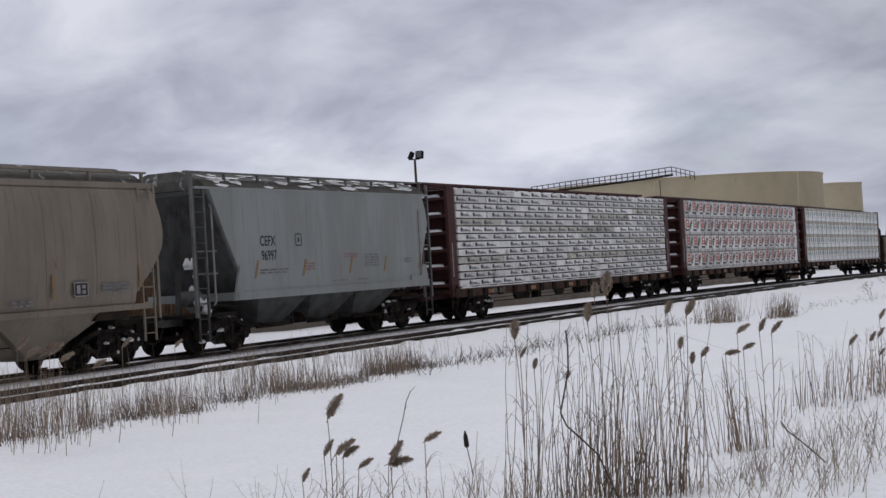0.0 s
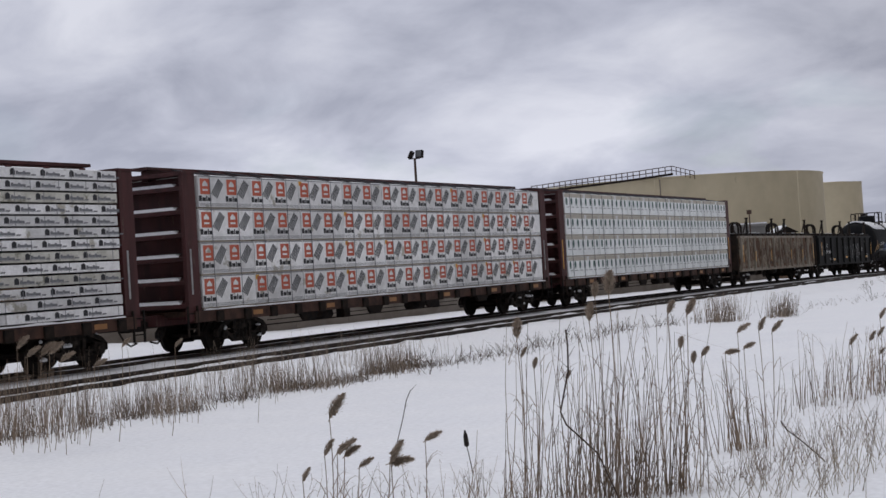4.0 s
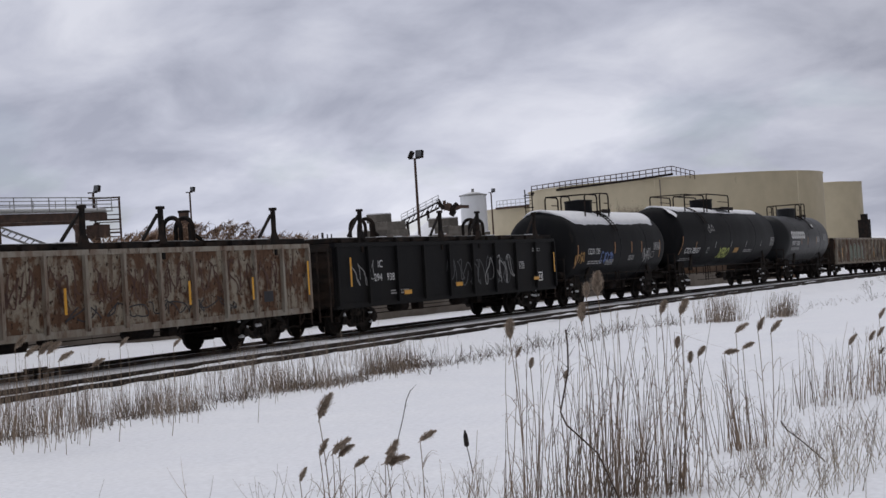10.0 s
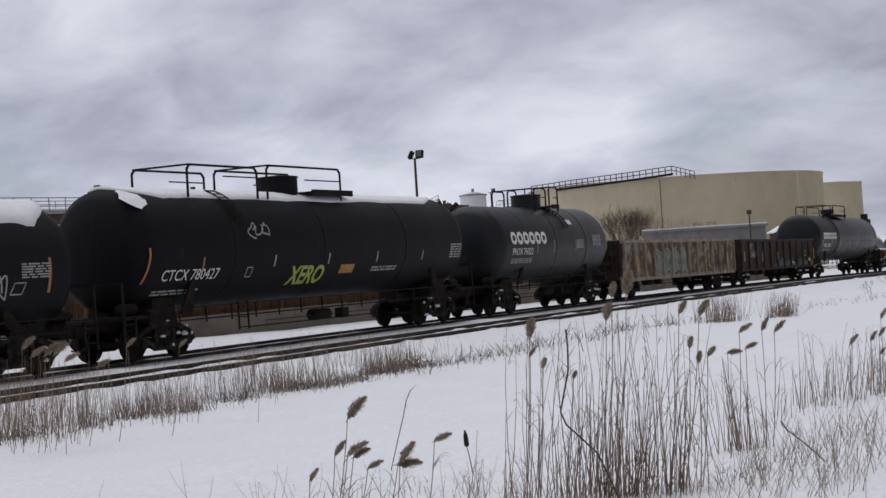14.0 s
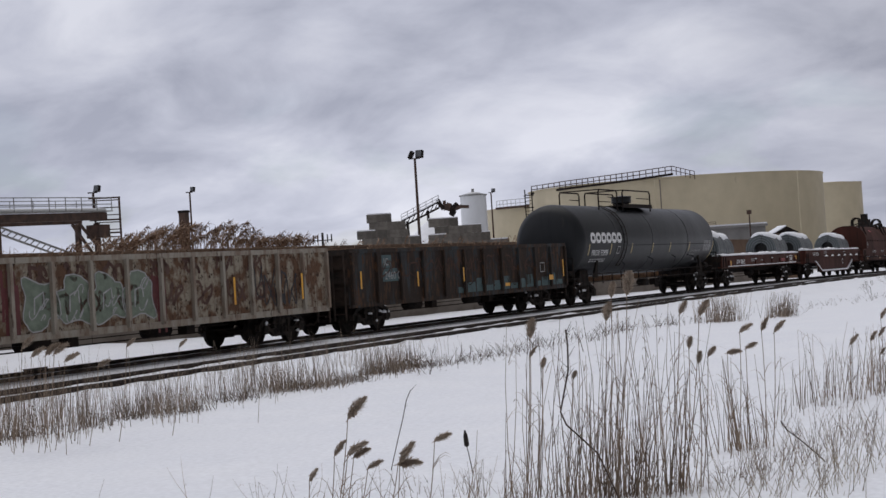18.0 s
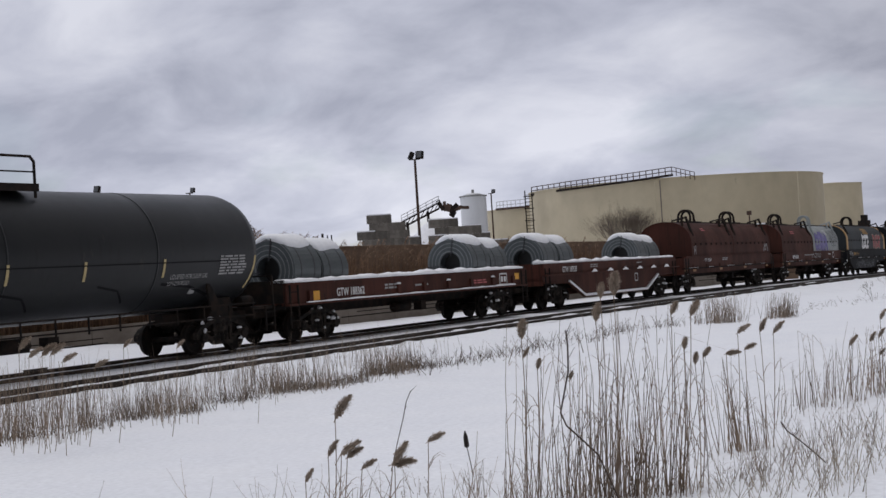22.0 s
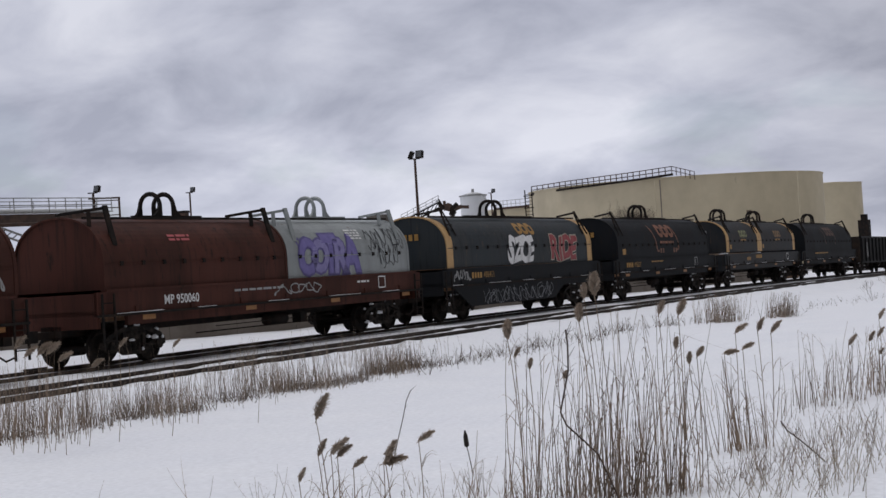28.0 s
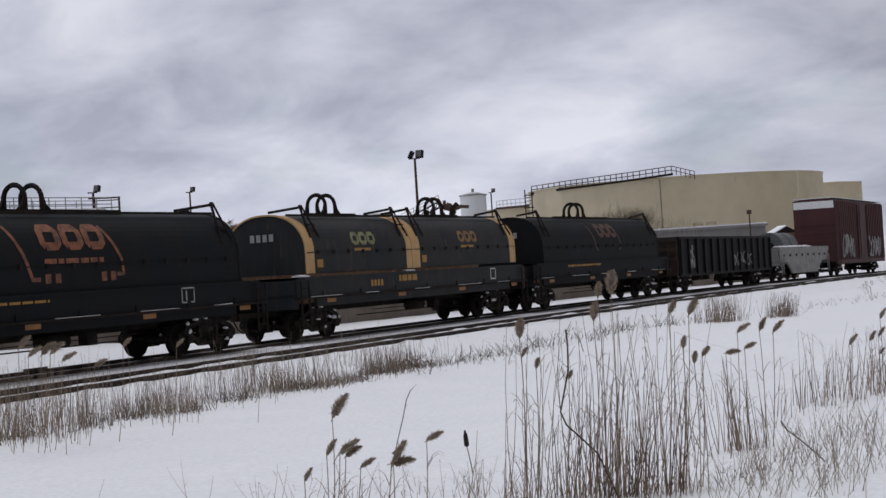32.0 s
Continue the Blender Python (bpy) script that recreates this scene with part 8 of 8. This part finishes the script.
def plants():
    # grass along the siding
    def mid(x):
        return 17.55 - 0.05 * (x - 16) + 0.25 * math.sin(x * 0.9)
    strip_grass("trackside_grass", "dry blond grass strip along the siding in snow", GRASSM, 13.5, 30.5, 1150, 0.30, 1.02, 0.0050, 1, 0.13, mid, 0.66, cut=-0.25)
    strip_grass("trackside_grass", "dense brown tufts of dry grass at the siding", GRASSM, 14, 29.5, 1200, 0.15, 0.55, 0.0062, 2, 0.20, lambda x: mid(x) - 0.35, 0.40, cut=0.0)
    strip_grass("trackside_weeds", "dark weedy growth low among the grass", WEEDM, 14, 30, 1300, 0.06, 0.26, 0.0070, 3, 0.7, lambda x: mid(x) - 0.55, 0.30, cut=0.05)
    strip_grass("tall_trackside_grass", "taller pale dry stalks beside the siding", REEDM, 13.2, 19.5, 300, 0.65, 1.40, 0.0055, 4, 0.09, lambda x: 16.6 - 0.1 * (x - 16), 0.75)
    stand("grass_tuft", "dry grass tuft standing in snow", GRASSM, [(46.4, 14.2, 0.55, 0.35, 1)], 190, 0.5, 1.05, 0.008, seed=4, category="grass")
    stand("grass_tuft", "leaning dry grass tuft standing in snow", GRASSM, [(49.3, 12.9, 0.38, 0.25, 1)], 170, 0.4, 0.95, 0.008, seed=5, lean=(0.15, -0.1), category="grass")
    stand("low_weeds", "sparse low weeds poking through snow", WEEDM, [(29.5, 16.0, 1.2, 0.4, 1.3), (33, 15.9, 1.3, 0.4, 1.3), (37, 16.2, 1.6, 0.5, 1), (42, 15.9, 2, 0.6, 0.9), (48, 15.2, 2, 0.6, 0.7), (55, 13.0, 4, 0.6, 0.6), (62, 12.4, 3, 0.5, 0.5)], 640, 0.05, 0.34, 0.0075, seed=6, wild=0.75, category="weeds")
    rnd = random.Random(64)
    for k in range(9):
        x = 29.0 + k * 2.1 + rnd.uniform(-0.6, 0.6)
        y = 15.9 - 0.04 * (x - 29) + rnd.uniform(-0.5, 0.4)
        stand("weed_clump", "twiggy brown weed clump sticking out of snow", WEEDM, [(x, y, 0.38, 0.18, 1)], 24, 0.12, 0.52, 0.0080, seed=200 + k, wild=0.55, category="weeds")
    # the reeds close by
    front = [(13.1 + 0.11 * k, 6.12 - 0.34 * k, 0.16, 0.17, w) for k, w in enumerate((0.35, 0.7, 1.0, 1.15, 1.0))]
    stand("reed_stand", "tall dead reed stalks in front of the track", REEDM, front, 158, 0.70, 2.0, 0.0058, seed=11, lean=(0.045, -0.05), wild=0.085)
    stand("reed_stand", "low tangle of broken reed stalks", REEDM, [(x, y, a * 1.6, b * 1.2, w) for x, y, a, b, w in front], 128, 0.15, 0.85, 0.0042, seed=12, wild=0.30)
    stand("reed_stand", "small clump of blond reed stalks", REEDM, [(16.25, 4.85, 0.30, 0.20, 1)], 48, 0.5, 1.15, 0.0062, seed=16, lean=(-0.02, 0.06), wild=0.06)
    stand("reed_stand", "thin reed stalks by a snow bank", REEDM, [(20.7, 4.95, 0.8, 0.20, 0.7), (22.2, 4.45, 0.8, 0.22, 1)], 130, 0.4, 1.15, 0.0055, seed=13, wild=0.10)
    stand("low_weeds", "sparse thin stalks in fresh snow", REEDM, [(12.9, 7.2, 0.7, 0.6, 2), (12.4, 8.2, 0.6, 0.5, 1.0), (14.3, 4.15, 0.6, 0.20, 2.2), (15.1, 3.9, 0.8, 0.25, 2.4), (16.3, 3.6, 0.8, 0.3, 2), (17.5, 3.9, 0.8, 0.3, 1.2), (12.6, 9.0, 0.7, 0.7, 0.3), (18.2, 5.0, 0.5, 0.15, 0.6), (13.0, 6.4, 0.3, 0.3, 1.6)], 430, 0.10, 0.52, 0.0038, seed=14, wild=0.34, category="weeds")
    stand("low_weeds", "tangle of fine pale stalks on a snow bank", PALESTEM, [(13.2, 3.5, 0.45, 0.2, 1), (13.6, 3.1, 0.5, 0.2, 1.2), (14.2, 3.3, 0.6, 0.25, 1.3), (14.9, 3.0, 0.5, 0.2, 0.8), (13.1, 3.95, 0.3, 0.2, 0.8)], 190, 0.12, 0.66, 0.0038, seed=18, wild=0.36, category="weeds")
    # the thick reed bed behind the track
    bed = [(x, 32.85, 1.6, 0.12, 1) for x in range(26, 100, 3)]
    stand("reed_bed", "dense rust-brown reed bed behind the barrier", BEDM, bed, 4200, 1.9, 3.25, 0.017, seed=15, wild=0.05)
    rnd = random.Random(77)
    bl = Blades()
    for i in range(9000):
        x = rnd.uniform(26, 102)
        z = rnd.uniform(0.5, 3.15) + track_z(x)
        l = rnd.uniform(0.10, 0.32)
        bl.stem((x, 32.72 + rnd.uniform(-0.08, 0.1), z), (x + l * rnd.uniform(0.1, 0.9), 32.68 + rnd.uniform(-0.08, 0.1), z + l * rnd.uniform(-0.5, 0.9)), (0, 0, 0.02), 0.022, 0.006, 1)
    solid("reed_heads", bl.mesh("reed_heads", BEDTOP), BEDTOP, "mass of small brown seed heads over the reed bed", "reeds", kind="stuff")


def plume_mesh(seed, length, material, flag):
    """A seed head of fine hair round a soft core: a flag blown to one side, or an upright spindle."""
    rnd = random.Random(seed)
    bl = Blades()
    bend = 0.42 if flag else 0.10

    def axis(t):
        return Vector((bend * length * t * t, 0, length * (t - 0.22 * bend * t * t)))

    def girth(t):
        return length * (0.36 if flag else 0.30) * math.sin(math.pi * min(1, 0.08 + 0.92 * t)) ** 0.75 * (1.15 - 0.55 * t)

    for i in range(9):
        t = 0.04 + 0.90 * i / 8
        c, q = axis(t), girth(t) * 0.36
        off = Vector((q * (0.9 if flag else 0.1), 0, -q * (0.3 if flag else 0)))
        for k in range(5):
            e = Vector((rnd.gauss(0, 0.5), rnd.gauss(0, 0.8), 0)) * q
            bl.stem(c + off + e - Vector((0, 0, 0.05 * length)), c + off + e * 0.6 + (axis(min(1, t + 0.12)) - c) * 1.1, (0, 0, 0), q * 0.7, q * 0.25, 2)
    for i in range(760):
        t = rnd.random() ** 0.9
        c, g = axis(t), girth(t)
        side = 1.0 if rnd.random() < (0.86 if flag else 0.5) else -1.0
        d = Vector((side * rnd.uniform(0.35, 1.0) * (1.0 if side > 0 or not flag else 0.3), rnd.gauss(0, 0.55), rnd.gauss(0.28 if not flag else 0.02, 0.30)))
        p = c + d * g * rnd.uniform(0.0, 0.45)
        e = c + d * g * rnd.uniform(0.8, 1.25) + (axis(min(1, t + 0.1)) - c) * 0.8
        bl.stem(p, e, (0, 0, -0.015 * length), 0.0044, 0.0010, 2)
    bl.stem((0, 0, -0.05), axis(1.0), (-0.05 * length, 0, 0), 0.006, 0.002)
    return bl.mesh("plume", material)


SWAY = []


def plumed_reeds():
    heads = [plume_mesh(k, 0.25 + 0.015 * (k % 3), PLUMEM, k < 3) for k in range(6)]
    rnd = random.Random(21)
    for i, (x, y, h, lean, size, droop, swing) in enumerate(REEDS_NEAR + REEDS_MID + REEDS_BACK + REEDS_TRACK):
        r = thing("plumed_reed", "single dead reed with a feathery brown plume", "reed", "plumed reeds")
        top = (0.0, 0, h)
        bl = Blades()
        bl.stem((0, 0, 0), top, (0.016 * h, 0.01 * h, 0), 0.0065, 0.0042, 6)
        part("stalk", bl.mesh("stalk", REEDM), REEDM, r)
        p = part("plume", heads[i % 3 + (3 if REEDS_MID[0][0] <= x <= REEDS_MID[-1][0] + 0.2 and h > 1.2 else 0)], PLUMEM, r)
        p.location = top
        p.rotation_euler = (0, radians(droop), radians(rnd.uniform(-20, 20)))
        p.scale = (size * (0.86 if i < len(REEDS_NEAR) else 0.64),) * 3
        for k in range(2):
            bl = Blades()
            z = h * rnd.uniform(0.35, 0.75)
            bl.stem((0.008 * h, 0, z), (0.16 * rnd.choice((-1, 1)), rnd.uniform(-0.1, 0.1), z + 0.12), (0, 0, 0.07), 0.005, 0.002)
            part("leaf", bl.mesh("leaf", REEDM), REEDM, r)
        SWAY.append((r, x, y, ground_z(x, y) - 0.03, lean, swing, i))


# base x, y, height, lean in degrees, plume size, plume droop, swing
REEDS_NEAR = [(10.66, 6.91, 1.139, 1, 1.15, 10, 3.1), (10.634, 6.952, 0.804, 1, 0.7, 8, 2.3), (10.598, 6.858, 0.827, 5, 0.85, 28, 2.3), (10.703, 6.867, 0.79, 6, 0.8, 30, 2.3), (10.679, 6.708, 0.697, 7, 0.65, 30, 2.3), (10.935, 6.448, 0.721, 1, 0.9, 8, 2.3), (10.908, 6.529, 0.708, 7, 1.05, 55, 2.3), (11.168, 6.257, 0.88, 3, 0.75, 40, 2.0), (10.447, 7.063, 0.6, 1, 0.55, 6, 2.0)]
REEDS_MID = [(13.037, 6.118, 1.687, 0, 1.3, 2, 1.68), (13.022, 6.133, 1.501, 2, 0.7, 8, 1.2), (13.078, 6.014, 1.373, 2, 0.65, 8, 1.2), (13.421, 5.477, 1.808, 0, 1.2, 4, 1.92), (13.494, 5.326, 2.059, 1, 1.45, 0, 1.92), (13.445, 5.419, 2.039, 0, 0.9, 2, 1.68), (13.189, 5.749, 1.249, 4, 0.6, 12, 0.96), (13.74, 4.855, 1.815, 3, 0.9, 20, 1.44), (13.786, 4.703, 1.79, 4, 1.0, 20, 1.44), (13.828, 4.697, 1.443, 1, 0.8, 5, 1.2), (13.871, 4.559, 1.28, 0, 0.75, 4, 0.96), (13.861, 4.537, 1.349, 3, 0.7, 30, 0.96)]
REEDS_BACK = [(16.032, 4.92, 1.184, 2, 1.1, 60, 0.4), (16.115, 4.72, 1.214, 2, 0.95, 45, 0.4), (16.072, 4.803, 1.415, 3, 1.0, 35, 0.4), (16.189, 4.513, 1.396, 0, 1.05, 4, 0.4), (16.286, 4.458, 1.366, 3, 1.05, 18, 0.4), (21.968, 4.772, 0.798, 2, 1.1, 15, 0.3), (22.129, 4.501, 0.84, 2, 1.1, 10, 0.3), (22.264, 4.403, 0.896, 2, 1.0, 10, 0.3), (22.357, 4.363, 1.162, 1, 1.0, 8, 0.3), (22.136, 4.369, 0.631, 3, 0.8, 12, 0.3)]
REEDS_TRACK = [(15.21, 15.21, 1.57, 5, 1.43, 18, 0.9), (15.38, 15.2, 1.44, 6, 1.3, 28, 0.9), (15.45, 14.97, 1.46, 5, 1.69, 23, 0.9), (15.44, 14.84, 1.48, 6, 1.56, 26, 0.9), (15.7, 14.88, 1.35, 7, 1.3, 33, 0.9), (16.17, 14.65, 1.22, 7, 1.3, 33, 0.9), (16.6, 14.45, 1.47, 5, 1.04, 18, 0.9), (17.42, 14.1, 1.41, 5, 0.91, 18, 0.9)]
# how far the wind leans the reeds, in degrees, time by time
WIND = ((0, 0.0), (0.7, 0.7), (1.4, -0.2), (2.1, -0.9), (2.8, 1.6), (3.5, 0.4), (4.5, 0.2), (5.5, -1.2), (6.2, -1.6), (6.9, 0.0), (7.6, -0.8), (8.3, -1.3), (9.0, 0.0), (9.7, -1.2), (10.4, -0.6), (11.1, 2.2), (11.8, 0.3),
        (12.4, -1.0), (13.2, 3.6), (14.0, 3.0), (15.2, 1.4), (16.5, 1.6), (17.4, 1.5), (18.3, 3.5), (19.2, 3.0), (20.1, 2.9), (21.0, 1.0), (21.9, 1.3), (22.8, -1.5), (23.7, 1.0), (24.6, 2.4), (25.5, 2.3), (26.6, 0.4), (28.0, -1.6), (29.0, -1.1), (30.0, 0.0), (31.0, 0.4), (32.0, 0.8))

plants()
plumed_reeds()


def dark_cattail():
    t = thing("seed_stalk", "dark upright seed stalk alone in the snow", "weed")
    g = ground_z(14.46, 7.42) - 0.03
    bl = Blades()
    bl.stem((0, 0, 0), (-0.03, 0.05, 0.38), (0.01, 0, 0), 0.007, 0.006)
    part("stalk", bl.mesh("stalk", TWIGM), TWIGM, t)
    p = part("seed_head", drum(B(), [(0, 0.008), (0.02, 0.030), (0.13, 0.027), (0.20, 0.006)], 8, "z"), CATM, t)
    p.matrix_basis = pose(-0.028, 0.047, 0.36, 0, -9, 0)
    t.location = (14.46, 7.42, g)


dark_cattail()


def dark_branch(label, place, pts, r, twigs, seed):
    """A bent dark stem with short side twigs; points are (across, up) in metres."""
    rnd = random.Random(seed)
    t = thing("bare_branch", label, "branch")
    c, s = math.cos(radians(-62)), math.sin(radians(-62))
    line = [Vector((a * c, a * s, b)) for a, b in pts]
    part("branch", pipe(B(), line, r), TWIGM, t)
    for k in range(twigs):
        i = rnd.randrange(len(line) // 2, len(line) - 1)
        p = line[i].lerp(line[i + 1], rnd.random())
        a = rnd.choice((-1, 1)) * rnd.uniform(0.03, 0.09)
        bl = Blades()
        bl.stem(p, (p.x + a * c, p.y + a * s, p.z + rnd.uniform(0.04, 0.12)), (0, 0, 0), r * 0.6, r * 0.3, 2)
        part("twig", bl.mesh("twig", TWIGM), TWIGM, t)
    t.location = (place[0], place[1], ground_z(*place) - 0.03)


dark_branch("dark bent branch among the reeds", (13.067, 5.124), [(0.02, 0), (-0.06, 0.22), (-0.18, 0.52), (-0.33, 0.68), (-0.47, 0.82), (-0.52, 0.95), (-0.47, 1.15), (-0.42, 1.35), (-0.41, 1.6), (-0.42, 1.75)], 0.0085, 9, 3)
dark_branch("thin leaning twig alone in snow", (14.7, 8.65), [(0, 0), (0.10, 0.35), (0.19, 0.65), (0.24, 0.85), (0.30, 0.97)], 0.0055, 3, 6)
dark_branch("dead twig leaning out of the snow", (14.8, 3.75), [(0.28, 0), (0.15, 0.14), (-0.02, 0.30), (-0.14, 0.40), (-0.20, 0.50)], 0.007, 5, 4)


def bush(name, x, y, z, h, w, n, seed, label, r=0.02):
    """A bare bush: a short stem that forks into many twigs."""
    rnd = random.Random(seed)
    bl = Blades()
    t = thing(name, label, "bush")

    def fork(p, d, l, r, k):
        e = p + d * l
        bl.stem(p, e, (rnd.gauss(0, 0.04) * l, rnd.gauss(0, 0.04) * l, 0), r, r * 0.65, 2)
        if k:
            for _ in range(3):
                q = (d + Vector((rnd.gauss(0, 0.5), rnd.gauss(0, 0.5), rnd.gauss(0.1, 0.3)))).normalized()
                fork(e, q, l * rnd.uniform(0.6, 0.85), r * 0.6, k - 1)

    for i in range(n):
        a = rnd.uniform(0, 6.28)
        d = Vector((math.cos(a) * w, math.sin(a) * w, 1)).normalized()
        fork(Vector((rnd.gauss(0, 0.1), rnd.gauss(0, 0.1), 0)), d, h * 0.32, r, 4)
    part("twig_crown", bl.mesh("twig_crown", TWIGM), TWIGM, t)
    t.location = (x, y, z)


bush("bare_bush", 140.6, 52.75, 0.2, 6.8, 0.45, 34, 1, "round bare brown bush before the big tank", 0.05)
bush("bare_bush", 118.4, 40.0, -0.8, 6.0, 0.5, 3, 2, "thin bare shrub before the low building", 0.03)
bush("bare_shrub", 59.8, 11.9, ground_z(59.8, 11.9), 0.9, 0.4, 2, 3, "small dark bare shrub in snow", 0.012)
bush("bare_shrub", 63.0, 11.6, ground_z(63.0, 11.6), 1.5, 0.3, 1, 4, "thin bare twig shrub in snow", 0.012)
bush("bare_shrub", 27.5, 15.2, ground_z(27.5, 15.2), 0.75, 0.8, 4, 5, "brown twiggy shrub in the grass strip", 0.008)


def back_plumes():
    """Plumes of the reed bed that stand against the sky."""
    rnd = random.Random(31)
    bl = Blades()
    for i in range(330):
        x = rnd.uniform(39.5, 52.6)
        env = 0.35 + 0.75 * math.exp(-((x - 45.6) / 3.4) ** 2)
        y = rnd.uniform(33.8, 36.5)
        h = 3.0 + rnd.uniform(0.2, 1.0) * env + track_z(x)
        top = Vector((x, y, h))
        bl.stem((x - 0.5, y, -0.5), top, (0, 0, 0), 0.02, 0.012)
        for k in range(26):
            t = rnd.random()
            b = top + Vector((0.34 * t, -0.16 * t, 0.50 * t - 0.22 * t * t))
            bl.stem(b, b + Vector((rnd.gauss(0.10, 0.06), rnd.gauss(-0.05, 0.05), rnd.gauss(-0.02, 0.09))), (0, 0, 0.02), 0.024, 0.007, 1)
    for i in range(60):
        x = rnd.uniform(55, 100)
        y = rnd.uniform(33.8, 36)
        h = 3.0 + rnd.uniform(-0.2, 0.3) + track_z(x)
        top = Vector((x, y, h))
        for k in range(16):
            t = rnd.random()
            b = top + Vector((0.28 * t, -0.10 * t, 0.35 * t))
            bl.stem(b, b + Vector((rnd.gauss(0.10, 0.06), rnd.gauss(-0.05, 0.05), rnd.gauss(-0.02, 0.09))), (0, 0, 0.02), 0.024, 0.007, 1)
    solid("reed_plumes", bl.mesh("reed_plumes", BEDTOP), BEDTOP, "feathery brown reed plumes bent by the wind", "reeds", kind="stuff")


back_plumes()


# ---------- what moves ----------
def motions():
    secs = [t for t in range(0, 33)]
    for car, u in CARS:
        walk(car, [(t, car_pose(u, t)) for t in secs])
    for ob, u, y, z in COILS:
        walk(ob, [(t, car_pose(u, t) @ pose(0, y, z)) for t in secs])
    # all wheelsets turn alike, so they share one set of keys
    first = WHEELS[0]
    walk(first, [(k / FPS, pose(0, 0, 0, 0, -math.degrees(travel(k / FPS) / WHEEL_R) % 360, 0)) for k in range(0, 32 * FPS + 1)])
    for w in WHEELS[1:]:
        w.rotation_mode = "QUATERNION"
        keys = w.animation_data_create()
        keys.action = first.animation_data.action
        keys.action_slot = first.animation_data.action_slot
    # reeds bow along the picture's plane
    for r, x, y, g, lean, swing, i in SWAY:
        rows = []
        for t, a in WIND:
            b = lean + a * swing + 0.35 * math.sin(t * 3.1 + i * 1.9)
            rows.append((t, pose(x, y, g) @ pose(0, 0, 0, 0, 0, -62) @ pose(0, 0, 0, 0, b, 0)))
        walk(r, rows)


motions()
